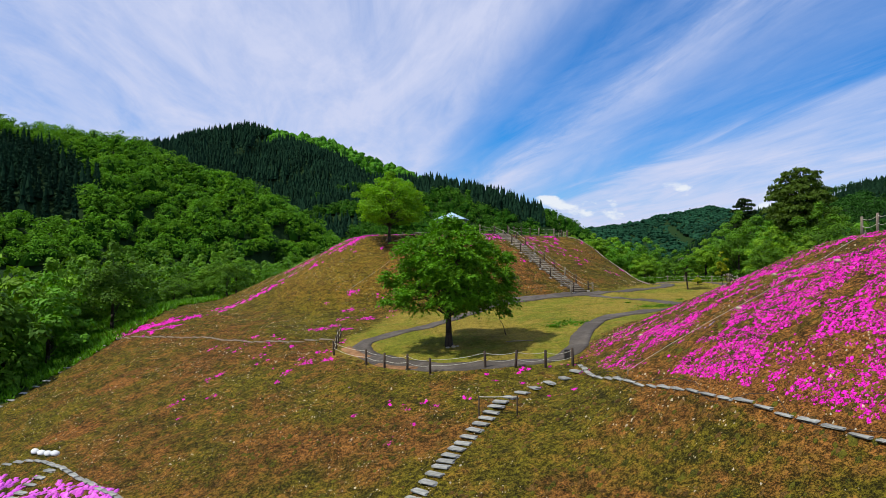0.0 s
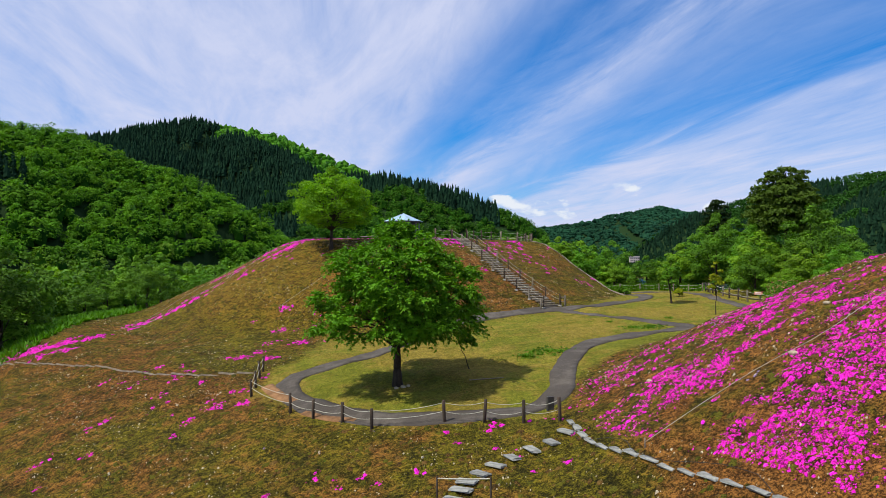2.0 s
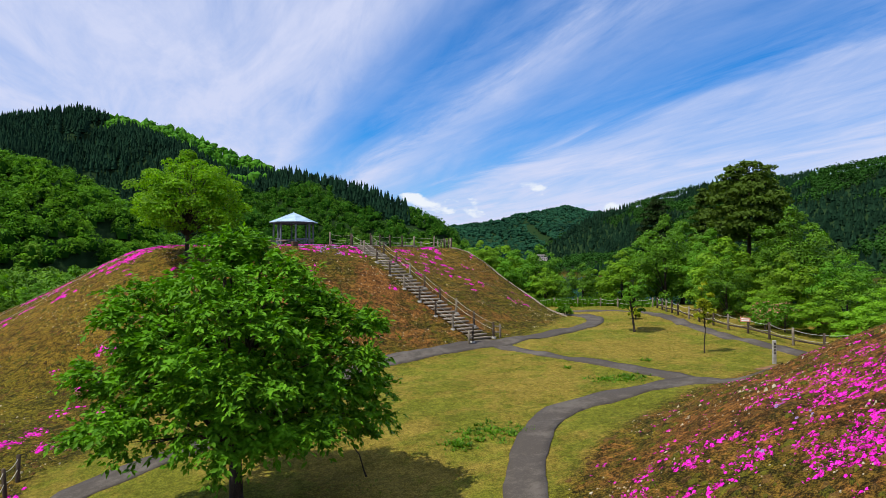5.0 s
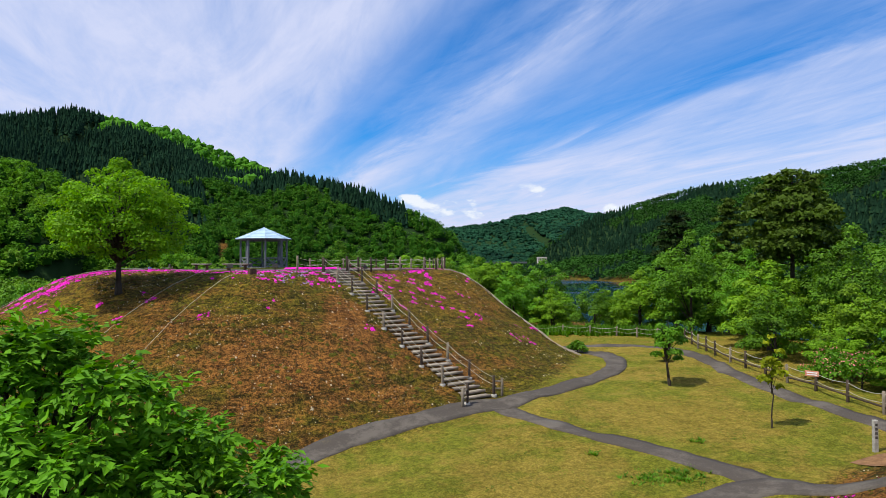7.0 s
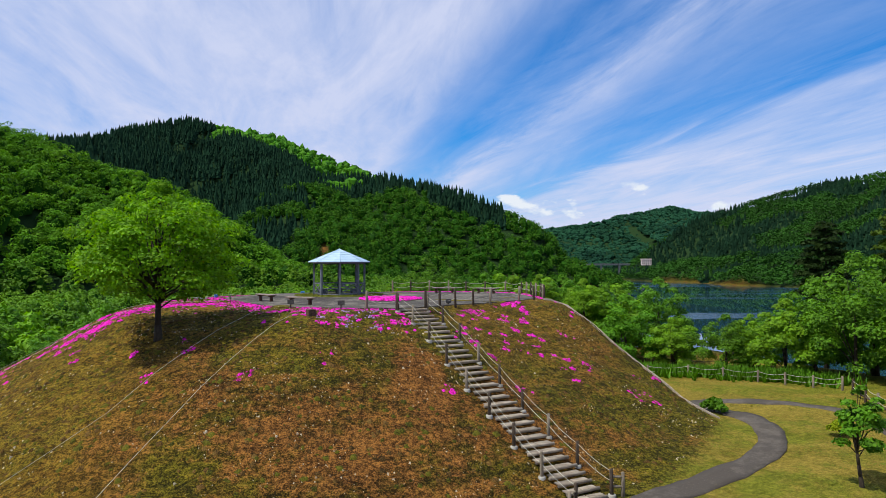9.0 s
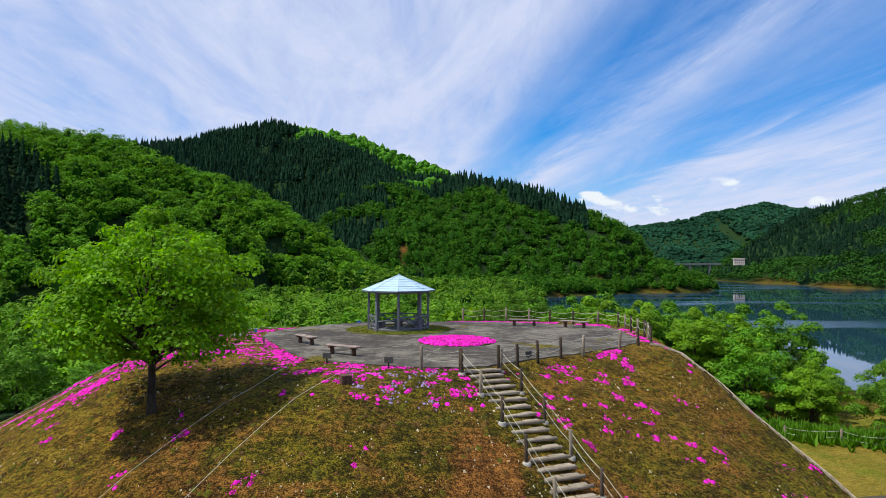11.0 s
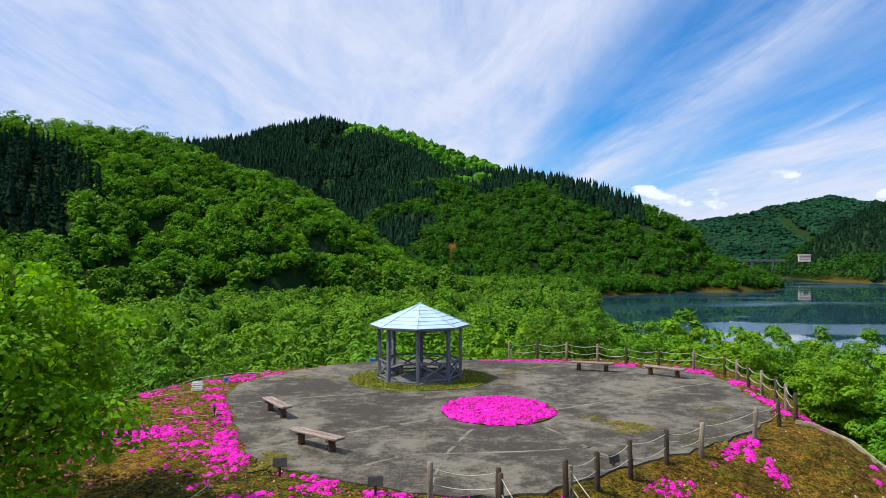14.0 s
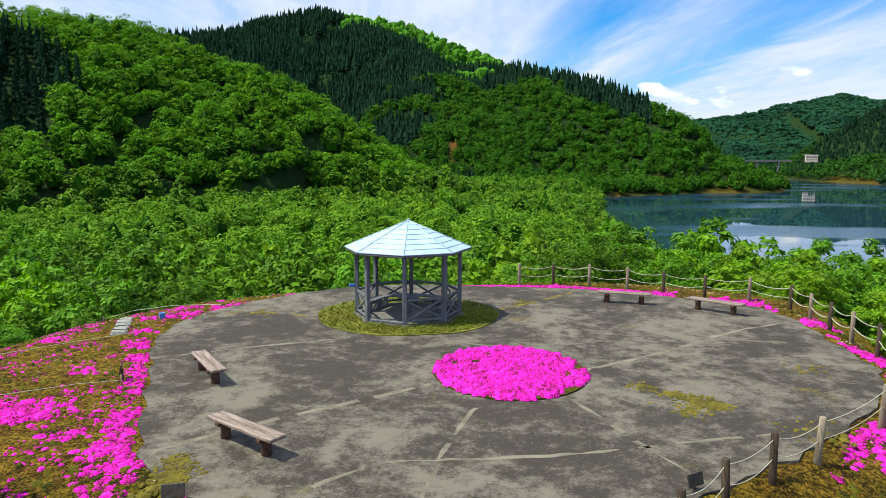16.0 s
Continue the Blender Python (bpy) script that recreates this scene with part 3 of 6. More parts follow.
def zones(x, y):
    """How much lawn, bare earth and woodland floor there is at each place."""
    m, h = mound_height(x, y), hill_height(x, y)
    u, v = np.clip(x, -28, 38) / 10, (np.clip(y, -62, 4) + 40) / 10
    lawn_z = -7.356 + 0.813 * u + 0.669 * v - 0.067 * u * u - 0.112 * u * v - 0.119 * v * v
    front = 4.504 + 0.2916 * x + 0.2124 * y
    lawn = smooth(0.1, 0.5, lawn_z - np.maximum(m, h)) * smooth(-0.5, 0.4, in_shape(x, y, LAWN_EDGE) + 0.25 * waves(x, y, 3, 5))
    earth = smooth(0.5, 5.0, -m) * smooth(-9, -2, m) * smooth(-16, -6, x) * 0.9 * (1 - 0.85 * smooth(1.0, 3.5, x - 3.45 + 0.324 * (y + 16.25))) + 0.45 * smooth(0, 1, h + 9) * (1 - smooth(0.1, 0.6, m - h)) * 1.05
    earth = np.clip(earth + 0.38 * smooth(-0.5, 0.8, lawn_z - front), 0, 1)
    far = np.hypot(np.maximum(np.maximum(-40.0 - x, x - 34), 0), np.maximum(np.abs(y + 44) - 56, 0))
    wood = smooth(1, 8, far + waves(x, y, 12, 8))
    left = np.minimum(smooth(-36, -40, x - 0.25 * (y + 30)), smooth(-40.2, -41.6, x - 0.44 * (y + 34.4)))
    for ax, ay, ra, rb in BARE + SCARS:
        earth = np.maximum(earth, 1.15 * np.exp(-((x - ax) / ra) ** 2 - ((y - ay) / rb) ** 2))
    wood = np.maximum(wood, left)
    bank = smooth(0.25, 0.7, x - np.interp(y, EDGE_Y, EDGE_X)) * smooth(-20.5, -19, y) * smooth(6, 2, y) * smooth(24, 21, x)
    lawn = np.maximum(lawn, bank)
    for ax, ay, ra, rb in SCARS:
        wood = wood * (1 - np.exp(-((x - ax) / ra) ** 4 - ((y - ay) / rb) ** 4))
    return lawn, earth, wood


def spread_axis(fine_a, fine_b, step, reach_a, reach_b, grow):
    mid = list(np.arange(fine_a, fine_b + 1e-6, step))
    lo, s, v = [], step, fine_a
    while v > reach_a:
        s *= grow
        v -= s
        lo.append(v)
    hi, s, v = [], step, fine_b
    while v < reach_b:
        s *= grow
        v += s
        hi.append(v)
    return np.array(lo[::-1] + mid + hi)


def build_ground():
    gx = spread_axis(-46, 36, 0.75, -3400, 3600, 1.048)
    gy = spread_axis(-94, 14, 0.75, -1500, 4200, 1.048)
    X, Y = np.meshgrid(gx, gy)
    Z = height(X, Y)
    plaza = in_shape(X, Y, PLAZA_EDGE)
    Z = np.where(plaza > -0.5, np.clip(Z, -0.035, -0.015), Z)
    n, k = X.shape
    idx = np.arange(n * k).reshape(n, k)
    quads = np.stack([idx[:-1, :-1], idx[:-1, 1:], idx[1:, 1:], idx[1:, :-1]], -1).reshape(-1, 4)
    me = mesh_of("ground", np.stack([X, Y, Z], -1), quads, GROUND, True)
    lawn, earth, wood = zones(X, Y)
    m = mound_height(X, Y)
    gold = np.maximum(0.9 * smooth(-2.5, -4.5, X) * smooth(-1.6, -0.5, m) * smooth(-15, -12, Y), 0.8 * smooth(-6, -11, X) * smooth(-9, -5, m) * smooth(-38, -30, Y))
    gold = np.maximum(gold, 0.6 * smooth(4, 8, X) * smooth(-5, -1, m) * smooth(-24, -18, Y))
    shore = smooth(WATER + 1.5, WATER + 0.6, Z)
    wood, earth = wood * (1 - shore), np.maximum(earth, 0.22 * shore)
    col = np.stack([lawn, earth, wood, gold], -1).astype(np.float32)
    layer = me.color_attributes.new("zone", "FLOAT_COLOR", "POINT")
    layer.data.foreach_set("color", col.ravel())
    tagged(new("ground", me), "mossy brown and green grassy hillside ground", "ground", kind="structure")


def ribbon(name, line, width, mat, label, lift=0.05, thick=0.14):
    """A strip of paving laid on the ground, with its own thickness."""
    pts = curve_through(line, 0.45)
    verts, faces = [], []
    across = np.linspace(-1, 1, 5)
    for k, (x, y) in enumerate(pts):
        a, b = pts[max(k - 1, 0)], pts[min(k + 1, len(pts) - 1)]
        d = Vector((b[0] - a[0], b[1] - a[1])).normalized()
        w = width / 2 * (1 + 0.05 * math.sin(k * 0.9) + 0.03 * math.sin(k * 2.3))
        row = [(x + d.y * w * s, y - d.x * w * s) for s in across]
        zs = height(np.array([r[0] for r in row]), np.array([r[1] for r in row]))
        top = [(r[0], r[1], float(z) + lift) for r, z in zip(row, zs)]
        verts += [(top[0][0], top[0][1], top[0][2] - thick)] + top + [(top[-1][0], top[-1][1], top[-1][2] - thick)]
    n = len(across) + 2
    for k in range(len(pts) - 1):
        for j in range(n - 1):
            faces.append((k * n + j, k * n + j + 1, (k + 1) * n + j + 1, (k + 1) * n + j))
    ob = new(name, mesh_of(name, verts, np.array(faces), mat, True))
    return tagged(ob, label, "path", kind="structure")


def slab_of(name, outline, z, thick, mat, label, category="pavement"):
    bm = bmesh.new()
    top = [bm.verts.new((x, y, z)) for x, y in outline]
    low = [bm.verts.new((x * 1.0, y, z - thick)) for x, y in outline]
    bm.faces.new(top)
    for k in range(len(top)):
        bm.faces.new((top[k], low[k], low[(k + 1) % len(top)], top[(k + 1) % len(top)]))
    ob = part(name, bm, mat, None)
    return tagged(ob, label, category, kind="structure")


build_ground()
edge = [(x + 0.10 * math.sin(k * 1.7), y + 0.10 * math.sin(k * 2.9)) for k, (x, y) in enumerate(curve_through(PLAZA_EDGE, 0.5, True))]
slab_of("pavement", edge, 0.02, 0.25, PLAZA, "worn grey asphalt plaza with moss-filled cracks")
ribbon("path", PATH_RING, 1.25, PATHWAY, "grey asphalt footpath winding round the lawn")
ribbon("path", PATH_CROSS, 1.0, PATHWAY, "grey asphalt footpath crossing the lawn", 0.042)
ribbon("path", PATH_EAST, 1.05, PATHWAY, "narrow grey asphalt footpath beside the log fence", 0.036)
ribbon("path", [(16.6, -43.6), (18.0, -43.5), (19.4, -43.8), (21.0, -44.6)], 1.2, EARTH, "bare orange earth track", 0.03)
ribbon("earth_spill", [(-13.3, -44.9), (-12.9, -46.2), (-12.3, -47.4), (-11.8, -48.2)], 0.6, EARTH, "orange earth washed over the footpath", 0.062)
ribbon("earth_spill", [(-11.3, -49.9), (-10.6, -50.9), (-9.8, -51.8), (-9.0, -52.4)], 0.34, EARTH, "thin orange earth along the footpath's edge", 0.062)


def seam(line, wide, mat, label, seed):
    """A worn joint in the paving: a narrow, ragged strip a few millimetres proud."""
    rr = random.Random(seed)
    pts = curve_through(line, 0.35)
    verts, faces = [], []
    for k, (x, y) in enumerate(pts):
        a, b = pts[max(k - 1, 0)], pts[min(k + 1, len(pts) - 1)]
        d = Vector((b[0] - a[0], b[1] - a[1])).normalized()
        j, w = rr.uniform(-0.04, 0.04), wide / 2 * rr.uniform(0.3, 1.5)
        verts += [(x + d.y * (w + j), y - d.x * (w + j), 0.0245), (x - d.y * (w - j), y + d.x * (w - j), 0.0245)]
        if k and rr.random() > 0.12:
            faces.append((2 * k - 2, 2 * k - 1, 2 * k + 1, 2 * k))
    tagged(new("pavement_joint", mesh_of("pavement_joint", verts, np.array(faces), mat)), label, "joint", kind="structure")


SEAM_PALE = plain("pale_grit", (0.10, 0.088, 0.066), (0.20, 0.18, 0.14), 1.5, 0.95, depth=0)
SEAM_MOSS = plain("joint_moss", (0.11, 0.085, 0.012), (0.20, 0.165, 0.025), 3, 0.95, depth=0)
for n, (line, wide, mat) in enumerate((([(-4.4, -12.2), (-2.6, -10.6), (-0.6, -9.2), (1.1, -7.9)], 0.16, SEAM_PALE), ([(4.6, -9.0), (5.2, -10.6), (5.8, -12.2), (6.3, -13.3)], 0.12, SEAM_PALE), ([(5.4, -6.6), (8.4, -4.6), (11.0, -2.4), (13.8, -0.8)], 0.14, SEAM_PALE),
                                       ([(3.4, 0.9), (5.2, 2.6), (7.0, 4.6)], 0.20, SEAM_MOSS), ([(-3.5, -0.4), (-5.6, 0.2), (-7.4, -0.4)], 0.16, SEAM_MOSS), ([(-7.2, -5.8), (-4.6, -4.6), (-2.2, -3.6)], 0.12, SEAM_PALE), ([(1.2, -3.6), (3.0, -4.2), (5.2, -4.0), (8.4, -3.0), (12.4, -3.6)], 0.10, SEAM_PALE),
                                       ([(1.0, -15.2), (1.4, -12.4), (2.2, -9.6)], 0.10, SEAM_PALE), ([(-1.0, -13.8), (0.4, -12.6), (3.6, -12.2), (8.6, -11.0)], 0.10, SEAM_PALE))):
    seam(line, wide, mat, "pale gritty joint in the asphalt" if mat is SEAM_PALE else "moss-filled joint in the asphalt", n)


def build_water():
    v = [(-3000, -1400, WATER), (3200, -1400, WATER), (3200, 3800, WATER), (-3000, 3800, WATER)]
    me = mesh_of("water", v, np.array([(0, 1, 2, 3)]), WATER_MAT)
    tagged(new("water", me), "calm dark green reservoir water", "water", kind="structure")


build_water()


# ---- trees and planting --------------------------------------------------------------
def leaves(points, normals, size, rng, aspect=1.6, jitter=0.7, fold=0.25):
    """Small folded leaf quads at points, turned roughly along the normals."""
    n = len(points)
    nrm = normals + rng.normal(0, jitter, (n, 3))
    nrm /= np.linalg.norm(nrm, axis=1, keepdims=True) + 1e-9
    t = rng.normal(0, 1, (n, 3))
    t -= nrm * (t * nrm).sum(1, keepdims=True)
    t /= np.linalg.norm(t, axis=1, keepdims=True) + 1e-9
    b = np.cross(nrm, t)
    s = size * rng.uniform(0.6, 1.3, (n, 1))
    a = s * aspect / 2
    droop = nrm * s * fold
    v = np.stack([points - t * a, points + b * s / 2 - droop * 0.4, points + t * a - droop, points - b * s / 2 - droop * 0.4], 1)
    f = np.arange(4 * n).reshape(n, 4)
    return v.reshape(-1, 3), f


def sprays(points, normals, size, rng, jitter=0.6):
    """Small three-cornered leaf sprays for the woods."""
    n = len(points)
    nrm = normals + rng.normal(0, jitter, (n, 3))
    nrm /= np.linalg.norm(nrm, axis=1, keepdims=True) + 1e-9
    t = rng.normal(0, 1, (n, 3))
    t -= nrm * (t * nrm).sum(1, keepdims=True)
    t /= np.linalg.norm(t, axis=1, keepdims=True) + 1e-9
    b = np.cross(nrm, t)
    s = size * rng.uniform(0.65, 1.3, (n, 1))
    v = np.stack([points - t * s * 0.6 - b * s * 0.4, points - t * s * 0.5 + b * s * 0.5, points + t * s * 0.8 - nrm * s * 0.15], 1)
    return v.reshape(-1, 3), np.arange(3 * n).reshape(n, 3)


def twig_crown(name, rng, lobes, twigs, each, leaf, mat):
    """Twigs that run outwards from the lobes, with pointed leaves hanging from both sides."""
    weights = np.array([l[3] ** 2 for l in lobes])
    L = np.array(lobes)[rng.choice(len(lobes), twigs, p=weights / weights.sum())]
    d = rng.normal(0, 1, (twigs, 3))
    d[:, 2] = d[:, 2] * 0.55 + 0.15
    d += L[:, :3] * np.array([1, 1, 0.2]) * 0.22
    d /= np.linalg.norm(d, axis=1, keepdims=True)
    start = L[:, :3] + d * L[:, 3:4] * rng.uniform(0.25, 0.8, (twigs, 1)) * np.stack([np.ones(twigs), np.ones(twigs), L[:, 4]], 1)
    long = rng.uniform(0.35, 0.8, (twigs, 1))
    u = rng.uniform(0.1, 1.0, (twigs, each, 1))
    p = start[:, None] + d[:, None] * long[:, None] * u - np.array([0, 0, 0.22]) * u * u + rng.normal(0, 0.03, (twigs, each, 3))
    side = np.cross(d, np.array([0, 0, 1.0]))
    side /= np.linalg.norm(side, axis=1, keepdims=True) + 1e-9
    sign = np.where(rng.rand(twigs, each, 1) < 0.5, -1.0, 1.0)
    t = side[:, None] * sign * rng.uniform(0.3, 1, (twigs, each, 1)) + d[:, None] * 0.5 + np.array([0, 0, -1.0]) * rng.uniform(0.05, 0.55, (twigs, each, 1)) + rng.normal(0, 0.2, (twigs, each, 3))
    p, t = p.reshape(-1, 3), t.reshape(-1, 3)
    t /= np.linalg.norm(t, axis=1, keepdims=True)
    b = np.cross(t, rng.normal(0, 0.5, t.shape) + np.array([0, 0, 1.0]))
    b /= np.linalg.norm(b, axis=1, keepdims=True) + 1e-9
    nrm = np.cross(b, t)
    s = leaf * rng.uniform(0.7, 1.3, (len(p), 1))
    v = np.stack([p, p + t * s * 0.45 + b * s * 0.24, p + t * s - nrm * s * 0.12, p + t * s * 0.45 - b * s * 0.24], 1)
    return mesh_of(name, v.reshape(-1, 3), np.arange(4 * len(p)).reshape(-1, 4), mat)


def puffs(rng, count, radius, low, high, flat, lump=1.0):
    """The lobes of a crown: centres and radii inside a rounded, uneven outline."""
    out = []
    for k in range(count):
        a = k * 2.399963 + rng.uniform(-0.4, 0.4)
        u = (k + 0.5) / count
        z = low + (high - low) * u
        w = math.sqrt(max(0.0, 1 - abs(2 * (u ** 0.8) - 0.86) ** 2.2)) * radius
        r = w * rng.uniform(0.45, 0.80) * (1.25 - 0.25 * lump)
        out.append((r * math.cos(a), r * math.sin(a), z, lump * max(0.22 * radius, w * rng.uniform(0.34, 0.5)), flat))
    out.append((0, 0, low + 0.45 * (high - low), radius * 0.62, 0.8))
    return out


def crown_mesh(name, rng, lobes, count, leaf, mat, aspect=1.6, jitter=0.6, fill=0.25, spray=False):
    weights = np.array([l[3] ** 2 for l in lobes])
    pick = rng.choice(len(lobes), count, p=weights / weights.sum())
    L = np.array(lobes)[pick]
    d = rng.normal(0, 1, (count, 3))
    d /= np.linalg.norm(d, axis=1, keepdims=True)
    d[:, 2] = np.where(d[:, 2] < -0.35, -d[:, 2] * 0.5, d[:, 2])
    depth = 1 - fill * rng.uniform(0, 1, (count, 1)) ** 2 + rng.normal(0, 0.05, (count, 1))
    p = L[:, :3] + d * L[:, 3:4] * depth * np.stack([np.ones(count), np.ones(count), L[:, 4]], 1)
    up = d + np.array([0, 0, 0.55])
    v, f = sprays(p, up, leaf, rng, jitter) if spray else leaves(p, up, leaf, rng, aspect, jitter)
    return mesh_of(name, v, f, mat)


def limb_mesh(name, rng, tall, girth, lobes, clear, lean=(0, 0), fine=True):
    """A tapered trunk that forks into limbs running out to the lobes."""
    bm = bmesh.new()
    top = Vector((lean[0], lean[1], clear + 0.45 * (tall - clear)))
    prev, steps = Vector((0, 0, -0.15)), 6
    r0 = girth
    rr = random.Random(int(rng.randint(1e6)))
    for k in range(1, steps + 1):
        u = k / steps
        nxt = Vector((top.x * u + rr.uniform(-0.05, 0.05), top.y * u + rr.uniform(-0.05, 0.05), top.z * u))
        r1 = girth * (1 - 0.62 * u)
        if k == 1:
            log(bm, prev, nxt, girth * 1.35, r1, 9 if fine else 6)
        else:
            log(bm, prev, nxt, r0, r1, 9 if fine else 6)
        prev, r0 = nxt, r1
    for x, y, z, r, flat in lobes:
        z0 = clear * rr.uniform(0.75, 1.0) + 0.25 * max(0, z - clear) * rr.uniform(0.4, 1)
        z0 = min(z0, top.z)
        a = Vector((top.x * z0 / top.z, top.y * z0 / top.z, z0))
        b = Vector((x * 0.9, y * 0.9, z))
        mid = a.lerp(b, 0.5) + Vector((0, 0, 0.12 * (b - a).length))
        g = girth * rr.uniform(0.24, 0.4)
        log(bm, a, mid, g, g * 0.65, 6 if fine else 4)
        log(bm, mid, b, g * 0.65, g * 0.2, 5 if fine else 3)
        for _ in range(2 if fine else 0):
            c = b + Vector((rr.uniform(-1, 1), rr.uniform(-1, 1), rr.uniform(-0.2, 0.8))) * r * 0.7
            log(bm, mid.lerp(b, 0.5), c, g * 0.3, g * 0.1, 4)
    me = bpy.data.meshes.new(name)
    bmesh.ops.recalc_face_normals(bm, faces=bm.faces)
    for f in bm.faces:
        f.smooth = True
    bm.to_mesh(me)
    bm.free()
    me.materials.append(BARK)
    return me


def tree(at, label, seed, tall, radius, clear, girth, count, leaf, mat, lobes=14, flat=0.62, group="", name="tree", aspect=1.6, jitter=0.6, lean=(0, 0), lump=1.0, twigs=0, more=()):
    rng = np.random.RandomState(seed)
    L = puffs(rng, lobes, radius, clear, tall - 0.16 * radius, flat, lump) + list(more)
    ob = thing(name, at, label, "tree", group)
    part("trunk", limb_mesh("trunk", rng, tall, girth, L, clear, lean), BARK, ob)
    part("crown", twig_crown("crown", rng, L, twigs, count // twigs, leaf, mat) if twigs else crown_mesh("crown", rng, L, count, leaf, mat, aspect, jitter), mat, ob)
    return ob


# the tree on the lawn, the one on the mound, the young ones
tree((-6.7, -48.7, ground_z(-6.7, -48.7)), "broad dark green cherry tree on the lawn", 4, 8.6, 3.9, 2.3, 0.22, 62000, 0.19, LEAF_CHERRY, 60, 0.30, lump=0.78, twigs=3600,
     more=[(-0.5, 0.0, 7.8, 0.5, 1.2), (1.2, -0.6, 7.3, 0.6, 0.8), (0.4, 0.8, 7.9, 0.4, 1.0), (-2.6, 0.2, 6.4, 0.8, 0.6), (3.4, -0.4, 3.0, 1.1, 0.25), (3.6, 0.3, 3.7, 0.9, 0.25), (3.0, 0.8, 2.5, 0.9, 0.22), (-3.4, 0.1, 4.4, 0.9, 0.3), (-3.4, -0.3, 2.9, 0.9, 0.25)])
tree((-9.17, -18.2, ground_z(-9.17, -18.2) - 0.1), "round-crowned light green tree on the planted mound", 9, 8.25, 4.15, 2.1, 0.17, 27000, 0.12, LEAF_MOUND, 70, 0.6, aspect=1.4, jitter=0.6, lump=0.62)
tree((18.1, -31.2, ground_z(18.1, -31.2)), "small light green tree on the lawn", 11, 3.9, 1.2, 1.3, 0.08, 2200, 0.12, LEAF_FRESH, 13, 0.55, lump=0.7, lean=(-0.3, 0.1))
tree((17.1, -39.0, ground_z(17.1, -39.0)), "thin young tree with sparse yellow leaves", 12, 3.9, 0.62, 1.5, 0.035, 420, 0.13, LEAF_GOLD, 8, 0.8)
tree((-2.6, -47.2, ground_z(-2.6, -47.2)), "leaning thin sapling with few leaves", 13, 1.9, 0.45, 1.2, 0.03, 160, 0.13, LEAF_FRESH, 4, 0.8, name="sapling", lean=(-0.7, 0))
tree((19.4, -19.5, ground_z(19.4, -19.5)), "low yellow-green bush at the mound's foot", 14, 0.9, 0.8, 0.15, 0.04, 700, 0.13, LEAF_FRESH, 6, 0.8, name="bush")
tree((22.0, -25.5, ground_z(22.0, -25.5)), "low yellow bush on the lawn", 15, 0.9, 0.6, 0.15, 0.04, 420, 0.12, LEAF_GOLD, 5, 0.8, name="bush")


def azalea(x, y, seed):
    ob = tree((x, y, ground_z(x, y)), "green azalea bush with sparse salmon-pink blossoms", seed, 1.9, 1.5, 0.3, 0.05, 1500, 0.11, LEAF_FRESH, 10, 0.7, name="azalea_bush")
    rng = np.random.RandomState(seed)
    lobes = puffs(rng, 8, 1.55, 0.5, 1.8, 0.7, 0.6)
    part("blossoms", crown_mesh("blossoms", rng, lobes, 220, 0.075, AZALEA, 1.1, 0.5, 0.1), AZALEA, ob, "salmon-pink blossoms")


AZALEA = foliage("azalea_blossoms", (0.62, 0.14, 0.13), (0.75, 0.30, 0.28), (0.55, 0.16, 0.18), 0.5, 0.2, 0.7)
azalea(26.0, -33.8, 17)
azalea(25.4, -36.0, 18)


def tree_kinds(leaf, count):
    """A few woodland trees that the many share."""
    kinds = []
    for k, (tall, rad, clear, mat, flat) in enumerate((
            (10.0, 4.4, 0.8, LEAF_WOOD, 0.7), (11.5, 4.6, 1.0, LEAF_FRESH, 0.75), (8.5, 4.2, 0.5, LEAF_FRESH, 0.65), (9.5, 3.8, 0.6, LEAF_WOOD, 0.85), (7.0, 3.6, 0.2, LEAF_YELLOW, 0.6))):
        rng = np.random.RandomState(50 + k)
        L = puffs(rng, 24, rad, clear, tall - 0.16 * rad, flat, 0.74)
        kinds.append((limb_mesh("trunk", rng, tall, 0.2, L[::5], clear, fine=False), crown_mesh("crown", rng, L, count, leaf, mat, 1.5, 0.38, 0.3, True), tall))
    return kinds


KINDS, FAR_KINDS = tree_kinds(0.20, 8800), tree_kinds(0.36, 3000)


def wood_tree(x, y, kind, top, label, turn, group="woodland trees beside the park", name="tree", near=True):
    trunk, crown, tall = (KINDS if near else FAR_KINDS)[kind]
    z = ground_z(x, y)
    s = (top - z) / tall
    ob = thing(name, (x, y, z), label, "tree", group, turn)
    ob.scale = (max(s, 0.5), max(s, 0.5), s)
    part("trunk", trunk, BARK, ob)
    part("crown", crown, None, ob)
    return ob


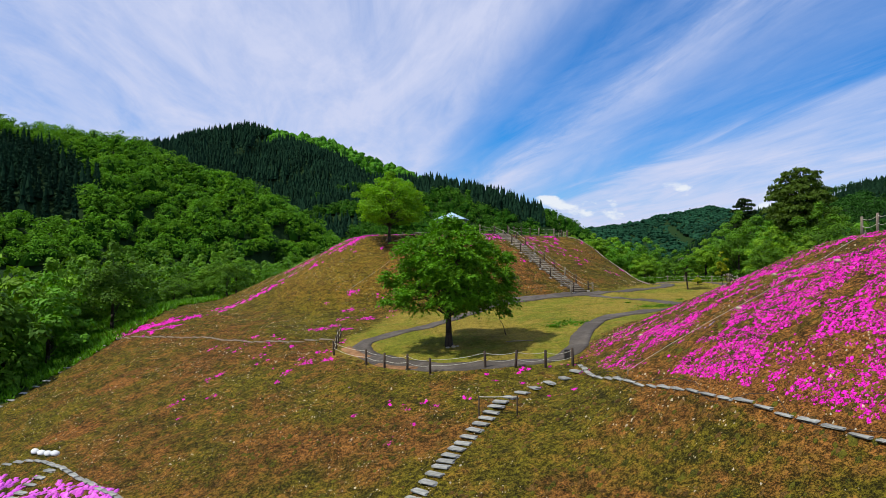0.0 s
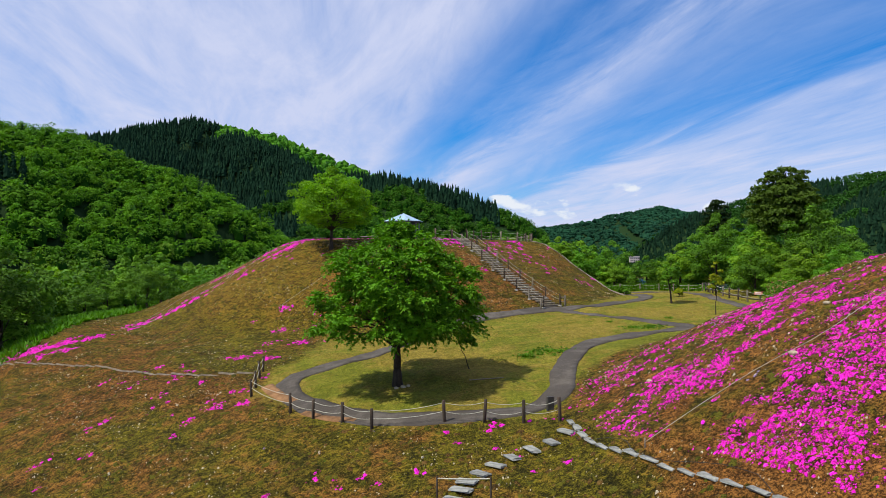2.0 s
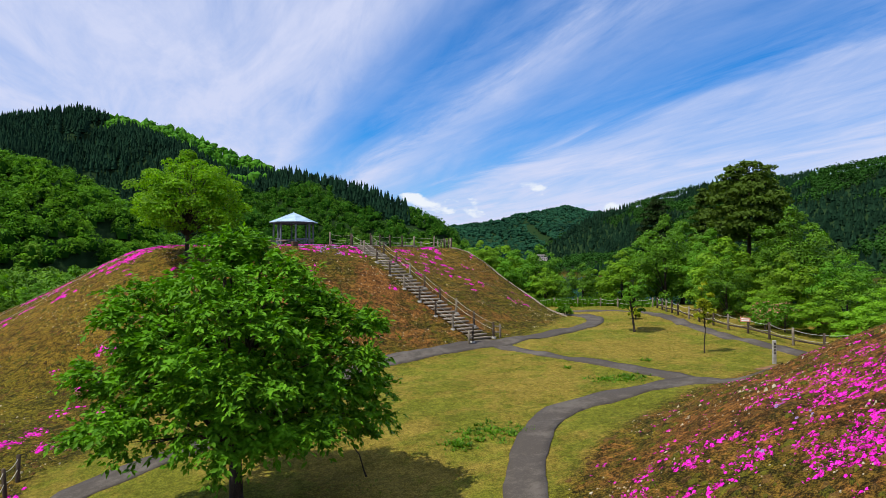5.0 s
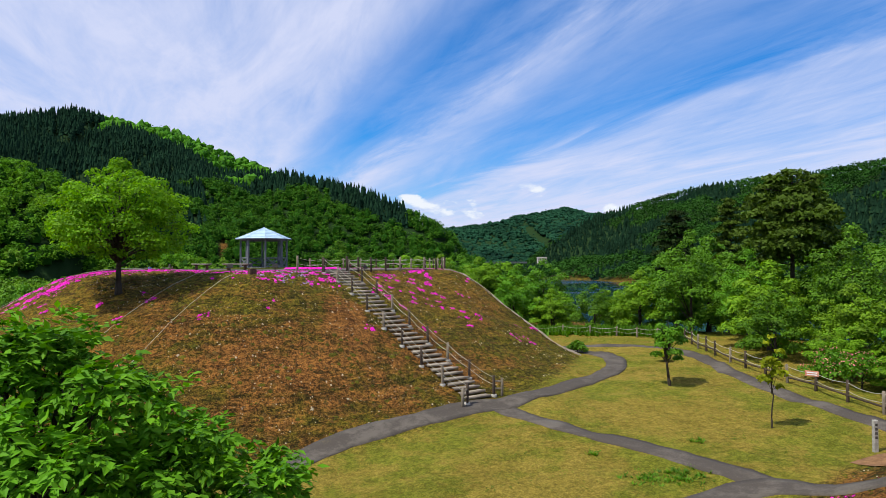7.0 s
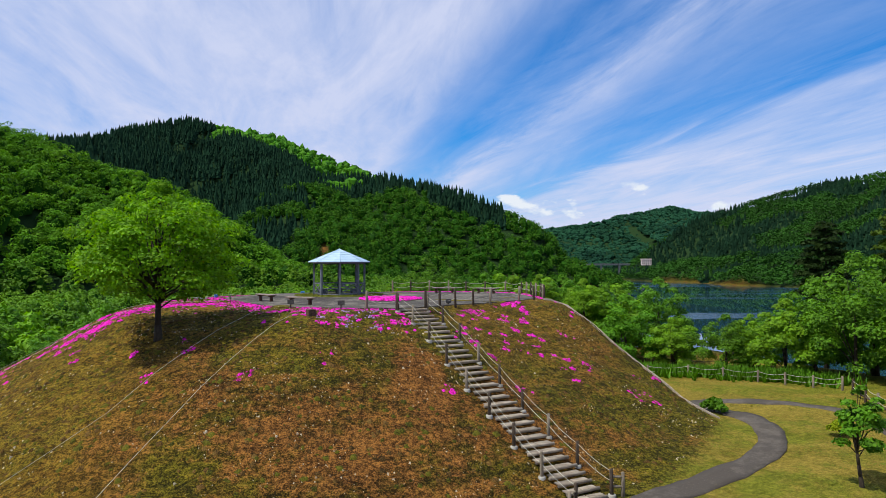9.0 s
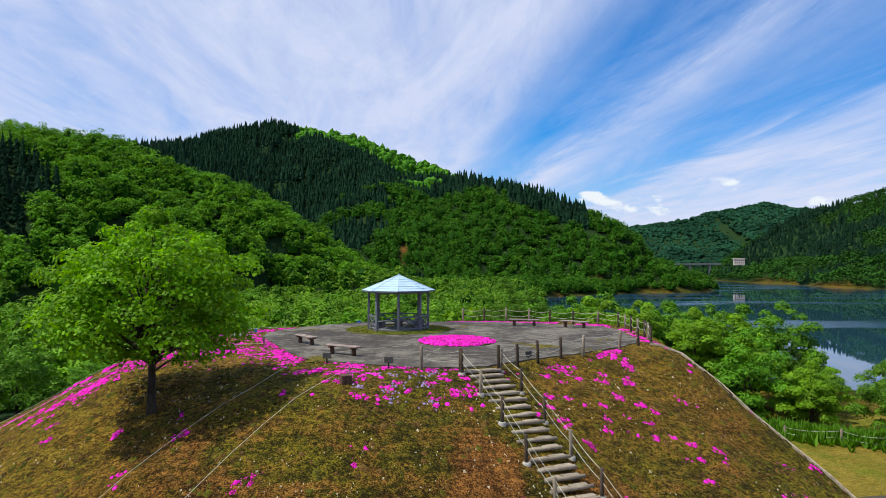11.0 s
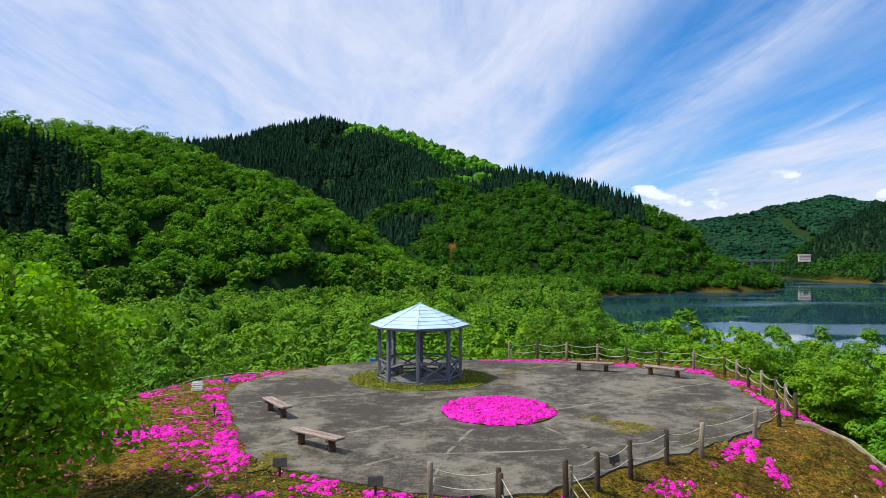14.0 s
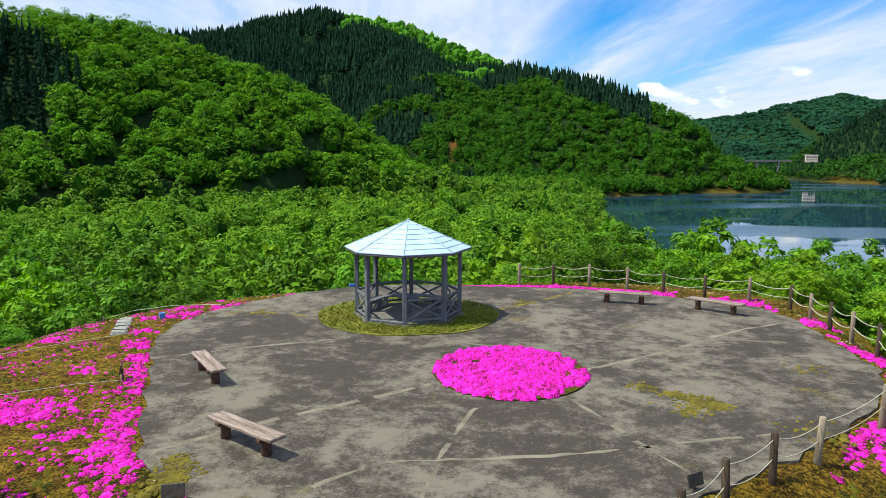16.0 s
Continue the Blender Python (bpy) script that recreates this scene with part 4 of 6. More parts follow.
# trees on the lake side of the lawn (x, y, kind, size)
EAST_TREES = [(33, -29, 1, 3.2), (37, -26, 0, 3.0), (41, -21, 1, 3.4), (31, -35, 2, -0.6), (28.5, -40, 4, -2.6), (34.5, -37, 3, -1.6), (39, -33, 0, -1.4), (36, -17, 3, 2.2), (43, -15, 0, 2.6),
              (38, -10, 2, 3.4), (33, -3, 4, -2.0), (37, 1, 2, -1.8), (30, 3, 4, -2.2), (25, 7, 2, 1.0), (44, -3, 1, 0.6), (47, -28, 3, -2.2), (27, -44, 4, -3.0), (31, -45, 2, -2.2), (36, -46, 0, -2.0), (26, 14, 4, 0.6), (33, 11, 3, -2.4), (41, 9, 0, -2.4),
              (20.5, 11, 4, 1.5), (9.0, 14.5, 1, 3.4), (14.5, 12.5, 2, 1.9), (17.2, 11.5, 4, 1.6), (11.8, 16.0, 0, 2.4), (22, 15, 2, 1.0), (48, -38, 1, -3.2), (45, -45, 0, -2.4), (29.5, -32.0, 4, -0.4), (28.0, -28.0, 2, -0.8), (31.0, -24.5, 4, 1.0), (29.8, -36.5, 0, -1.8), (26.4, -37.5, 4, -3.2), (33.0, -20.5, 1, 1.8), (27.2, -33.2, 4, -2.8),
              (25.6, -41.5, 4, -3.4), (35.0, -32.5, 1, -0.6), (18.5, 7.5, 4, 1.7), (21.4, 4.0, 4, 1.4), (23.8, 0.8, 2, 0.2), (26.6, -1.8, 4, -1.7), (29.4, -5.0, 2, -1.2), (31.8, -8.6, 4, 0.2), (33.8, -13.0, 1, 3.6), (24.8, 4.6, 4, 1.0), (28.2, 0.8, 0, -2.0),
              (32.0, -3.0, 4, -1.9), (35.2, -7.4, 2, 1.8), (21.0, 8.2, 2, 1.7), (36, 14, 2, -2.6), (30, 20, 4, -3.0), (40, -40, 4, -1.6)]
for n, (x, y, kind, top) in enumerate(EAST_TREES):
    wood_tree(x, y, kind, top, ("bright green broadleaf tree by the lakeside fence", "leafy green tree above the lake shore", "spreading green tree behind the log fence")[n % 3], n * 77, near=x < 39)


def pine(at, seed, tall, radius, label, mat, low=0.28, count=9000):
    """A conifer: a straight trunk with tiers of flat, uneven boughs."""
    rng = np.random.RandomState(seed)
    ob = thing("pine_tree", at, label, "tree")
    bm = bmesh.new()
    log(bm, (0, 0, -0.3), (0.15, 0, tall * 0.95), 0.24, 0.04, 8)
    lobes = []
    for k in range(44):
        u = k / 43
        z = tall * (low + (0.98 - low) * u)
        a = k * 2.4 + rng.uniform(-0.5, 0.5)
        r = radius * (1 - u) ** 0.45 * min(1.0, 0.6 + 1.2 * u) * rng.uniform(0.55, 1.0) + 0.25
        lobes.append((r * 0.75 * math.cos(a), r * 0.75 * math.sin(a), z, 0.36 * r + 0.4, 0.36))
        if k % 2:
            log(bm, (0, 0, z - 0.3), (r * math.cos(a), r * math.sin(a), z), 0.05, 0.02, 4)
    part("trunk", bm, BARK, ob, flat=False)
    part("crown", crown_mesh("crown", rng, lobes, count, 0.26, mat, 2.2, 0.7, 0.35, True), mat, ob)


LEAF_PINE = foliage("pine_needles", (0.012, 0.030, 0.006), (0.026, 0.048, 0.010), (0.018, 0.036, 0.008), 0.3, 0.15, spec=0.05)
LEAF_OLIVE = foliage("olive_pine_needles", (0.034, 0.064, 0.007), (0.070, 0.112, 0.010), (0.050, 0.082, 0.008), 0.4, 0.18, spec=0.08)
pine((36.4, -21.0, ground_z(36.4, -21.0)), 71, 7.5 - ground_z(36.4, -21.0), 4.9, "broad olive-green pine above the other trees", LEAF_OLIVE, 0.45, 11000)
pine((42.2, 0.0, ground_z(42.2, 0.0)), 72, 6.2 - ground_z(42.2, 0.0), 2.6, "slender dark conifer among broadleaf trees", LEAF_PINE)
pine((46.5, -3.0, ground_z(46.5, -3.0)), 73, 7.3 - ground_z(46.5, -3.0), 2.4, "slender olive pine among broadleaf trees", LEAF_OLIVE)


# trees close behind and left of the mound
def back_trees():
    rng = np.random.RandomState(21)
    spots = []
    for _ in range(4000):
        x, y = rng.uniform(-62, 34), rng.uniform(12, 62)
        if rng.rand() < 0.45:
            x, y = rng.uniform(-66, -22), rng.uniform(-30, 40)
        z = ground_z(x, y)
        if z > -3.9 - 0.02 * abs(x) or z < WATER + 1.0:
            continue
        if x < -20 and y < 12 and x - 0.45 * y > -31:
            continue
        if any((x - a) ** 2 + (y - b) ** 2 < 5.2 ** 2 for a, b in spots):
            continue
        spots.append((x, y))
        if len(spots) > 120:
            break
    labels = ("leafy green woodland tree below the mound", "light green woodland tree on the valley side", "dense green tree in the valley wood")
    for n, (x, y) in enumerate(spots):
        z = ground_z(x, y)
        kind = int(rng.randint(5))
        crest = rng.uniform(0.2, 2.0) if x > 7 else rng.uniform(-4.8, -0.2)
        want = float(np.clip(crest - z, 3.4, 13))
        wood_tree(x, y, kind, z + want, labels[n % 3], rng.uniform(0, 360), "woodland trees below the mound", near=-40 < x and y < 22)


back_trees()


# the woods farther off, each one sheet of many small crowns
ICO = None


def unit_ico(fine=2):
    bm = bmesh.new()
    bmesh.ops.create_icosphere(bm, subdivisions=fine, radius=1)
    bm.verts.ensure_lookup_table()
    v = np.array([p.co[:] for p in bm.verts])
    f = np.array([[p.index for p in q.verts] for q in bm.faces])
    bm.free()
    return v, f


def facing(x, y, eye=(0.0, -45.0)):
    """How far the slope turns towards the park (below 0: away)."""
    e = 6.0
    gx, gy = (height(x + e, y) - height(x - e, y)) / (2 * e), (height(x, y + e) - height(x, y - e)) / (2 * e)
    dx, dy = eye[0] - x, eye[1] - y
    d = np.hypot(dx, dy)
    return -(gx * dx + gy * dy) / d


def scatter(rng, x0, x1, y0, y1, step):
    gx, gy = np.meshgrid(np.arange(x0, x1, step), np.arange(y0, y1, step))
    gx, gy = gx + rng.uniform(-0.45, 0.45, gx.shape) * step, gy + rng.uniform(-0.45, 0.45, gy.shape) * step
    return gx.ravel(), gy.ravel()


WEST_STAND = [(-150, 226), (-134, 218), (-127, 209), (-116, 190), (-119, 181), (-114, 171), (-126, 160), (-175, 175), (-185, 200)]


GREEN_FACE = [(-128, 768), (-112, 764), (-72, 782), (-38, 780), (-14, 672), (0, 640), (66, 640), (90, 900), (-140, 900)]
SHORE_STAND = [(520, 980), (600, 1010), (640, 900), (560, 760), (500, 640), (470, 700)]


def cedar_here(x, y):
    """Where the dark plantations stand rather than broadleaf woods."""
    d_main, _ = to_line(x, y, RIDGES["main"][1])
    d_green, _ = to_line(x, y, RIDGES["green"][1])
    d_ced, _ = to_line(x, y, RIDGES["cedar"][1][:5])
    n = waves(x, y, 120, 61)
    main = (d_main < 165 + 40 * n) & (d_main < d_green + 12) & ~((x > -30 + 45 * waves(x, y, 70, 64)) & (y < 600))
    ced = (d_ced < 20 + 14 * n) & (x < 150 + 20 * n)
    west = in_shape(x, y, WEST_STAND) + 5 * waves(x, y, 40, 62) > 0
    right = (x > 400) & (waves(x, y, 160, 63) > 0.18)
    main &= in_shape(x, y, GREEN_FACE) + 7 * waves(x, y, 45, 65) < 0
    shore = (in_shape(x, y, SHORE_STAND) + 10 * waves(x, y, 60, 66) > 0) | ((x > 500) & (x < 640) & (y > 380) & (y < 600))
    return main | ced | west | right | shore


def off_scars(x, y):
    ok = np.ones(x.shape, bool)
    for a, b, ra, rb in SCARS:
        ok &= ((x - a) / ra) ** 2 + ((y - b + 4) / (rb + 4)) ** 2 > 1
    return ok


def bounds(x, y, lo, hi):
    r, a = np.hypot(x, y + 45), np.degrees(np.arctan2(x, y + 45))
    return r, (a > lo) & (a < hi)


def round_crowns(rng, x, y, z, rad, tall, rough, shape=None):
    """Lumpy crowns as one mesh; only what rises above the neighbours."""
    v0, f0 = shape or ICO
    n = len(x)
    keep = v0[:, 2] > -0.5
    remap = -np.ones(len(v0), int)
    remap[keep] = np.arange(keep.sum())
    f1 = remap[f0]
    f1 = f1[(f1 >= 0).all(1)]
    v1 = v0[keep]
    s = 1 + rng.normal(0, rough, (n, len(v1), 1)) + 0.22 * np.sin(3.1 * v1[None, :, :1] + rng.uniform(0, 6, (n, 1, 1))) * np.sin(3.7 * v1[None, :, 1:2] + rng.uniform(0, 6, (n, 1, 1)))
    v = v1[None] * s * np.stack([rad, rad * rng.uniform(0.8, 1.2, n), tall * 0.5], 1)[:, None]
    v = v + np.stack([x, y, z + tall * 0.52], 1)[:, None]
    f = f1[None] + (np.arange(n) * len(v1))[:, None, None]
    return v.reshape(-1, 3), f.reshape(-1, 3)


def spires(rng, x, y, z, rad, tall):
    """Cedar spires: four jagged tiers each."""
    n, k = len(x), 6
    vs, fs, base = [], [], 0
    for lo, hi, w in ((0.02, 0.52, 1.0), (0.26, 0.70, 0.84), (0.46, 0.86, 0.62), (0.66, 1.0, 0.40)):
        a = np.arange(k) * math.tau / k + rng.uniform(0, 1, (n, 1))
        r = rad[:, None] * w * rng.uniform(0.5, 1.35, (n, k))
        ring = np.stack([x[:, None] + r * np.cos(a), y[:, None] + r * np.sin(a), z[:, None] + tall[:, None] * (lo + rng.uniform(-0.09, 0.07, (n, k)))], -1)
        tip = np.stack([x + rng.normal(0, 0.15, n), y, z + tall * hi], -1)[:, None]
        vs.append(np.concatenate([ring, tip], 1))
        idx = np.array([(j, (j + 1) % k, k) for j in range(k)])
        fs.append(idx + base)
        base += k + 1
    v = np.concatenate(vs, 1)
    f = np.concatenate(fs, 0)[None] + (np.arange(n) * base)[:, None, None]
    return v.reshape(-1, 3), f.reshape(-1, 3)


def flake_crowns(rng, x, y, z, rad, tall, count, leaf):
    """Crowns as loose sprays of leaf over a dome of lumpy lobes, leafy down to the skirts."""
    n, lob = len(x), 15
    k = np.arange(lob)
    a = k * 2.399963 + rng.uniform(0, math.tau, (n, 1)) + rng.normal(0, 0.3, (n, lob))
    u = -0.45 + 1.42 * (k + 0.5) / lob
    w = np.sqrt(np.clip(1 - u ** 2, 0.1, 1)) * rng.uniform(0.8, 1.12, (n, lob))
    c = np.stack([w * np.cos(a), w * np.sin(a), u + rng.normal(0, 0.08, (n, lob))], -1) * np.stack([rad * 0.7, rad * 0.7, tall * 0.36], 1)[:, None]
    size = rad[:, None] * rng.uniform(0.28, 0.46, (n, lob))
    which = rng.randint(0, lob, (n, count))
    d = rng.normal(0, 1, (n, count, 3))
    d /= np.linalg.norm(d, axis=2, keepdims=True)
    d[:, :, 2] = np.where(d[:, :, 2] < -0.25, -d[:, :, 2], d[:, :, 2])
    p = np.take_along_axis(c, which[:, :, None].repeat(3, 2), 1) + d * np.take_along_axis(size, which, 1)[:, :, None] * np.array([1, 1, 0.8])
    p = p + np.stack([x, y, z + tall * 0.46], 1)[:, None]
    nn = (d + np.array([0, 0, 0.5])).reshape(-1, 3)
    return sprays(p.reshape(-1, 3), nn, leaf, rng, 0.32)


def cone_crowns(rng, x, y, z, rad, tall, count, leaf):
    """Nearer cedars: drooping sprays round a pointed, ragged cone."""
    n = len(x)
    u = 1 - np.sqrt(rng.uniform(0.0, 1, (n, count)))
    a = rng.uniform(0, math.tau, (n, count))
    r = rad[:, None] * (1 - u) * (0.75 + 0.25 * np.sin(u * 40 + a)) * rng.uniform(0.7, 1.1, (n, count)) + 0.08
    p = np.stack([x[:, None] + r * np.cos(a), y[:, None] + r * np.sin(a), z[:, None] + tall[:, None] * (0.04 + 0.96 * u)], -1)
    nn = np.stack([np.cos(a), np.sin(a), 0.9 + 0 * a], -1)
    return sprays(p.reshape(-1, 3), nn.reshape(-1, 3), leaf, rng, 0.4)


def stuff(name, vf, mat, label, category, smooth_faces=False):
    v, f = vf
    if len(v) == 0:
        return
    tagged(new(name, mesh_of(name, v, f, mat, smooth_faces)), label, category, kind="stuff")


def woods():
    global ICO
    ICO = unit_ico()
    COARSE = unit_ico(1)
    rng = np.random.RandomState(5)
    # valley floor, near
    x, y = scatter(rng, -150, 130, 34, 330, 6.8)
    r, ok = bounds(x, y, -44, 40)
    z = height(x, y)
    lake = np.maximum(in_shape(x, y, LAKE_EAST), in_shape(x, y, LAKE_WEST))
    ok &= (z > WATER + 0.2) & (z < -6) & (r > 118) & (lake < -2)
    near = ok & (r < 205)
    tall = rng.uniform(7, 14, len(x))
    rad = rng.uniform(3.0, 4.9, len(x))
    far = ok & (r >= 205)
    pick = lambda m, k=1.0: (x[m], y[m], z[m], rad[m] * k, tall[m])
    stuff("valley_wood", flake_crowns(rng, *pick(near), 900, 0.40), LEAF_WOOD, "bright green broadleaf wood filling the valley floor", "forest")
    stuff("valley_wood_core", round_crowns(rng, x[near], y[near], z[near], rad[near] * 0.56, tall[near] * 0.74, 0.2, COARSE), LEAF_CORE_SHADE, "dark crown cores of the valley wood with painted-in shade", "forest")
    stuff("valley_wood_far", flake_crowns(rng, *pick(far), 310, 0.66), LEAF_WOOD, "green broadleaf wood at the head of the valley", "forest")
    stuff("valley_wood_far_core", round_crowns(rng, x[far], y[far], z[far], rad[far] * 0.6, tall[far] * 0.76, 0.2, COARSE), LEAF_CORE_SHADE, "dark crown cores of the far valley wood with painted-in shade", "forest")
    # hillsides
    x, y = scatter(rng, -340, 330, 120, 880, 5.5)
    r, ok = bounds(x, y, -46, 36)
    z, turn = height(x, y), facing(x, y)
    ok &= (z > WATER + 0.1) & (turn > -0.16) & ((z >= -6) | (y >= 330)) & (r < 900)
    ced = cedar_here(x, y)
    tall = rng.uniform(6.5, 12.5, len(x))
    rad = rng.uniform(3.0, 5.0, len(x))
    m = ok & ~ced & (r < 420)
    stuff("hill_wood", flake_crowns(rng, x[m], y[m], z[m] - 1, rad[m], tall[m], 540, 0.52), LEAF_HILL, "green broadleaf wood on the near hillside", "forest")
    stuff("hill_wood_core", round_crowns(rng, x[m], y[m], z[m] - 1.5, rad[m] * 0.56, tall[m] * 0.74, 0.2, COARSE), LEAF_CORE_SHADE, "dark lumpy crown cores of the hillside wood with painted-in shade", "forest")
    x, y = scatter(rng, -340, 330, 120, 900, 7.0)
    r, ok = bounds(x, y, -46, 36)
    z, turn = height(x, y), facing(x, y)
    ok &= (z > WATER + 0.6) & (turn > -0.2) & (y >= 330) & (r < 900) & off_scars(x, y)
    tall, rad = rng.uniform(7.5, 14, len(x)), rng.uniform(3.9, 6.8, len(x))
    m = ok & ~cedar_here(x, y) & (r >= 420)
    high = m & (((y > 770) & (x > -150)) | (in_shape(x, y, GREEN_FACE) > -12))
    stuff("ridge_wood_core", round_crowns(rng, x[high], y[high], z[high] - 4.5, rad[high] * 0.95, tall[high], 0.12, COARSE), LEAF_RIDGE, "inner foliage of the summit wood", "forest")
    stuff("ridge_wood", flake_crowns(rng, x[high], y[high], z[high] - 4.5, rad[high], tall[high], 90, 1.3), LEAF_RIDGE, "bright green young wood below the summit", "forest")
    m &= ~high
    stuff("mountain_wood_core", round_crowns(rng, x[m], y[m], z[m] - 2, rad[m] * 0.66, tall[m] * 0.80, 0.2, COARSE), LEAF_CORE_SHADE, "dark lumpy crown cores of the mountain wood with painted-in shade", "forest")
    stuff("mountain_wood", flake_crowns(rng, x[m], y[m], z[m] - 2, rad[m], tall[m], 160, 0.95), LEAF_MOUNTAIN_DARK, "deep green broadleaf wood high on the mountain", "forest")
    # cedar plantations
    x, y = scatter(rng, -360, 330, 120, 900, 4.7)
    r, ok = bounds(x, y, -46, 36)
    z, turn = height(x, y), facing(x, y)
    m = ok & cedar_here(x, y) & (turn > -0.16) & (z > WATER + 2) & (r < 960)
    near = m & (r < 330)
    stuff("cedar_stand", cone_crowns(rng, x[near], y[near], z[near] - 1, rng.uniform(1.9, 2.7, near.sum()), rng.uniform(9, 14, near.sum()), 300, 0.7), LEAF_CEDAR, "dark cedar stand on the near hill's flank", "forest")
    stuff("cedar_wood", spires(rng, x[m], y[m], z[m] - 1, np.where(near[m], 0.7, 1.0) * rng.uniform(2.3, 3.3, m.sum()), np.where(near[m], 0.8, 1.0) * rng.uniform(10, 15.5, m.sum())), LEAF_CEDAR, "dark green cedar plantation on the mountainside", "forest")
    # across the lake
    x, y = scatter(rng, 330, 900, 120, 1250, 7.2)
    r, ok = bounds(x, y, 15, 66)
    z, turn = height(x, y), facing(x, y)
    ok &= (z > WATER + 0.2) & (turn > -0.3)
    m = ok & ~cedar_here(x, y)
    rad, tall = rng.uniform(4.2, 6.4, m.sum()), rng.uniform(9, 13, m.sum())
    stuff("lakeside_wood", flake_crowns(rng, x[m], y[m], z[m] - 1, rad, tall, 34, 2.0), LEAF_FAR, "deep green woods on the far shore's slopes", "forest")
    x, y = scatter(rng, 380, 900, 120, 1250, 8.0)
    r, ok = bounds(x, y, 15, 66)
    z, turn = height(x, y), facing(x, y)
    m = ok & cedar_here(x, y) & (z > WATER + 1) & (turn > -0.3)
    stuff("lakeside_cedars", spires(rng, x[m], y[m], z[m] - 2, rng.uniform(3, 4.4, m.sum()), rng.uniform(10, 16, m.sum())), LEAF_CEDAR, "dark cedar stands on the far shore's slopes", "forest")
    x, y = scatter(rng, 380, 1300, 1150, 1700, 11.0)
    r, ok = bounds(x, y, 14, 48)
    z, turn = height(x, y), facing(x, y)
    m = ok & (z > WATER + 1) & (turn > -0.12)
    rad, tall = rng.uniform(6.5, 8.5, m.sum()), rng.uniform(8, 12, m.sum())
    stuff("distant_wood_core", round_crowns(rng, x[m], y[m], z[m] - 5.5, rad * 1.05, tall, 0.12, COARSE), LEAF_HAZED, "crown cores of the distant woods with haze painted into the green", "forest")
    stuff("distant_wood", flake_crowns(rng, x[m], y[m], z[m] - 5, rad, tall, 30, 2.8), LEAF_HAZED, "distant wooded mountain with blue haze painted into its green", "forest")


woods()


# ---- the pavilion on the plaza ----------------------------------------------------------
def pavilion():
    ob = thing("pavilion", (0.0, 0.0, 0.05), "octagonal grey timber pavilion with a pale blue metal roof", "pavilion", turn=-90)
    R, E, H, TOP = 1.92, 2.36, 2.52, 3.50
    corner = lambda k, r: (r * math.cos(k * math.tau / 8), r * math.sin(k * math.tau / 8))
    bm = bmesh.new()
    ring = [bm.verts.new((*corner(k, R + 0.16), z)) for z in (-0.1, 0.05) for k in range(8)]
    for k in range(8):
        bm.faces.new((ring[k], ring[(k + 1) % 8], ring[8 + (k + 1) % 8], ring[8 + k]))
    bm.faces.new(ring[8:])
    part("plinth", bm, DARK_FLOOR, ob, "low dark concrete floor slab")
    for k in range(8):
        x, y = corner(k, R)
        bm = box(bmesh.new(), (0.15, 0.15, H + 0.05), pose(x, y, (H + 0.05) / 2, 0, 0, k * 45))
        part("post", bm, PAVILION, ob)
        a, b = Vector((*corner(k, R), 0)), Vector((*corner(k + 1, R), 0))
        mid, yaw = (a + b) / 2, math.degrees(math.atan2(b.y - a.y, b.x - a.x))
        span = (b - a).length - 0.15
        part("beam", box(bmesh.new(), (span + 0.15, 0.09, 0.17), pose(mid.x, mid.y, H - 0.06, 0, 0, yaw)), PAVILION, ob)
        if k == 7:                       # the way in
            part("sill", box(bmesh.new(), (span, 0.09, 0.07), pose(mid.x, mid.y, 0.10, 0, 0, yaw)), PAVILION, ob)
            continue
        rail = part("railing", box(bmesh.new(), (span, 0.07, 0.09), pose(mid.x, mid.y, 0.90, 0, 0, yaw)), PAVILION, ob)
        part("lower_rail", box(bmesh.new(), (span, 0.06, 0.08), pose(mid.x, mid.y, 0.17, 0, 0, yaw)), PAVILION, rail)
        ang = math.degrees(math.atan2(0.66, span))
        long = math.hypot(0.66, span) - 0.06
        for s, off in ((1, 0.012), (-1, -0.012)):
            n = Vector((-(b - a).y, (b - a).x, 0)).normalized() * off
            part("brace", box(bmesh.new(), (long, 0.045, 0.075), pose(mid.x + n.x, mid.y + n.y, 0.535, 0, 0, yaw) @ pose(0, 0, 0, 0, s * ang, 0)), PAVILION, rail)
        inner = mid * ((R - 0.34) / R)
        if k not in (0, 6):
            seat = part("bench_seat", box(bmesh.new(), (span * 0.86, 0.36, 0.05), pose(inner.x, inner.y, 0.43, 0, 0, yaw)), PAVILION, ob)
            for s in (-0.32, 0.32):
                q = pose(inner.x, inner.y, 0.23, 0, 0, yaw) @ pose(s * span, 0, 0)
                part("leg", box(bmesh.new(), (0.08, 0.28, 0.36), q), PAVILION, seat)
    # round table in the middle
    bm = bmesh.new()
    log(bm, (0, 0, 0.62), (0, 0, 0.69), 0.42, 0.42, 16)
    log(bm, (0, 0, 0.05), (0, 0, 0.63), 0.12, 0.12, 10)
    part("table", bm, PAVILION, ob)
    # roof: eight slopes, each of seven overlapping sheets
    rows = 7
    roof = part("roof", box(bmesh.new(), (0.10, 0.10, 0.16), pose(0, 0, TOP + 0.01), 0.02), ROOF, ob, "pale blue sheet metal roof")
    for k in range(8):
        for j in range(rows):
            u0, u1 = j / rows, (j + 1) / rows
            bm = bmesh.new()
            top, low = [], []
            for u, lift in ((u0, 0.035), (min(u1 + 0.01, 0.995), 0.012)):
                r, z = E * (1 - u), H + (TOP - H) * u
                for m in (k, k + 1):
                    x, y = corner(m, r)
                    top.append(bm.verts.new((x, y, z + lift)))
                    low.append(bm.verts.new((x, y, z + lift - 0.022)))
            bm.faces.new((top[0], top[1], top[3], top[2]))
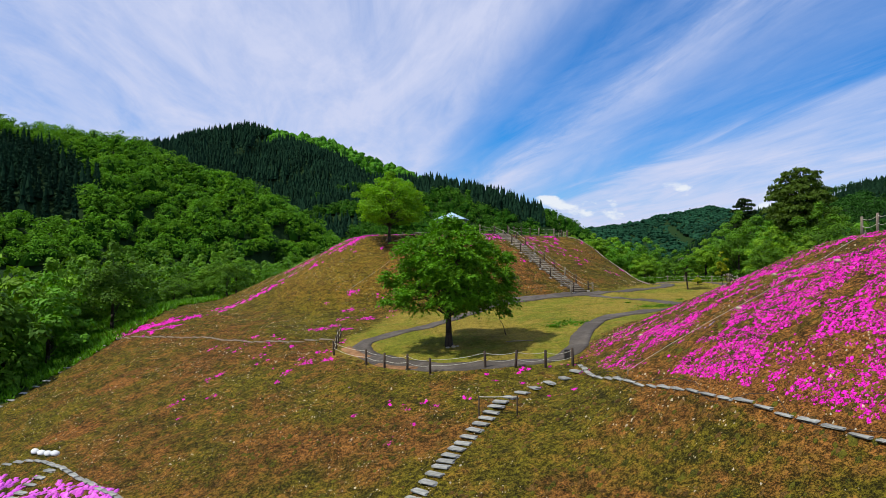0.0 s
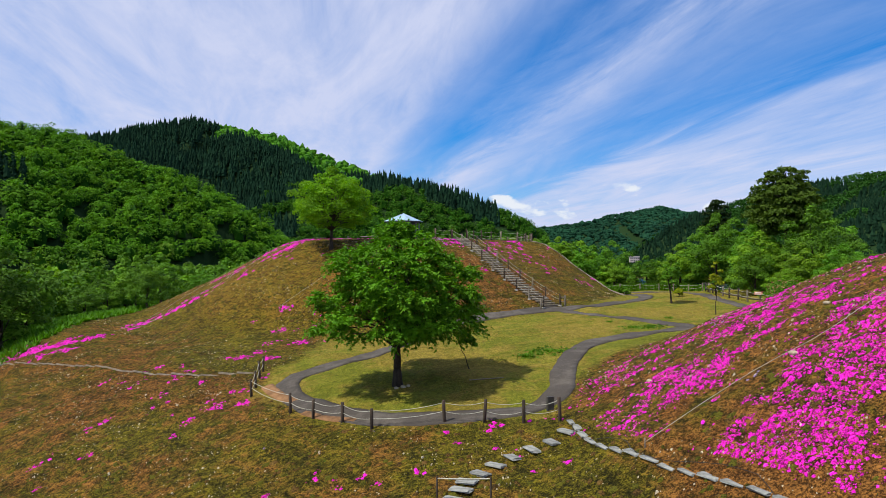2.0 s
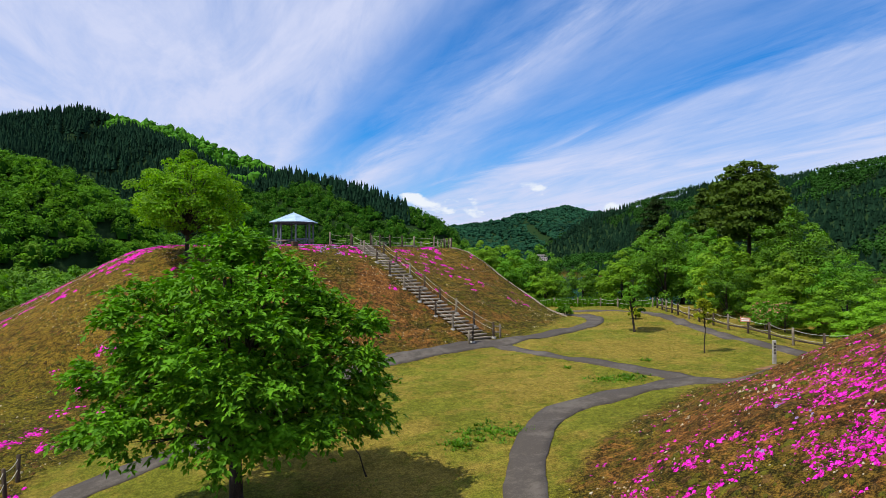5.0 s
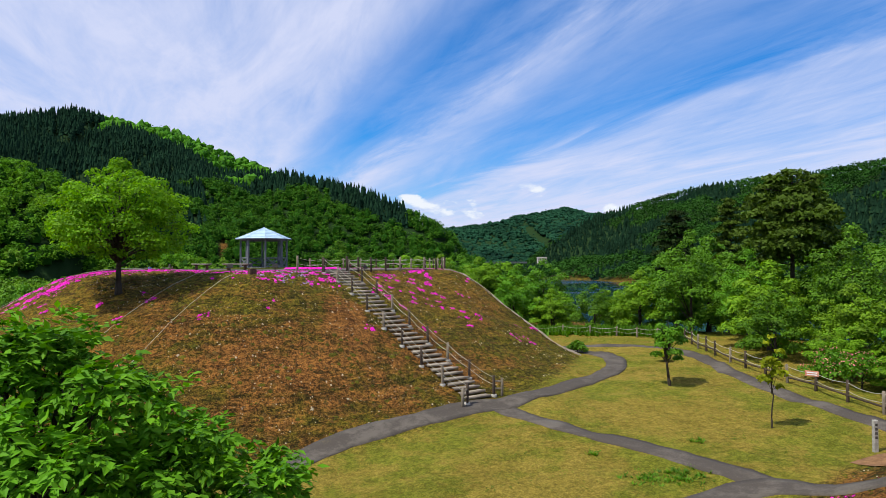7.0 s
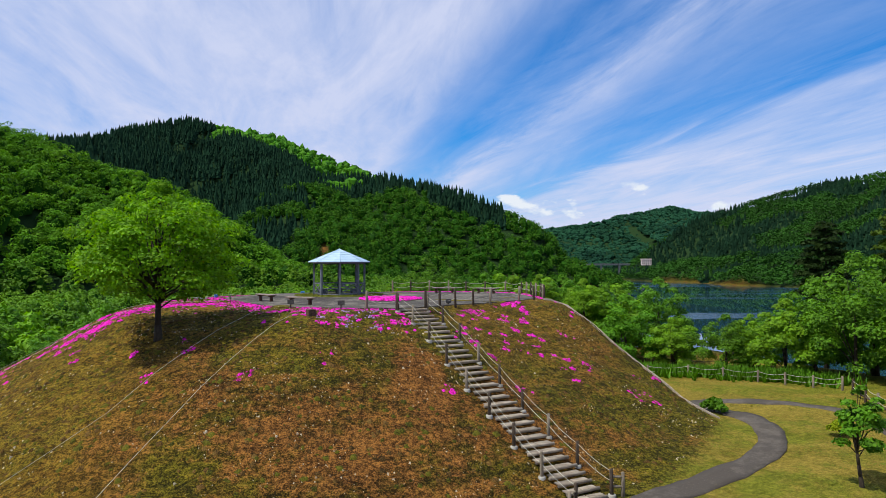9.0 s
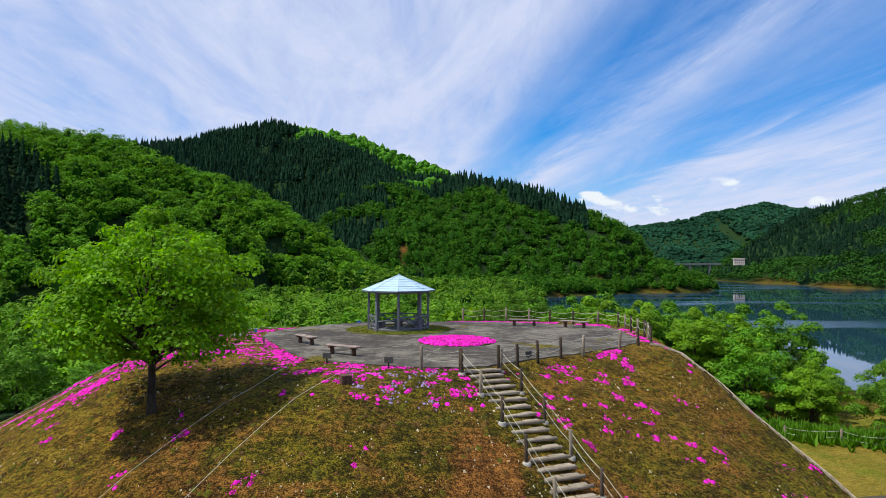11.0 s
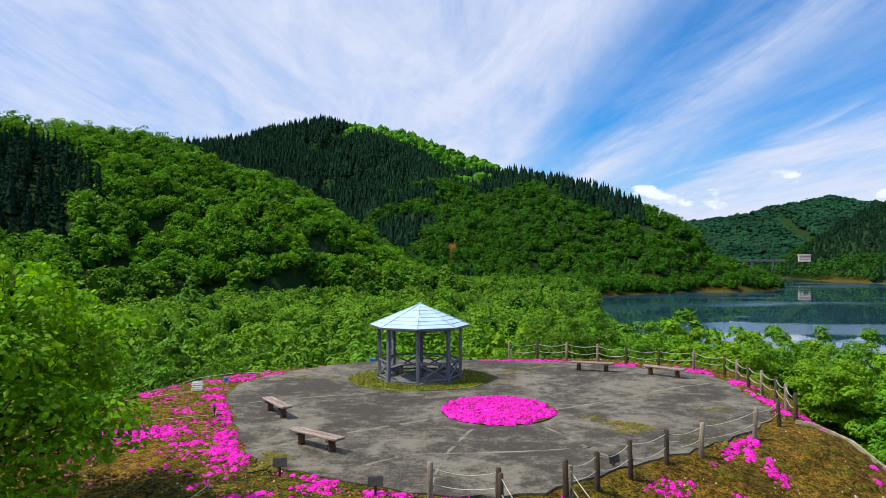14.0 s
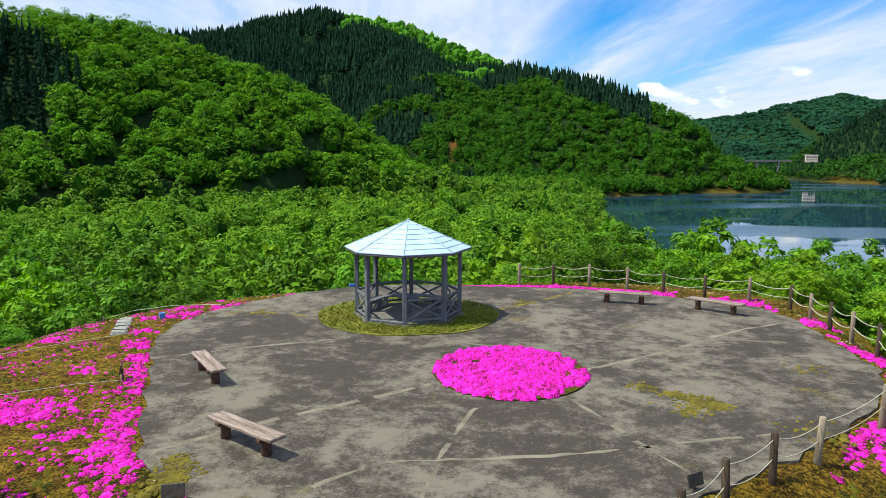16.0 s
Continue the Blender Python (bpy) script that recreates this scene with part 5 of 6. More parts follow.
            bm.faces.new((low[0], low[2], low[3], low[1]))
            bm.faces.new((top[0], low[0], low[1], top[1]))
            part("roof_sheet", bm, ROOF, roof)
        a, b = Vector((*corner(k, E + 0.02), H + 0.02)), Vector((0, 0, TOP + 0.03))
        part("hip", log(bmesh.new(), a, b, 0.026, 0.022, 6), ROOF, roof, flat=False)
        a, b = Vector((*corner(k, E - 0.03), H - 0.03)), Vector((*corner(k + 1, E - 0.03), H - 0.03))
        mid, yaw = (a + b) / 2, math.degrees(math.atan2(b.y - a.y, b.x - a.x))
        part("fascia", box(bmesh.new(), ((b - a).length, 0.03, 0.10), pose(mid.x, mid.y, mid.z + 0.02, 0, 0, yaw), 0.005), PAVILION, roof)


pavilion()


def bench(at, turn, label):
    ob = thing("bench", at, label, "bench", "benches on the plaza", turn)
    for s in (-0.105, 0.105):
        part("plank", box(bmesh.new(), (2.10, 0.20, 0.075), pose(0, s, 0.42), 0.015), BENCH, ob)
    for s in (-0.68, 0.68):
        leg = part("leg", log(bmesh.new(), (s, 0, -0.02), (s, 0, 0.32), 0.115, 0.105, 10), BENCH_LEG, ob, flat=False)
        part("bearer", box(bmesh.new(), (0.13, 0.44, 0.08), pose(s, 0, 0.345), 0.012), BENCH_LEG, leg)
    return ob


for (x, y), turn in (((-2.58, -11.85), -37), ((-4.92, -7.40), -56), ((8.64, 2.28), -17), ((11.77, 0.76), -42)):
    bench((x, y, 0.02), turn, "weathered reddish wooden bench on log legs on the asphalt")


# ---- fences ------------------------------------------------------------------------------
def post_fence(name, places, label, group, tall=1.0, skip=(), ropes=(0.88, 0.50), sag=0.13, lean=0.0, pattern="dgdddg", thick=0.013):
    """Log posts with two slack ropes; one thing, each post and rope a part."""
    x0, y0 = places[0]
    ob = thing(name, (x0, y0, ground_z(x0, y0)), label, "fence", group)
    base = Vector(ob.matrix_basis.translation)
    rr = random.Random(len(places) * 7 + int(x0 * 10))
    spots = []
    for k, (x, y) in enumerate(places):
        z = max(ground_z(x, y), -0.05 if -0.3 < ground_z(x, y) else -99)
        p = Vector((x, y, z)) - base
        t = Vector((rr.uniform(-1, 1), rr.uniform(-1, 1), 0)) * (0.03 + lean)
        h = tall * rr.uniform(0.95, 1.04)
        grey = pattern[k % len(pattern)] == "g"
        post = part("post", log(bmesh.new(), p - Vector((0, 0, 0.25)), p + t + Vector((0, 0, h)), 0.075, 0.068, 10, 0.006, rr), WOOD_GREY if grey else WOOD_DARK, ob, "pale weathered log post" if grey else "dark stained log post", flat=False)
        spots.append((p, t, h))
    for k in range(len(spots) - 1):
        if k in skip:
            continue
        for r in ropes:
            (p, t, h), (q, u, g) = spots[k], spots[k + 1]
            cord("rope", [p + t * r + Vector((0, 0, h * r)), q + u * r + Vector((0, 0, g * r))], thick, ROPE, ob, sag * rr.uniform(0.7, 1.25), 8)
    return ob


BACK_FENCE = [(4.8, 6.5), (6.4, 6.6), (8.0, 6.2), (9.6, 5.6), (10.95, 4.6), (12.4, 3.7), (14.0, 3.0), (15.0, 1.5), (14.9, -0.2), (14.75, -1.8), (14.7, -3.2), (14.5, -4.9), (14.2, -6.4), (13.75, -8.0)]
FRONT_FENCE = [(12.75, -8.9), (11.2, -10.45), (8.85, -12.25), (7.6, -13.1), (6.3, -14.2), (5.2, -15.2), (4.25, -16.15)]
post_fence("rope_fence", BACK_FENCE, "log post and rope fence round the plaza's lake side", "plaza fences", pattern="gdggddgdgdgdgd")
post_fence("rope_fence", FRONT_FENCE, "log post and rope fence along the plaza's front edge", "plaza fences", 0.98, lean=0.03, pattern="dggddd", thick=0.008)
post_fence("rope_fence", [(2.6, -16.6), (1.0, -16.45)], "two dark log posts with ropes beside the stair head", "plaza fences", 0.98, thick=0.009)
LAWN_FENCE = [(-13.7, -41.9), (-13.8, -42.9), (-13.9, -44.5), (-14.0, -45.9), (-11.9, -49.5), (-10.85, -50.9), (-9.6, -52.3), (-8.4, -53.6), (-5.5, -55.0), (-4.0, -55.7), (-2.5, -56.3), (-1.2, -57.0)]
post_fence("rope_fence", LAWN_FENCE, "dark log post and rope fence curving round the lawn's front edge", "lawn fences", 0.93, lean=0.04, pattern="d")
post_fence("rope_fence", [(22.4, -6.0), (24.6, -7.8), (26.2, -9.6), (27.5, -11.6), (28.5, -13.0), (29.6, -14.2), (30.2, -16.0)], "grey post and rope fence at the lawn's far edge", "lawn fences", 0.85, pattern="g")


def rail_fence(places, label):
    """Posts with ropes above and a lower log rail, along the lakeside path."""
    ob = post_fence("log_fence", places, label, "lawn fences", 0.95, pattern="ddg", sag=0.10)
    base = Vector(ob.matrix_basis.translation)
    for (ax, ay), (bx, by) in zip(places, places[1:]):
        a, b = Vector((ax, ay, ground_z(ax, ay) + 0.30)) - base, Vector((bx, by, ground_z(bx, by) + 0.30)) - base
        part("rail", log(bmesh.new(), a, b, 0.05, 0.05, 7), WOOD_DARK, ob, flat=False)
    p = Vector((23.08, -35.3, ground_z(23.2, -35.3) + 0.80)) - base
    board = part("sign_board", box(bmesh.new(), (0.62, 0.03, 0.26), pose(*p, 0, 0, -62), 0.008), SIGN_RED, ob, "small faded red sign board tied to the rope")
    for k in range(2):
        q = pose(*p, 0, 0, -62) @ pose(0, -0.019, 0.05 - 0.1 * k)
        part("lettering", box(bmesh.new(), (0.46, 0.006, 0.05), q, 0), BAG, board)


rail_fence([(29.6, -17.5), (28.6, -19.6), (27.4, -21.8), (26.6, -23.6), (25.8, -25.4), (25.2, -27.4), (24.5, -29.4), (24.0, -31.4), (23.5, -33.4), (23.2, -35.4), (22.9, -37.4), (22.6, -39.4), (22.4, -41.6), (22.2, -44.0)],
           "dark log fence with slack ropes beside the lakeside path")
post_fence("rope_fence", [(12.0, -63.5), (13.2, -61.6), (14.2, -59.6), (15.0, -57.5)], "weathered log post fence on top of the flower hill", "hill fence", 1.0, pattern="g")


# ---- the log stair up the mound ------------------------------------------------------------
STAIR_TOP, STAIR_LOW = Vector((3.45, -16.25, 0.0)), Vector((8.05, -30.45, -6.12))


def stair():
    ob = thing("log_stair", STAIR_TOP, "weathered log stair with rope handrails up the mound", "stairs")
    run = STAIR_LOW - STAIR_TOP
    flat = Vector((run.x, run.y, 0)).normalized()
    side = Vector((-flat.y, flat.x, 0))
    n = 33
    rr = random.Random(6)
    for k in range(n):
        u = (k + 0.6) / n
        p = run * u
        z = ground_z(STAIR_TOP.x + p.x, STAIR_TOP.y + p.y)
        p.z = 0.35 * p.z + 0.65 * z + 0.10
        w = 0.78 + rr.uniform(-0.06, 0.06)
        t = rr.uniform(-0.02, 0.02)
        step = part("step", log(bmesh.new(), p - side * w + Vector((0, 0, t)), p + side * w - Vector((0, 0, t)), 0.072, 0.068, 8), WOOD_STEP, ob, flat=False)
        yaw = math.degrees(math.atan2(side.y, side.x))
        for s in (-0.36, 0.36):
            q = p - flat * 0.22 + side * s
            part("tread", box(bmesh.new(), (0.66, 0.26, 0.05), pose(q.x, q.y, q.z + 0.015, 0, rr.uniform(-1, 1), yaw), 0.01), WOOD_STEP, step)
    posts = {-1: [], 1: []}
    for s in (-1, 1):
        for k in range(9):
            u = k / 8 * 0.98 + (0.0 if s > 0 else 0.02)
            p = run * u + side * s * 0.95
            p.z = ground_z(STAIR_TOP.x + p.x, STAIR_TOP.y + p.y)
            if k == 8:
                p += flat * 0.1
            post = part("post", log(bmesh.new(), p - Vector((0, 0, 0.25)), p + Vector((rr.uniform(-0.03, 0.03), 0, 0.98)), 0.072, 0.066, 9), (WOOD_DARK, WOOD_GREY, WOOD_DARK)[(k + (s > 0)) % 3], ob, flat=False)
            part("footing", log(bmesh.new(), p + Vector((0, 0, -0.2)), p + Vector((0, 0, 0.07)), 0.17, 0.15, 9), CONCRETE, post, "round concrete footing", flat=False)
            posts[s].append(p)
        for a, b in zip(posts[s], posts[s][1:]):
            for h in (0.88, 0.52):
                cord("rope", [a + Vector((0, 0, h)), b + Vector((0, 0, h))], 0.010, ROPE, ob, 0.07, 5)
        p = posts[s][-1] + flat * 0.15 + side * s * 0.38
        p.z = ground_z(STAIR_TOP.x + p.x, STAIR_TOP.y + p.y)
        last = part("end_post", log(bmesh.new(), p - Vector((0, 0, 0.2)), p + Vector((0, 0, 0.88)), 0.07, 0.066, 9), WOOD_GREY, ob, flat=False)
        q = posts[s][-1]
        for h in (0.35, 0.70):
            part("crossbar", log(bmesh.new(), p + Vector((0, 0, h)), q + Vector((0, 0, h)), 0.045, 0.045, 7), WOOD_GREY, last, flat=False)


stair()


# ---- stones, edging, ropes on the slopes ----------------------------------------------------
def slab_mesh(seed, w, d, t, mat=None):
    rr = random.Random(seed)
    bm = bmesh.new()
    box(bm, (w, d, t), Matrix(), 0.025)
    for v in bm.verts:
        v.co += Vector((rr.uniform(-1, 1) * 0.04, rr.uniform(-1, 1) * 0.03, rr.uniform(-1, 1) * 0.008))
    me = bpy.data.meshes.new("stone")
    bmesh.ops.recalc_face_normals(bm, faces=bm.faces)
    bm.to_mesh(me)
    bm.free()
    me.materials.append(mat or SLAB)
    return me


SLABS = [slab_mesh(k, 0.74, 0.38, 0.09) for k in range(4)]
KERBS = [slab_mesh(10 + k, 0.66, 0.30, 0.08) for k in range(4)]


def stone_line(name, line, gap, meshes, label, category, along=False, part_name="stone", lift=0.05, wobble=6, slope=0.0):
    """Flat stones laid one after the other; crosswise for steps, lengthwise for a border."""
    pts = curve_through(line, 0.1)
    x0, y0 = pts[0]
    ob = thing(name, (x0, y0, ground_z(x0, y0)), label, category)
    base = ob.matrix_basis.translation
    rr = random.Random(len(line))
    walked, n = gap, 0
    for k in range(1, len(pts)):
        walked += math.dist(pts[k], pts[k - 1])
        if walked < gap:
            continue
        walked = 0
        x, y = pts[k]
        yaw = math.degrees(math.atan2(pts[k][1] - pts[k - 1][1], pts[k][0] - pts[k - 1][0])) + (0 if along else 90) + rr.uniform(-wobble, wobble)
        st = new(part_name, meshes[n % len(meshes)])
        st.parent = ob
        st.matrix_basis = pose(x - base.x, y - base.y, ground_z(x, y) - base.z + lift, rr.uniform(-2, 2) + slope, rr.uniform(-2, 2), yaw)
        n += 1
    return ob


stone_line("stone_steps", [(-10.6, -66.4), (-10.1, -65.7), (-9.4, -64.9), (-8.5, -63.6), (-7.6, -62.45), (-6.6, -61.3), (-5.65, -60.1)], 0.43, SLABS, "grey stone slab steps climbing the front slope", "steps")
stone_line("stepping_stones", [(-5.2, -59.8), (-4.0, -59.1), (-3.0, -58.9), (-2.2, -58.8), (-1.5, -58.5)], 0.72, SLABS, "flat grey stepping stones across the moss", "stepping stones")
stone_line("stone_border", [(-0.95, -57.6), (-1.1, -58.8), (-1.25, -60.1), (-0.95, -62.4), (-0.5, -64.9), (0.2, -68.2), (0.8, -70.8), (1.3, -72.9), (1.9, -74.9), (2.6, -77.0)], 0.80, KERBS, "row of grey kerb stones along the flower hill's foot", "border", True, lift=0.0)
stone_line("stone_steps", [(-41.0, -35.0), (-40.4, -33.6), (-39.3, -30.9), (-38.3, -27.7), (-37.6, -24.8), (-36.4, -22.5), (-35.4, -21.7)], 1.15, SLABS, "pale stone steps along the wood's edge", "steps", wobble=10)
stone_line("stone_border", [(-35.3, -22.0), (-30.5, -27.0), (-26.0, -31.4), (-21.4, -36.5), (-17.5, -39.8), (-14.6, -41.6)], 1.24, [slab_mesh(30 + k, 1.26, 0.09, 0.10, WOOD_GREY) for k in range(3)], "thin pale edging along the foot of the mound", "border", True, wobble=1)
stone_line("stone_border", [(-33.8, -48.0), (-31.6, -48.9), (-29.6, -50.6), (-27.4, -53.2), (-24.4, -56.8), (-22.4, -59.5)], 0.80, KERBS, "grey kerb stones round the lower flower bed", "border", True)
stone_line("stone_steps", [(-29.2, -51.6), (-29.7, -52.6), (-30.2, -53.8), (-30.7, -55.0)], 0.5, SLABS, "short stone steps through the lower flower bed", "steps")
stone_line("stone_steps", [(-9.5, -3.0), (-9.75, -2.3), (-10.0, -1.6), (-10.3, -0.8)], 0.5, [slab_mesh(50 + k, 0.46, 0.34, 0.1) for k in range(3)], "short pale stone steps at the plaza's side", "steps")


def edging():
    """Pale timber edging down the mound's lake-side corner."""
    pts = [(13.6, -8.3)] + [(x, y) for x, y in zip(EDGE_X, EDGE_Y)][-3:0:-1]
    x0, y0 = pts[0]
    ob = thing("slope_edging", (x0, y0, ground_z(x0, y0)), "pale weathered board edging down the mound's corner", "edging")
    base = Vector(ob.matrix_basis.translation)
    line = curve_through(pts, 1.2)
    for a, b in zip(line, line[1:]):
        p, q = Vector((*a, ground_z(*a) + 0.05)) - base, Vector((*b, ground_z(*b) + 0.05)) - base
        d = q - p
        m = Matrix.Translation((p + q) / 2) @ d.to_track_quat("X", "Z").to_matrix().to_4x4()
        part("board", box(bmesh.new(), (d.length + 0.02, 0.06, 0.14), m, 0.01), EDGE_BOARD, ob)


edging()


def slope_rope(line, label):
    x0, y0 = line[0]
    ob = thing("guide_rope", (x0, y0, ground_z(x0, y0)), label, "rope", "guide ropes on the slopes")
    base = Vector(ob.matrix_basis.translation)
    pts = [Vector((x, y, ground_z(x, y) + 0.16)) - base for x, y in curve_through(line, 1.5)]
    cord("rope", pts, 0.009, ROPE, ob, 0.0, 2)
    for p in (pts[0], pts[-1]):
        part("peg", log(bmesh.new(), p - Vector((0, 0, 0.3)), p + Vector((0, 0, 0.14)), 0.025, 0.02, 6), WOOD_GREY, ob, flat=False)


for line in ([(-13.4, -27.6), (-9.65, -24.5), (-7.15, -20.9), (-5.4, -18.6), (-4.6, -15.4)], [(-9.3, -30.2), (-7.05, -25.9), (-4.35, -21.4), (-2.95, -19.3), (-1.9, -16.8)],
             [(-27.5, -18.0), (-21.8, -15.2), (-17.4, -13.9), (-13.2, -13.6), (-9.4, -9.4), (-6.9, -8.2)], [(-27.2, -14.2), (-21.0, -9.4), (-15.8, -7.4), (-11.8, -5.6), (-8.8, -3.4)],
             [(-0.6, -62.9), (1.4, -62.9), (3.1, -62.9), (5.0, -63.4), (6.8, -63.4), (8.6, -63.2), (11.2, -62.5)], [(-12.6, 2.0), (-9.4, 1.2), (-7.4, 1.0)]):
    slope_rope(line, "thin pale guide rope staked along the slope")


# ---- small things ----------------------------------------------------------------------------
def plaque(x, y, turn):
    ob = thing("name_plate", (x, y, ground_z(x, y)), "small dark sign plate on a short stake", "sign", "small sign plates", turn)
    part("stake", box(bmesh.new(), (0.06, 0.06, 0.42), pose(0, 0.03, 0.12), 0.008), WOOD_DARK, ob)
    part("plate", box(bmesh.new(), (0.38, 0.035, 0.24), pose(0, 0, 0.34, -14), 0.01), PLAQUE, ob, "dark plate with worn lettering")


plaque(-3.06, -14.35, 12)
plaque(-0.34, -15.9, 8)
plaque(6.0, -13.55, 30)
plaque(-7.1, -7.8, -70)


def marker(x, y, mat, label, tall, wide, deep, name="marker_post", turn=0, bars=None):
    ob = thing(name, (x, y, ground_z(x, y)), label, "marker", "", turn)
    body = part("body", box(bmesh.new(), (wide, deep, tall + 0.2), pose(0, 0, tall / 2 - 0.1), 0.012), mat, ob)
    for k in range(bars or 0):
        part("lettering", box(bmesh.new(), (wide * 0.55, 0.006, 0.09), pose(0, -deep / 2 - 0.003, tall * 0.86 - k * 0.15), 0), PLAQUE, body)
    return ob


marker(18.2, -42.6, CONCRETE, "grey square timber signpost on the lawn's corner", 1.12, 0.16, 0.14, bars=4, turn=-18)
marker(-1.1, -55.55, PLAQUE, "low grey marker post beside the footpath", 0.55, 0.30, 0.16)
marker(-9.0, -0.7, BLUE, "small blue box by the plaza's edge", 0.22, 0.20, 0.16, "box", 30)
marker(-2.9, 5.6, BLUE, "small blue slanted panel behind the plaza", 0.34, 0.32, 0.10, "panel", 20)
marker(-1.9, -18.6, BENCH_LEG, "old sawn tree stump among the flowers", 0.30, 0.40, 0.40, "stump", 20)


def stones():
    rr = random.Random(31)
    for n, (x, y, s) in enumerate([(-6.45, -49.05, 0.16), (-6.8, -49.1, 0.13), (-6.2, -49.0, 0.11), (4.4, -63.3, 0.14), (8.2, -64.6, 0.16), (2.0, -58.2, 0.12), (7.6, -61.0, 0.13)]):
        ob = thing("stone", (x, y, ground_z(x, y)), "rough pale stone lying on the ground", "stone", "loose stones")
        bm = bmesh.new()
        bmesh.ops.create_icosphere(bm, subdivisions=2, radius=s)
        for v in bm.verts:
            v.co *= 1 + 0.25 * noise.noise(v.co * 6 + Vector((n, 0, 0)))
            v.co.z = v.co.z * 0.6 + s * 0.25
        part("body", bm, PEBBLE, ob)


stones()


def short_rail():
    a, b = (-6.9, -60.9), (-5.3, -61.7)
    ob = thing("handrail", (*a, ground_z(*a)), "thin metal handrail beside the stone steps", "handrail")
    base = Vector(ob.matrix_basis.translation)
    tops = []
    for x, y in (a, b):
        p = Vector((x, y, ground_z(x, y))) - base
        part("post", log(bmesh.new(), p - Vector((0, 0, 0.2)), p + Vector((0, 0, 0.92)), 0.035, 0.03, 8), WOOD_DARK, ob, flat=False)
        tops.append(p + Vector((0, 0, 0.86)))
    cord("bar", tops, 0.02, ROPE, ob, 0.02, 6)


short_rail()


def hose():
    line = [(-1.1, -58.0), (-1.5, -59.6), (-0.7, -61.4), (-0.9, -63.0), (-0.1, -65.4), (0.3, -67.2), (0.0, -69.0), (1.2, -70.6), (1.0, -72.6), (2.2, -75.0)]
    ob = thing("hose", (*line[0], ground_z(*line[0])), "black irrigation hose lying along the kerb stones", "hose")
    base = Vector(ob.matrix_basis.translation)
    cord("tube", [Vector((x, y, ground_z(x, y) + 0.08)) - base for x, y in curve_through(line, 0.5)], 0.010, CABLE, ob, 0, 2)


hose()


def sandbags():
    rr = random.Random(3)
    for k in range(4):
        x, y = -31.6 + 0.55 * k, -48.0 - 0.42 * k
        ob = thing("sandbag", (x, y, ground_z(x, y)), "slumped white sandbag on bare earth", "sandbag", "sandbags on the slope", rr.uniform(-60, -20))
        bm = bmesh.new()
        bmesh.ops.create_icosphere(bm, subdivisions=3, radius=0.3)
        for v in bm.verts:
            v.co = Vector((v.co.x * 1.05, v.co.y * 0.75, max(v.co.z, -0.14) * 0.62 + 0.09)) * (1 + 0.08 * noise.noise(v.co * 5))
        part("body", bm, BAG, ob, flat=False)


sandbags()


def stick():
    ob = thing("fallen_pole", (-2.4, -49.9, ground_z(-2.4, -49.9) + 0.04), "pale fallen pole lying in the grass", "pole")
    part("pole", log(bmesh.new(), (-0.9, -0.1, 0), (0.9, 0.12, 0.03), 0.03, 0.025, 7), WOOD_GREY, ob, flat=False)


stick()


# ---- across the lake -----------------------------------------------------------------------------
def lake_house():
    x, y = 441, 828
    z = 1.0
    ob = thing("lake_house", (x, y, z), "small pale two-storey building above the far shore", "building", turn=-18)
    wall = part("wall", box(bmesh.new(), (13, 8, 8), pose(0, 0, 3.2), 0.05), WHITE, ob)
    part("roof", box(bmesh.new(), (14, 9, 1.4), pose(0, 0, 7.6), 0.1), PINKWALL, ob, "rose flat roof with an overhang")
    for k in range(5):
        for h in (2.2, 5.2):
            part("window", box(bmesh.new(), (1.4, 0.2, 1.3), pose(-5.0 + 2.5 * k, -4.02, h), 0.02), PLAQUE, wall)


GIRDER = plain("weathered_girder", (0.13, 0.135, 0.135), (0.22, 0.225, 0.22), 0.3, 0.8, depth=0)


def bridge():
    ob = thing("bridge", (360, 850, 0.0), "long grey girder bridge on piers over the lake", "bridge", turn=-4)
    part("deck", box(bmesh.new(), (110, 5, 1.5), pose(10, 0, 1.0), 0.1), GIRDER, ob)
    for k in range(4):
        part("pier", box(bmesh.new(), (2.2, 4, 24), pose(-28 + 26 * k, 0, -11.5), 0.1), GIRDER, ob)
    part("parapet", box(bmesh.new(), (110, 0.3, 1.1), pose(10, -2.4, 2.2), 0.03), GIRDER, ob)


lake_house()
bridge()


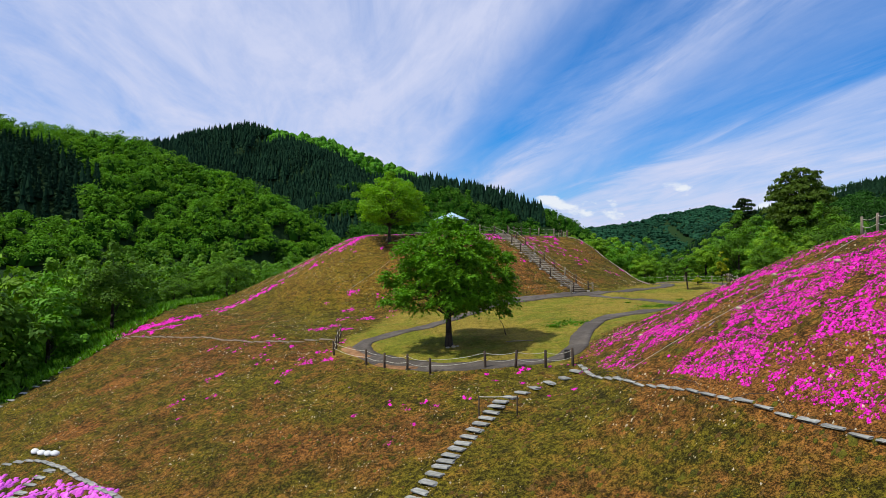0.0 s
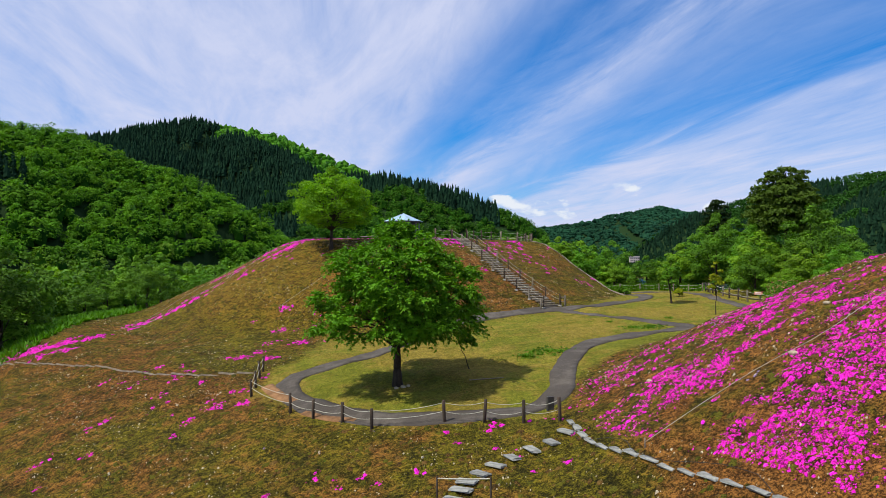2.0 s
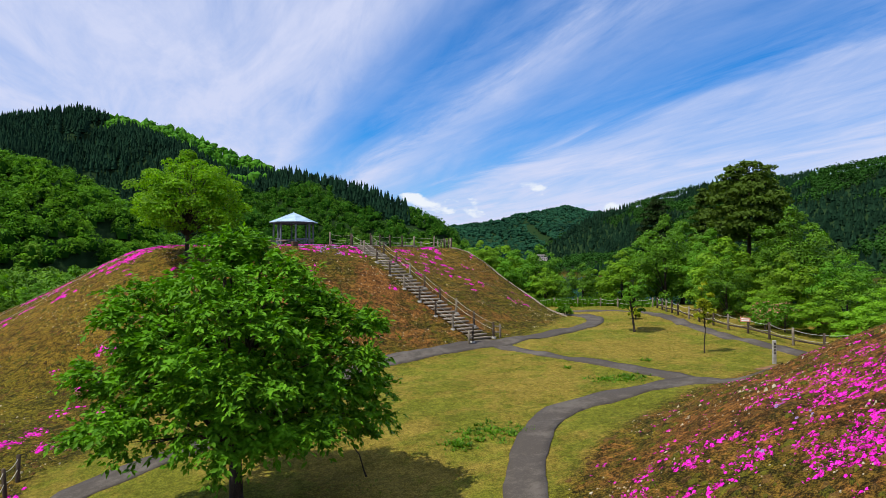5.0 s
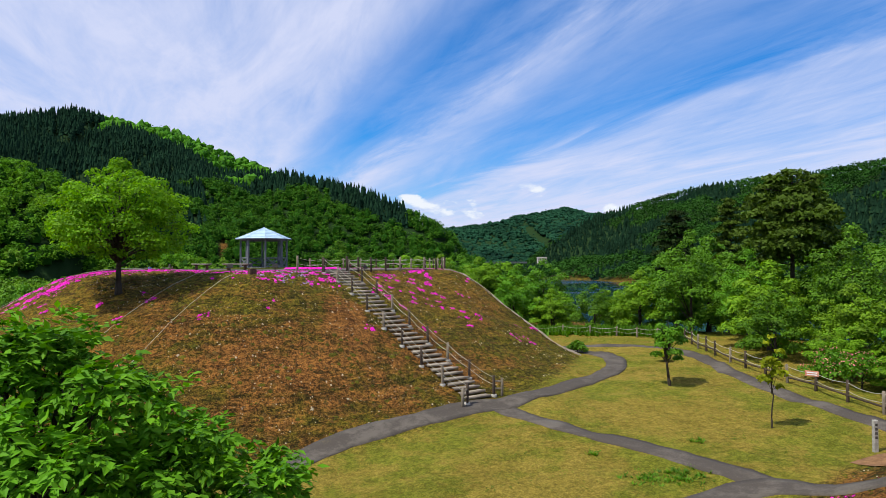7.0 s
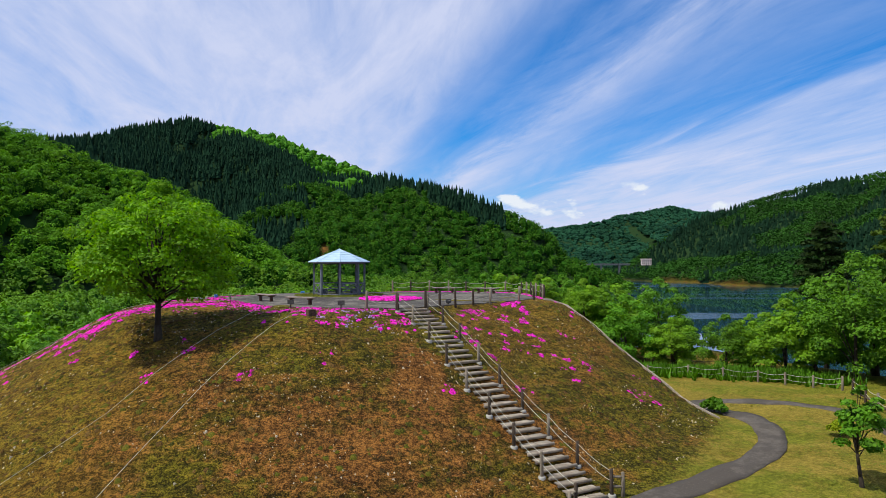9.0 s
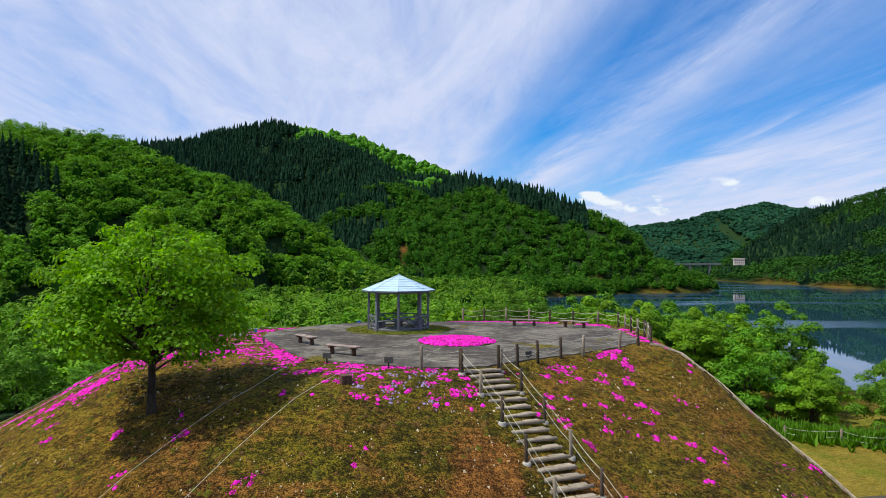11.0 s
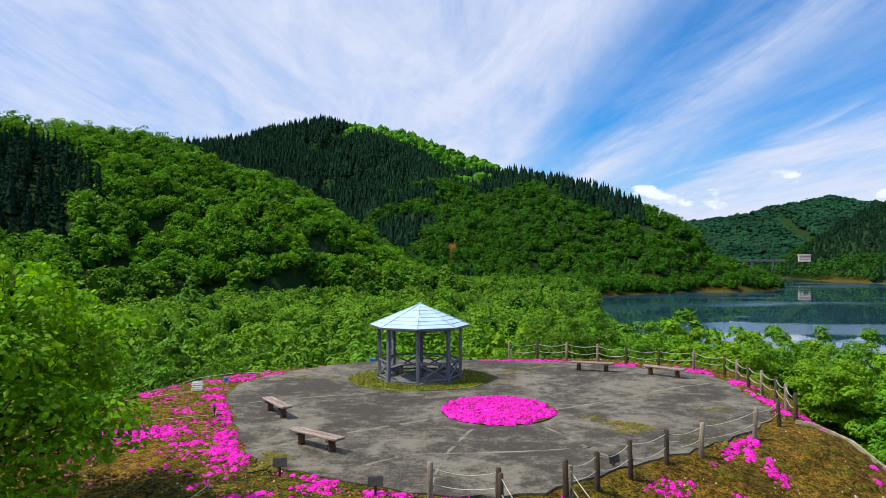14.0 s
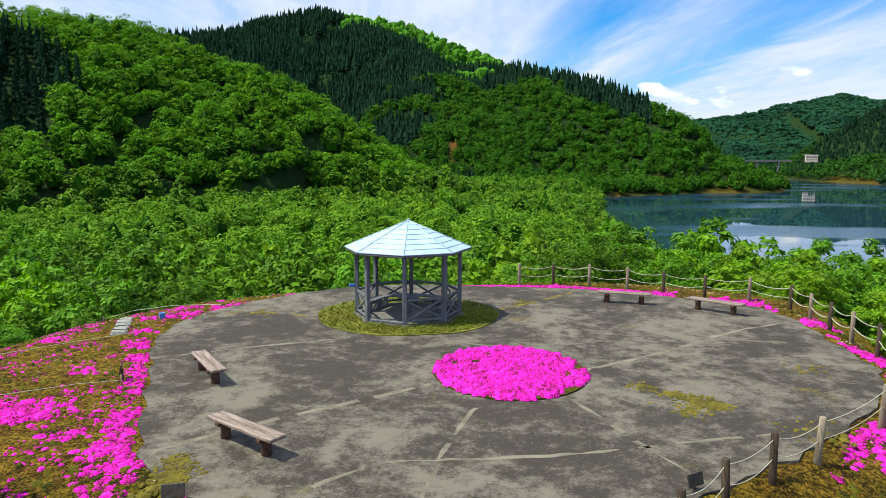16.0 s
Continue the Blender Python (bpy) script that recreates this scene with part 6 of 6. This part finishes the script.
# ---- planting: mats of flowers and low cover ----------------------------------------------------------
def mats(rng, x, y, size, tall, lift=0.0, sides=7, ragged=0.3, spike=0.25):
    """Low cushions on the ground as one mesh: a ragged rim, a bumpy ring and a crown each."""
    n = len(x)
    a = np.arange(sides) * math.tau / sides + rng.uniform(0, math.tau, (n, 1))
    rim = size[:, None] * rng.uniform(1 - ragged, 1 + ragged, (n, sides))
    ring = rim * rng.uniform(0.45, 0.7, (n, sides))
    e = 0.25
    zc = height(x, y)
    gx, gy = (height(x + e, y) - zc) / e, (height(x, y + e) - zc) / e
    def at(r, h):
        dx, dy = r * np.cos(a), r * np.sin(a)
        return np.stack([x[:, None] + dx, y[:, None] + dy, zc[:, None] + gx[:, None] * dx + gy[:, None] * dy + h], -1)
    outer = at(rim, lift - 0.02 + 0 * rim)
    inner = at(ring, lift + tall[:, None] * rng.uniform(0.6, 1.0 + spike, (n, sides)))
    top = np.stack([x, y, zc + lift + tall * rng.uniform(0.8, 1.15, n)], -1)[:, None]
    v = np.concatenate([outer, inner, top], 1)
    m = 2 * sides + 1
    k = np.arange(sides)
    quads = np.stack([k, (k + 1) % sides, sides + (k + 1) % sides, sides + k], 1)
    tris = np.stack([sides + k, sides + (k + 1) % sides, np.full(sides, 2 * sides)], 1)
    off = (np.arange(n) * m)[:, None, None]
    return v.reshape(-1, 3), [(quads[None] + off).reshape(-1, 4), (tris[None] + off).reshape(-1, 3)]


def tufts(rng, x, y, size, tall, blades=5):
    """Small upright sprays of thin leaves, each blade a triangle."""
    n = len(x)
    a = rng.uniform(0, math.tau, (n, blades))
    zc = height(x, y)
    r = size[:, None] * rng.uniform(0.6, 1.2, (n, blades))
    w = size[:, None] * 0.22
    bx, by = x[:, None] + 0.15 * r * np.cos(a), y[:, None] + 0.15 * r * np.sin(a)
    z = np.broadcast_to(zc[:, None] - 0.02, bx.shape)
    p = np.stack([bx - w * np.sin(a), by + w * np.cos(a), z], -1)
    q = np.stack([bx + w * np.sin(a), by - w * np.cos(a), z], -1)
    t = np.stack([x[:, None] + r * np.cos(a), y[:, None] + r * np.sin(a), z + tall[:, None] * rng.uniform(0.6, 1.2, (n, blades))], -1)
    v = np.stack([p, q, t], 2).reshape(-1, 3)
    return v, np.arange(len(v)).reshape(-1, 3)


def clear_of_paths(x, y):
    ok = in_shape(x, y, PLAZA_EDGE) < -0.12
    for line, w in ((PATH_RING, 0.72), (PATH_CROSS, 0.6), (PATH_EAST, 0.62)):
        d, _ = to_line(x, y, [(a, b, 0) for a, b in line])
        ok &= d > w
    d, _ = to_line(x, y, [tuple(STAIR_TOP), tuple(STAIR_LOW)])
    return ok & (d > 0.85)


def patches(rng, spots):
    """Scatter places in clusters: (x, y, spread, number)."""
    xs, ys = [], []
    for x, y, s, n in spots:
        xs.append(rng.normal(x, s, n))
        ys.append(rng.normal(y, s, n))
    return np.concatenate(xs), np.concatenate(ys)


def ridged(x, y, a, b, seed):
    return 0.6 * waves(x, y, a, seed) + 0.5 * waves(x, y, b, seed + 1)


def florets(name, rng, x, y, spread):
    """Single heads strewn about the mats."""
    x, y = x + rng.normal(0, spread, len(x)), y + rng.normal(0, spread, len(x))
    ok = clear_of_paths(x, y)
    x, y = x[ok], y[ok]
    p = np.stack([x, y, height(x, y) + rng.uniform(0.015, 0.05, len(x))], 1)
    stuff(name, sprays(p, np.tile(np.array([0.0, 0.0, 1.0]), (len(p), 1)), 0.045, rng, 0.5), FLOWER, "loose magenta flower heads at the edges of the mats", "flowers")


def flowers():
    rng = np.random.RandomState(77)
    X, Y, S = [], [], []

    def add(x, y, size):
        X.append(x), Y.append(y), S.append(size * rng.uniform(0.6, 1.35, len(x)))

    # the flower hill
    x, y = rng.uniform(-2.5, 21, 96000), rng.uniform(-84, -45, 96000)
    h, z = hill_height(x, y), height(x, y)
    on = (z - h < 0.3) & (x > -0.75 + 0.2 * (-60 - y))
    band = smooth(-51, -59, y) * smooth(-8.9, -7.4, h) * (1 - 0.55 * smooth(-4.2, -2.6, h) * smooth(-68, -62, y))
    clump = smooth(-0.10, 0.50, ridged(x, y, 6.0, 2.2, 81) + 0.34 * waves(x, y, 0.9, 83) + 0.34 * smooth(-62, -67, y))
    ends = smooth(20, 14.5, x + 1.6 * waves(x, y, 4, 87)) * smooth(-83.5, -78, y + 1.6 * waves(x, y, 4, 88))
    dense = 0.95 * band * clump * ends + 0.10 * ends * smooth(0.2, 0.6, ridged(x, y, 1.8, 0.8, 85))
    keep = on & (rng.uniform(0, 1, len(x)) < dense)
    add(x[keep], y[keep], 0.058)
    hx, hy, hs = X.pop(), Y.pop(), S.pop()
    ok = clear_of_paths(hx, hy)
    hx, hy, hs = hx[ok], hy[ok], hs[ok]
    stuff("flower_hill", mats(rng, hx, hy, hs, hs * 0.42, sides=4, ragged=0.55, spike=0.3), FLOWER, "magenta moss phlox spread over the hillside", "flowers", True)
    florets("flower_hill_edges", rng, np.repeat(hx, 2), np.repeat(hy, 2), 0.10)
    # round the plaza: scattered clumps below the front edge, thick mats on the left shoulder, a rim at the back
    n = 7000
    a = rng.uniform(0, math.tau, n)
    edge_pts = np.array(curve_through(PLAZA_EDGE, 0.2, True))
    k = rng.randint(0, len(edge_pts), n)
    out = edge_pts[k] - np.array([3.2, -5.0])
    out /= np.linalg.norm(out, axis=1, keepdims=True)
    ex, ey = edge_pts[k].T
    left = smooth(-2, -6, ex) * smooth(6, 0, ey)
    back = smooth(2.5, 5, ey)
    right = smooth(11, 13.5, ex)
    reach = 0.2 + rng.exponential(1.0, n) * (0.85 + 1.4 * left - 0.7 * back - 0.4 * right)
    x, y = ex + out[:, 0] * reach, ey + out[:, 1] * reach
    dense = ridged(x, y, 4.2, 1.5, 91) - 0.34 * left + 0.75 * back * (reach < 0.8) + 0.15 * right - 0.25 + 0.35 * smooth(0.9, 0.3, reach) * (1 - 0.8 * left)
    keep = rng.uniform(0, 0.75, n) < dense
    add(x[keep], y[keep], 0.115)
    # left shoulder carpet and the long strip that runs down from it
    x, y = patches(rng, [(-8.3, -10.1, 0.45, 156), (-9.4, -10.0, 0.5, 132), (-10.6, -10.6, 0.5, 156), (-11.1, -11.6, 0.45, 132), (-11.6, -12.6, 0.4, 96), (-8.2, -4.3, 0.30, 66), (-7.5, -5.7, 0.25, 42), (-6.8, -7.2, 0.28, 54), (-6.5, -8.3, 0.25, 42), (-5.9, -10.2, 0.28, 54),
                         (-5.6, -10.9, 0.24, 36), (-4.5, -12.1, 0.34, 102), (-5.3, -11.9, 0.28, 54), (-4.9, -12.8, 0.24, 36), (-8.5, -0.2, 0.30, 72), (-7.4, 1.0, 0.24, 48), (-8.9, -2.6, 0.22, 36), (-6.5, -11.3, 0.2, 18), (-11.6, -3.3, 0.3, 30), (-8.5, -7.0, 0.2, 24), (-8.9, 1.2, 0.3, 36), (-1.8, -15.0, 0.4, 72), (-2.2, -16.6, 0.35, 36)])
    add(x, y, 0.10)
    # loose mats between them
    x, y = rng.uniform(-15, -4, 9000), rng.uniform(-14.5, 2.5, 9000)
    keep = (ridged(x, y, 3.4, 1.1, 193) + 0.3 * waves(x, y, 0.6, 195) > 0.20) & (rng.rand(9000) < 0.34) & (mound_height(x, y) > -0.9)
    add(x[keep], y[keep], 0.062)
    for line, wide, n, lo in (([(-10.8, -13.2), (-13.2, -14.6), (-15.4, -15.6), (-17.3, -16.6)], 0.42, 700, 0.46), ([(-13.4, -12.9), (-16.6, -12.7), (-18.4, -12.9)], 0.3, 260, 0.5), ([(-20.7, -15.2), (-23.2, -15.2), (-25.4, -14.8), (-26.8, -17.0)], 0.62, 1100, 0.36), ([(-28.6, -20.6), (-31.2, -21.2), (-34.6, -19.9), (-38.2, -16.9)], 0.55, 1500, 0.16), ([(-29.8, -24.0), (-31.6, -24.4)], 0.5, 160, 0.4), ([(-12.0, -11.2), (-16.5, -10.8), (-20.5, -11.0)], 0.4, 200, 0.4)):
        pts = np.array(curve_through(line, 0.15))
        k = rng.randint(0, len(pts), n)
        x, y = pts[k, 0] + rng.normal(0, wide, n), pts[k, 1] + rng.normal(0, wide, n)
        keep = ridged(x, y, 3.0, 1.2, 95) > lo - 0.3
        add(x[keep], y[keep], 0.12)
    # clumps down the mound's face, round the stair and on the lake side
    spots = [(rng.uniform(-14, 15), rng.uniform(-24, -16), rng.uniform(0.10, 0.25), rng.randint(3, 8)) for _ in range(16)]
    spots += [(rng.uniform(5.5, 13), rng.uniform(-20, -13), rng.uniform(0.06, 0.16), rng.randint(3, 8)) for _ in range(26)]
    spots += [(rng.uniform(-16, -8), rng.uniform(-36, -27), rng.uniform(0.12, 0.3), rng.randint(3, 7)) for _ in range(12)]
    spots += [(rng.uniform(-4, 3.0), rng.uniform(-19.8, -15.6), rng.uniform(0.08, 0.22), rng.randint(4, 12)) for _ in range(26)]
    spots += [(-13.3, -30.8, 0.25, 26), (-13.0, -27.8, 0.2, 18), (-11.7, -35.2, 0.3, 30), (-14.3, -36.6, 0.3, 24), (-15.4, -37.7, 0.3, 24), (-13.4, -38.8, 0.25, 22), (-18.9, -38.9, 0.4, 16), (-15.7, -46.0, 0.3, 24), (-17.0, -46.9, 0.25, 14), (10.4, -14.3, 0.14, 22), (9.2, -14.7, 0.10, 12), (8.0, -14.9, 0.10, 12), (10.9, -12.7, 0.2, 30), (7.2, -14.2, 0.25, 30), (9.4, -15.7, 0.14, 14), (10.3, -16.2, 0.10, 10), (4.1, -15.6, 0.22, 40), (6.2, -17.4, 0.1, 8), (6.9, -17.1, 0.1, 8), (-13.2, -14.9, 0.5, 60)]
    spots += [(rng.uniform(-24, -13), rng.uniform(-50, -36), rng.uniform(0.1, 0.3), rng.randint(2, 8)) for _ in range(30)]
    spots += [(rng.uniform(-13, 0), rng.uniform(-61, -55.8), rng.uniform(0.06, 0.2), rng.randint(1, 5)) for _ in range(24)]
    spots += [(rng.uniform(14, 19), rng.uniform(-22, -11), rng.uniform(0.1, 0.25), rng.randint(3, 7)) for _ in range(9)]
    x, y = patches(rng, spots)
    add(x, y, 0.095)
    x, y, s = np.concatenate(X), np.concatenate(Y), np.concatenate(S)
    ok = clear_of_paths(x, y)
    x, y, s = x[ok], y[ok], s[ok]
    stuff("flower_carpet", mats(rng, x, y, s, s * 0.36, sides=6, ragged=0.4, spike=0.15), FLOWER, "bright magenta moss phlox in dense low mats", "flowers", True)
    florets("flower_carpet_edges", rng, np.repeat(x, 3), np.repeat(y, 3), 0.12)
    # the round bed on the plaza
    n = 1900
    r, a = 2.02 * np.sqrt(rng.uniform(0, 1, n)), rng.uniform(0, math.tau, n)
    bx, by = 3.25 + r * np.cos(a) * 1.02, -6.85 + r * np.sin(a) * 1.1
    thin = (ridged(bx, by, 2.2, 0.9, 97) > 0.85) | ((bx > 4.5) & (ridged(bx, by, 0.9, 0.5, 98) > 0.1))
    v, f = mats(rng, bx[~thin], by[~thin], rng.uniform(0.08, 0.15, (~thin).sum()), rng.uniform(0.05, 0.11, (~thin).sum()))
    v[:, 2] += 0.06
    stuff("round_flower_bed", (v, f), FLOWER, "round bed of magenta moss phlox on the plaza", "flowers", True)
    # lilac and white clumps
    spots = [(rng.uniform(-2.4, 1.6), rng.uniform(-20.0, -16.6), rng.uniform(0.15, 0.3), rng.randint(8, 18)) for _ in range(13)]
    spots += [(rng.uniform(0.5, 9), rng.uniform(-70, -53), rng.uniform(0.12, 0.25), rng.randint(3, 6)) for _ in range(8)]
    spots += [(rng.uniform(-16, -8), rng.uniform(-58, -50), rng.uniform(0.1, 0.2), rng.randint(1, 3)) for _ in range(7)]
    x, y = patches(rng, spots)
    ok = clear_of_paths(x, y)
    s = rng.uniform(0.03, 0.065, ok.sum())
    stuff("lilac_phlox", mats(rng, x[ok], y[ok], s, s * 0.45, 0.01), LILAC, "pale lilac moss phlox in small clumps", "flowers", True)
    # the lower bed by the water
    x, y = rng.uniform(-36, -24, 1500), rng.uniform(-60, -49, 1500)
    keep = (x * 0.62 + y * 0.78 < -59.0) & (np.abs((x + 29.9) * 0.9 - (y + 53.3) * 0.45) > 0.55) & (ridged(x, y, 2.2, 0.9, 99) > -0.35)
    s = rng.uniform(0.12, 0.22, keep.sum())
    stuff("lower_flower_bed", mats(rng, x[keep], y[keep], s, s * 0.45), VIOLET, "violet-pink moss phlox in the lower bed", "flowers")


VIOLET = foliage("violet_flowers", (0.55, 0.05, 0.50), (0.70, 0.16, 0.62), (0.42, 0.06, 0.45), 0.6, 0.1, 0.7)


LAWN_WEEDS = [(1.9, -45.4, 0.5, 120), (0.8, -46.1, 0.35, 70), (3.0, -45.9, 0.35, 70), (10.9, -41.6, 0.4, 90), (9.7, -41.3, 0.3, 50), (9.3, -38.5, 0.12, 16), (13.5, -39.1, 0.12, 14)]


def low_cover():
    """Moss, dry stalks and pebbles that break up the slopes."""
    rng = np.random.RandomState(88)
    x, y = rng.uniform(-42, 26, 120000), rng.uniform(-80, 10, 120000)
    z = height(x, y)
    lawn, earth, wood = zones(x, y)
    near = clear_of_paths(x, y) & (wood < 0.3)
    tuft_ok = near & (lawn < 0.5) & (ridged(x, y, 5.0, 1.7, 101) + 0.3 - 0.35 * earth > rng.uniform(-0.5, 0.8, len(x)))
    pick = np.nonzero(tuft_ok)[0][:19000]
    s = rng.uniform(0.05, 0.13, len(pick))
    half = rng.rand(len(pick)) < 0.5
    p = pick[half]
    stuff("green_groundcover", mats(rng, x[p], y[p], s[half] * 1.3, s[half] * 0.46, sides=4, ragged=0.45, spike=0.3), MAT_GREEN, "low mossy green groundcover on the slopes", "groundcover", True)
    p = pick[~half]
    stuff("dry_groundcover", mats(rng, x[p], y[p], s[~half] * 1.2, s[~half] * 0.42, sides=4, ragged=0.45, spike=0.3), MAT_BROWN, "dry brown groundcover on the slopes", "groundcover", True)
    x, y = rng.uniform(-42, 22, 62000), rng.uniform(-80, 8, 62000)
    lawn, earth, wood = zones(x, y)
    ok = clear_of_paths(x, y) & (wood < 0.2) & (lawn < 0.3) & (ridged(x, y, 6.0, 1.9, 111) + 0.4 * earth > 0.15)
    p = np.nonzero(ok)[0][:13500]
    s = rng.uniform(0.014, 0.042, len(p)) * np.where(rng.rand(len(p)) < 0.08, 1.9, 1.0)
    stuff("pale_pebbles", mats(rng, x[p], y[p], s, s * 0.7, sides=3), PEBBLE, "small pale pebbles and dead flower heads on the slopes", "pebbles")
    # dry stalks and moss tips
    x, y = rng.uniform(-42, 24, 70000), rng.uniform(-84, 8, 70000)
    lawn, earth, wood = zones(x, y)
    p = np.nonzero(clear_of_paths(x, y) & (wood < 0.3) & (lawn < 0.4) & (rng.rand(70000) > 0.5 * earth))[0][:30000]
    half = rng.rand(len(p)) < 0.5
    for q, mat, name, label in ((p[half], STALK, "dry_stalks", "dry straw-coloured stalks among the moss"), (p[~half], MOSS_TIP, "moss_tips", "short olive-green moss and weeds on the slopes")):
        stuff(name, tufts(rng, x[q], y[q], rng.uniform(0.05, 0.13, len(q)), rng.uniform(0.02, 0.08, len(q)), 3), mat, label, "groundcover")
    # lawn grass
    x, y = rng.uniform(-13, 30, 30000), rng.uniform(-57, -6, 30000)
    lawn, earth, wood = zones(x, y)
    ok = clear_of_paths(x, y) & (lawn > 0.6) & (wood < 0.4)
    p = np.nonzero(ok)[0][:14000]
    stuff("lawn_grass", tufts(rng, x[p], y[p], rng.uniform(0.05, 0.10, len(p)), rng.uniform(0.03, 0.07, len(p))), GRASS, "short yellowing lawn grass", "grass")
    # tall weeds along the far fence and the wood's edge
    x, y = patches(rng, [(rng.uniform(20, 31), 0, 0.8, 30) for _ in range(60)])
    y = -5.2 - 0.95 * (x - 22) + rng.normal(1.6, 1.1, len(x))
    stuff("weeds", tufts(rng, x, y, rng.uniform(0.3, 0.5, len(x)), rng.uniform(0.35, 0.8, len(x)), 8), LEAF_FRESH, "rank bright green weeds along the fence", "weeds")
    x = rng.uniform(-48, -30, 3500)
    y = rng.uniform(-42, 6, 3500)
    edge = (x - 0.25 * (y + 30) < -37.2) & (x - 0.44 * (y + 34.4) < -41.0) & (height(x, y) > WATER + 0.5)
    stuff("weeds", tufts(rng, x[edge], y[edge], rng.uniform(0.35, 0.6, edge.sum()), rng.uniform(0.3, 0.7, edge.sum()), 8), LEAF_FRESH, "rank bright green weeds at the wood's edge", "weeds")
    # green weeds in the lawn
    x, y = patches(rng, LAWN_WEEDS)
    stuff("lawn_weeds", tufts(rng, x, y, rng.uniform(0.10, 0.2, len(x)), rng.uniform(0.05, 0.16, len(x)), 6), LEAF_FRESH, "leafy bright green weeds in the lawn", "weeds")
    # the grass ring round the pavilion
    n = 2600
    r, a = 3.35 * np.sqrt(rng.uniform(0.30, 1, n)), rng.uniform(0, math.tau, n)
    v, f = tufts(rng, r * np.cos(a), r * np.sin(a) * 0.92, rng.uniform(0.05, 0.1, n), rng.uniform(0.04, 0.09, n))
    v[:, 2] += 0.09
    stuff("pavilion_grass", (v, f), GRASS, "mossy yellow-green grass ring round the pavilion", "grass")


TURF = plain("turf", (0.085, 0.105, 0.010), (0.20, 0.20, 0.026), 1.6, 0.95, fine=16)
STALK = foliage("straw", (0.10, 0.055, 0.012), (0.24, 0.15, 0.040), (0.14, 0.075, 0.016), 0.3, 0.1, 0.9)
MOSS_TIP = foliage("moss_weeds", (0.022, 0.032, 0.004), (0.070, 0.082, 0.008), (0.045, 0.075, 0.006), 0.3, 0.15, 0.9)
SPOT_MOSS = foliage("paving_moss", (0.10, 0.085, 0.010), (0.17, 0.145, 0.016), (0.075, 0.085, 0.010), 1.2, 0.1, 0.9)
GRASS = foliage("short_grass", (0.11, 0.12, 0.011), (0.21, 0.20, 0.024), (0.10, 0.14, 0.012), 0.3, 0.2, 0.8)
flowers()
slab_of("grass_ring", [(3.4 * math.cos(a) * (1 + 0.02 * math.sin(5 * a)), 3.12 * math.sin(a) * (1 + 0.02 * math.cos(7 * a))) for a in np.linspace(0, math.tau, 48, endpoint=False)], 0.05, 0.2, TURF, "mossy grass island under the pavilion", "lawn")
slab_of("bed_soil", [(3.25 + 2.12 * math.cos(a), -6.85 + 2.28 * math.sin(a)) for a in np.linspace(0, math.tau, 40, endpoint=False)], 0.06, 0.2, MAT_GREEN, "dark planted soil of the round bed", "soil")
low_cover()


def paving_moss():
    """Moss that has crept over the asphalt in thin cushions."""
    rng = np.random.RandomState(313)
    x, y = patches(rng, [(7.2, -8.6, 0.16, 110), (7.7, -9.0, 0.20, 170), (8.0, -9.4, 0.16, 110), (7.2, -9.7, 0.22, 90), (6.6, -8.0, 0.18, 50), (-3.7, -12.6, 0.2, 90), (-3.5, -13.1, 0.2, 120), (-3.6, -13.6, 0.22, 110), (4.6, 2.2, 0.25, 60), (-5.6, 0.2, 0.3, 50), (9.6, -11.0, 0.4, 60), (11.6, -6.4, 0.3, 50)])
    s = rng.uniform(0.03, 0.09, len(x))
    v, f = mats(rng, x, y, s, s * 0.18, sides=5, ragged=0.5)
    v[:, 2] += 0.022 - np.repeat(height(x, y), 11)
    stuff("paving_moss", (v, f), SPOT_MOSS, "thin yellow-green moss on the worn asphalt", "moss")


paving_moss()
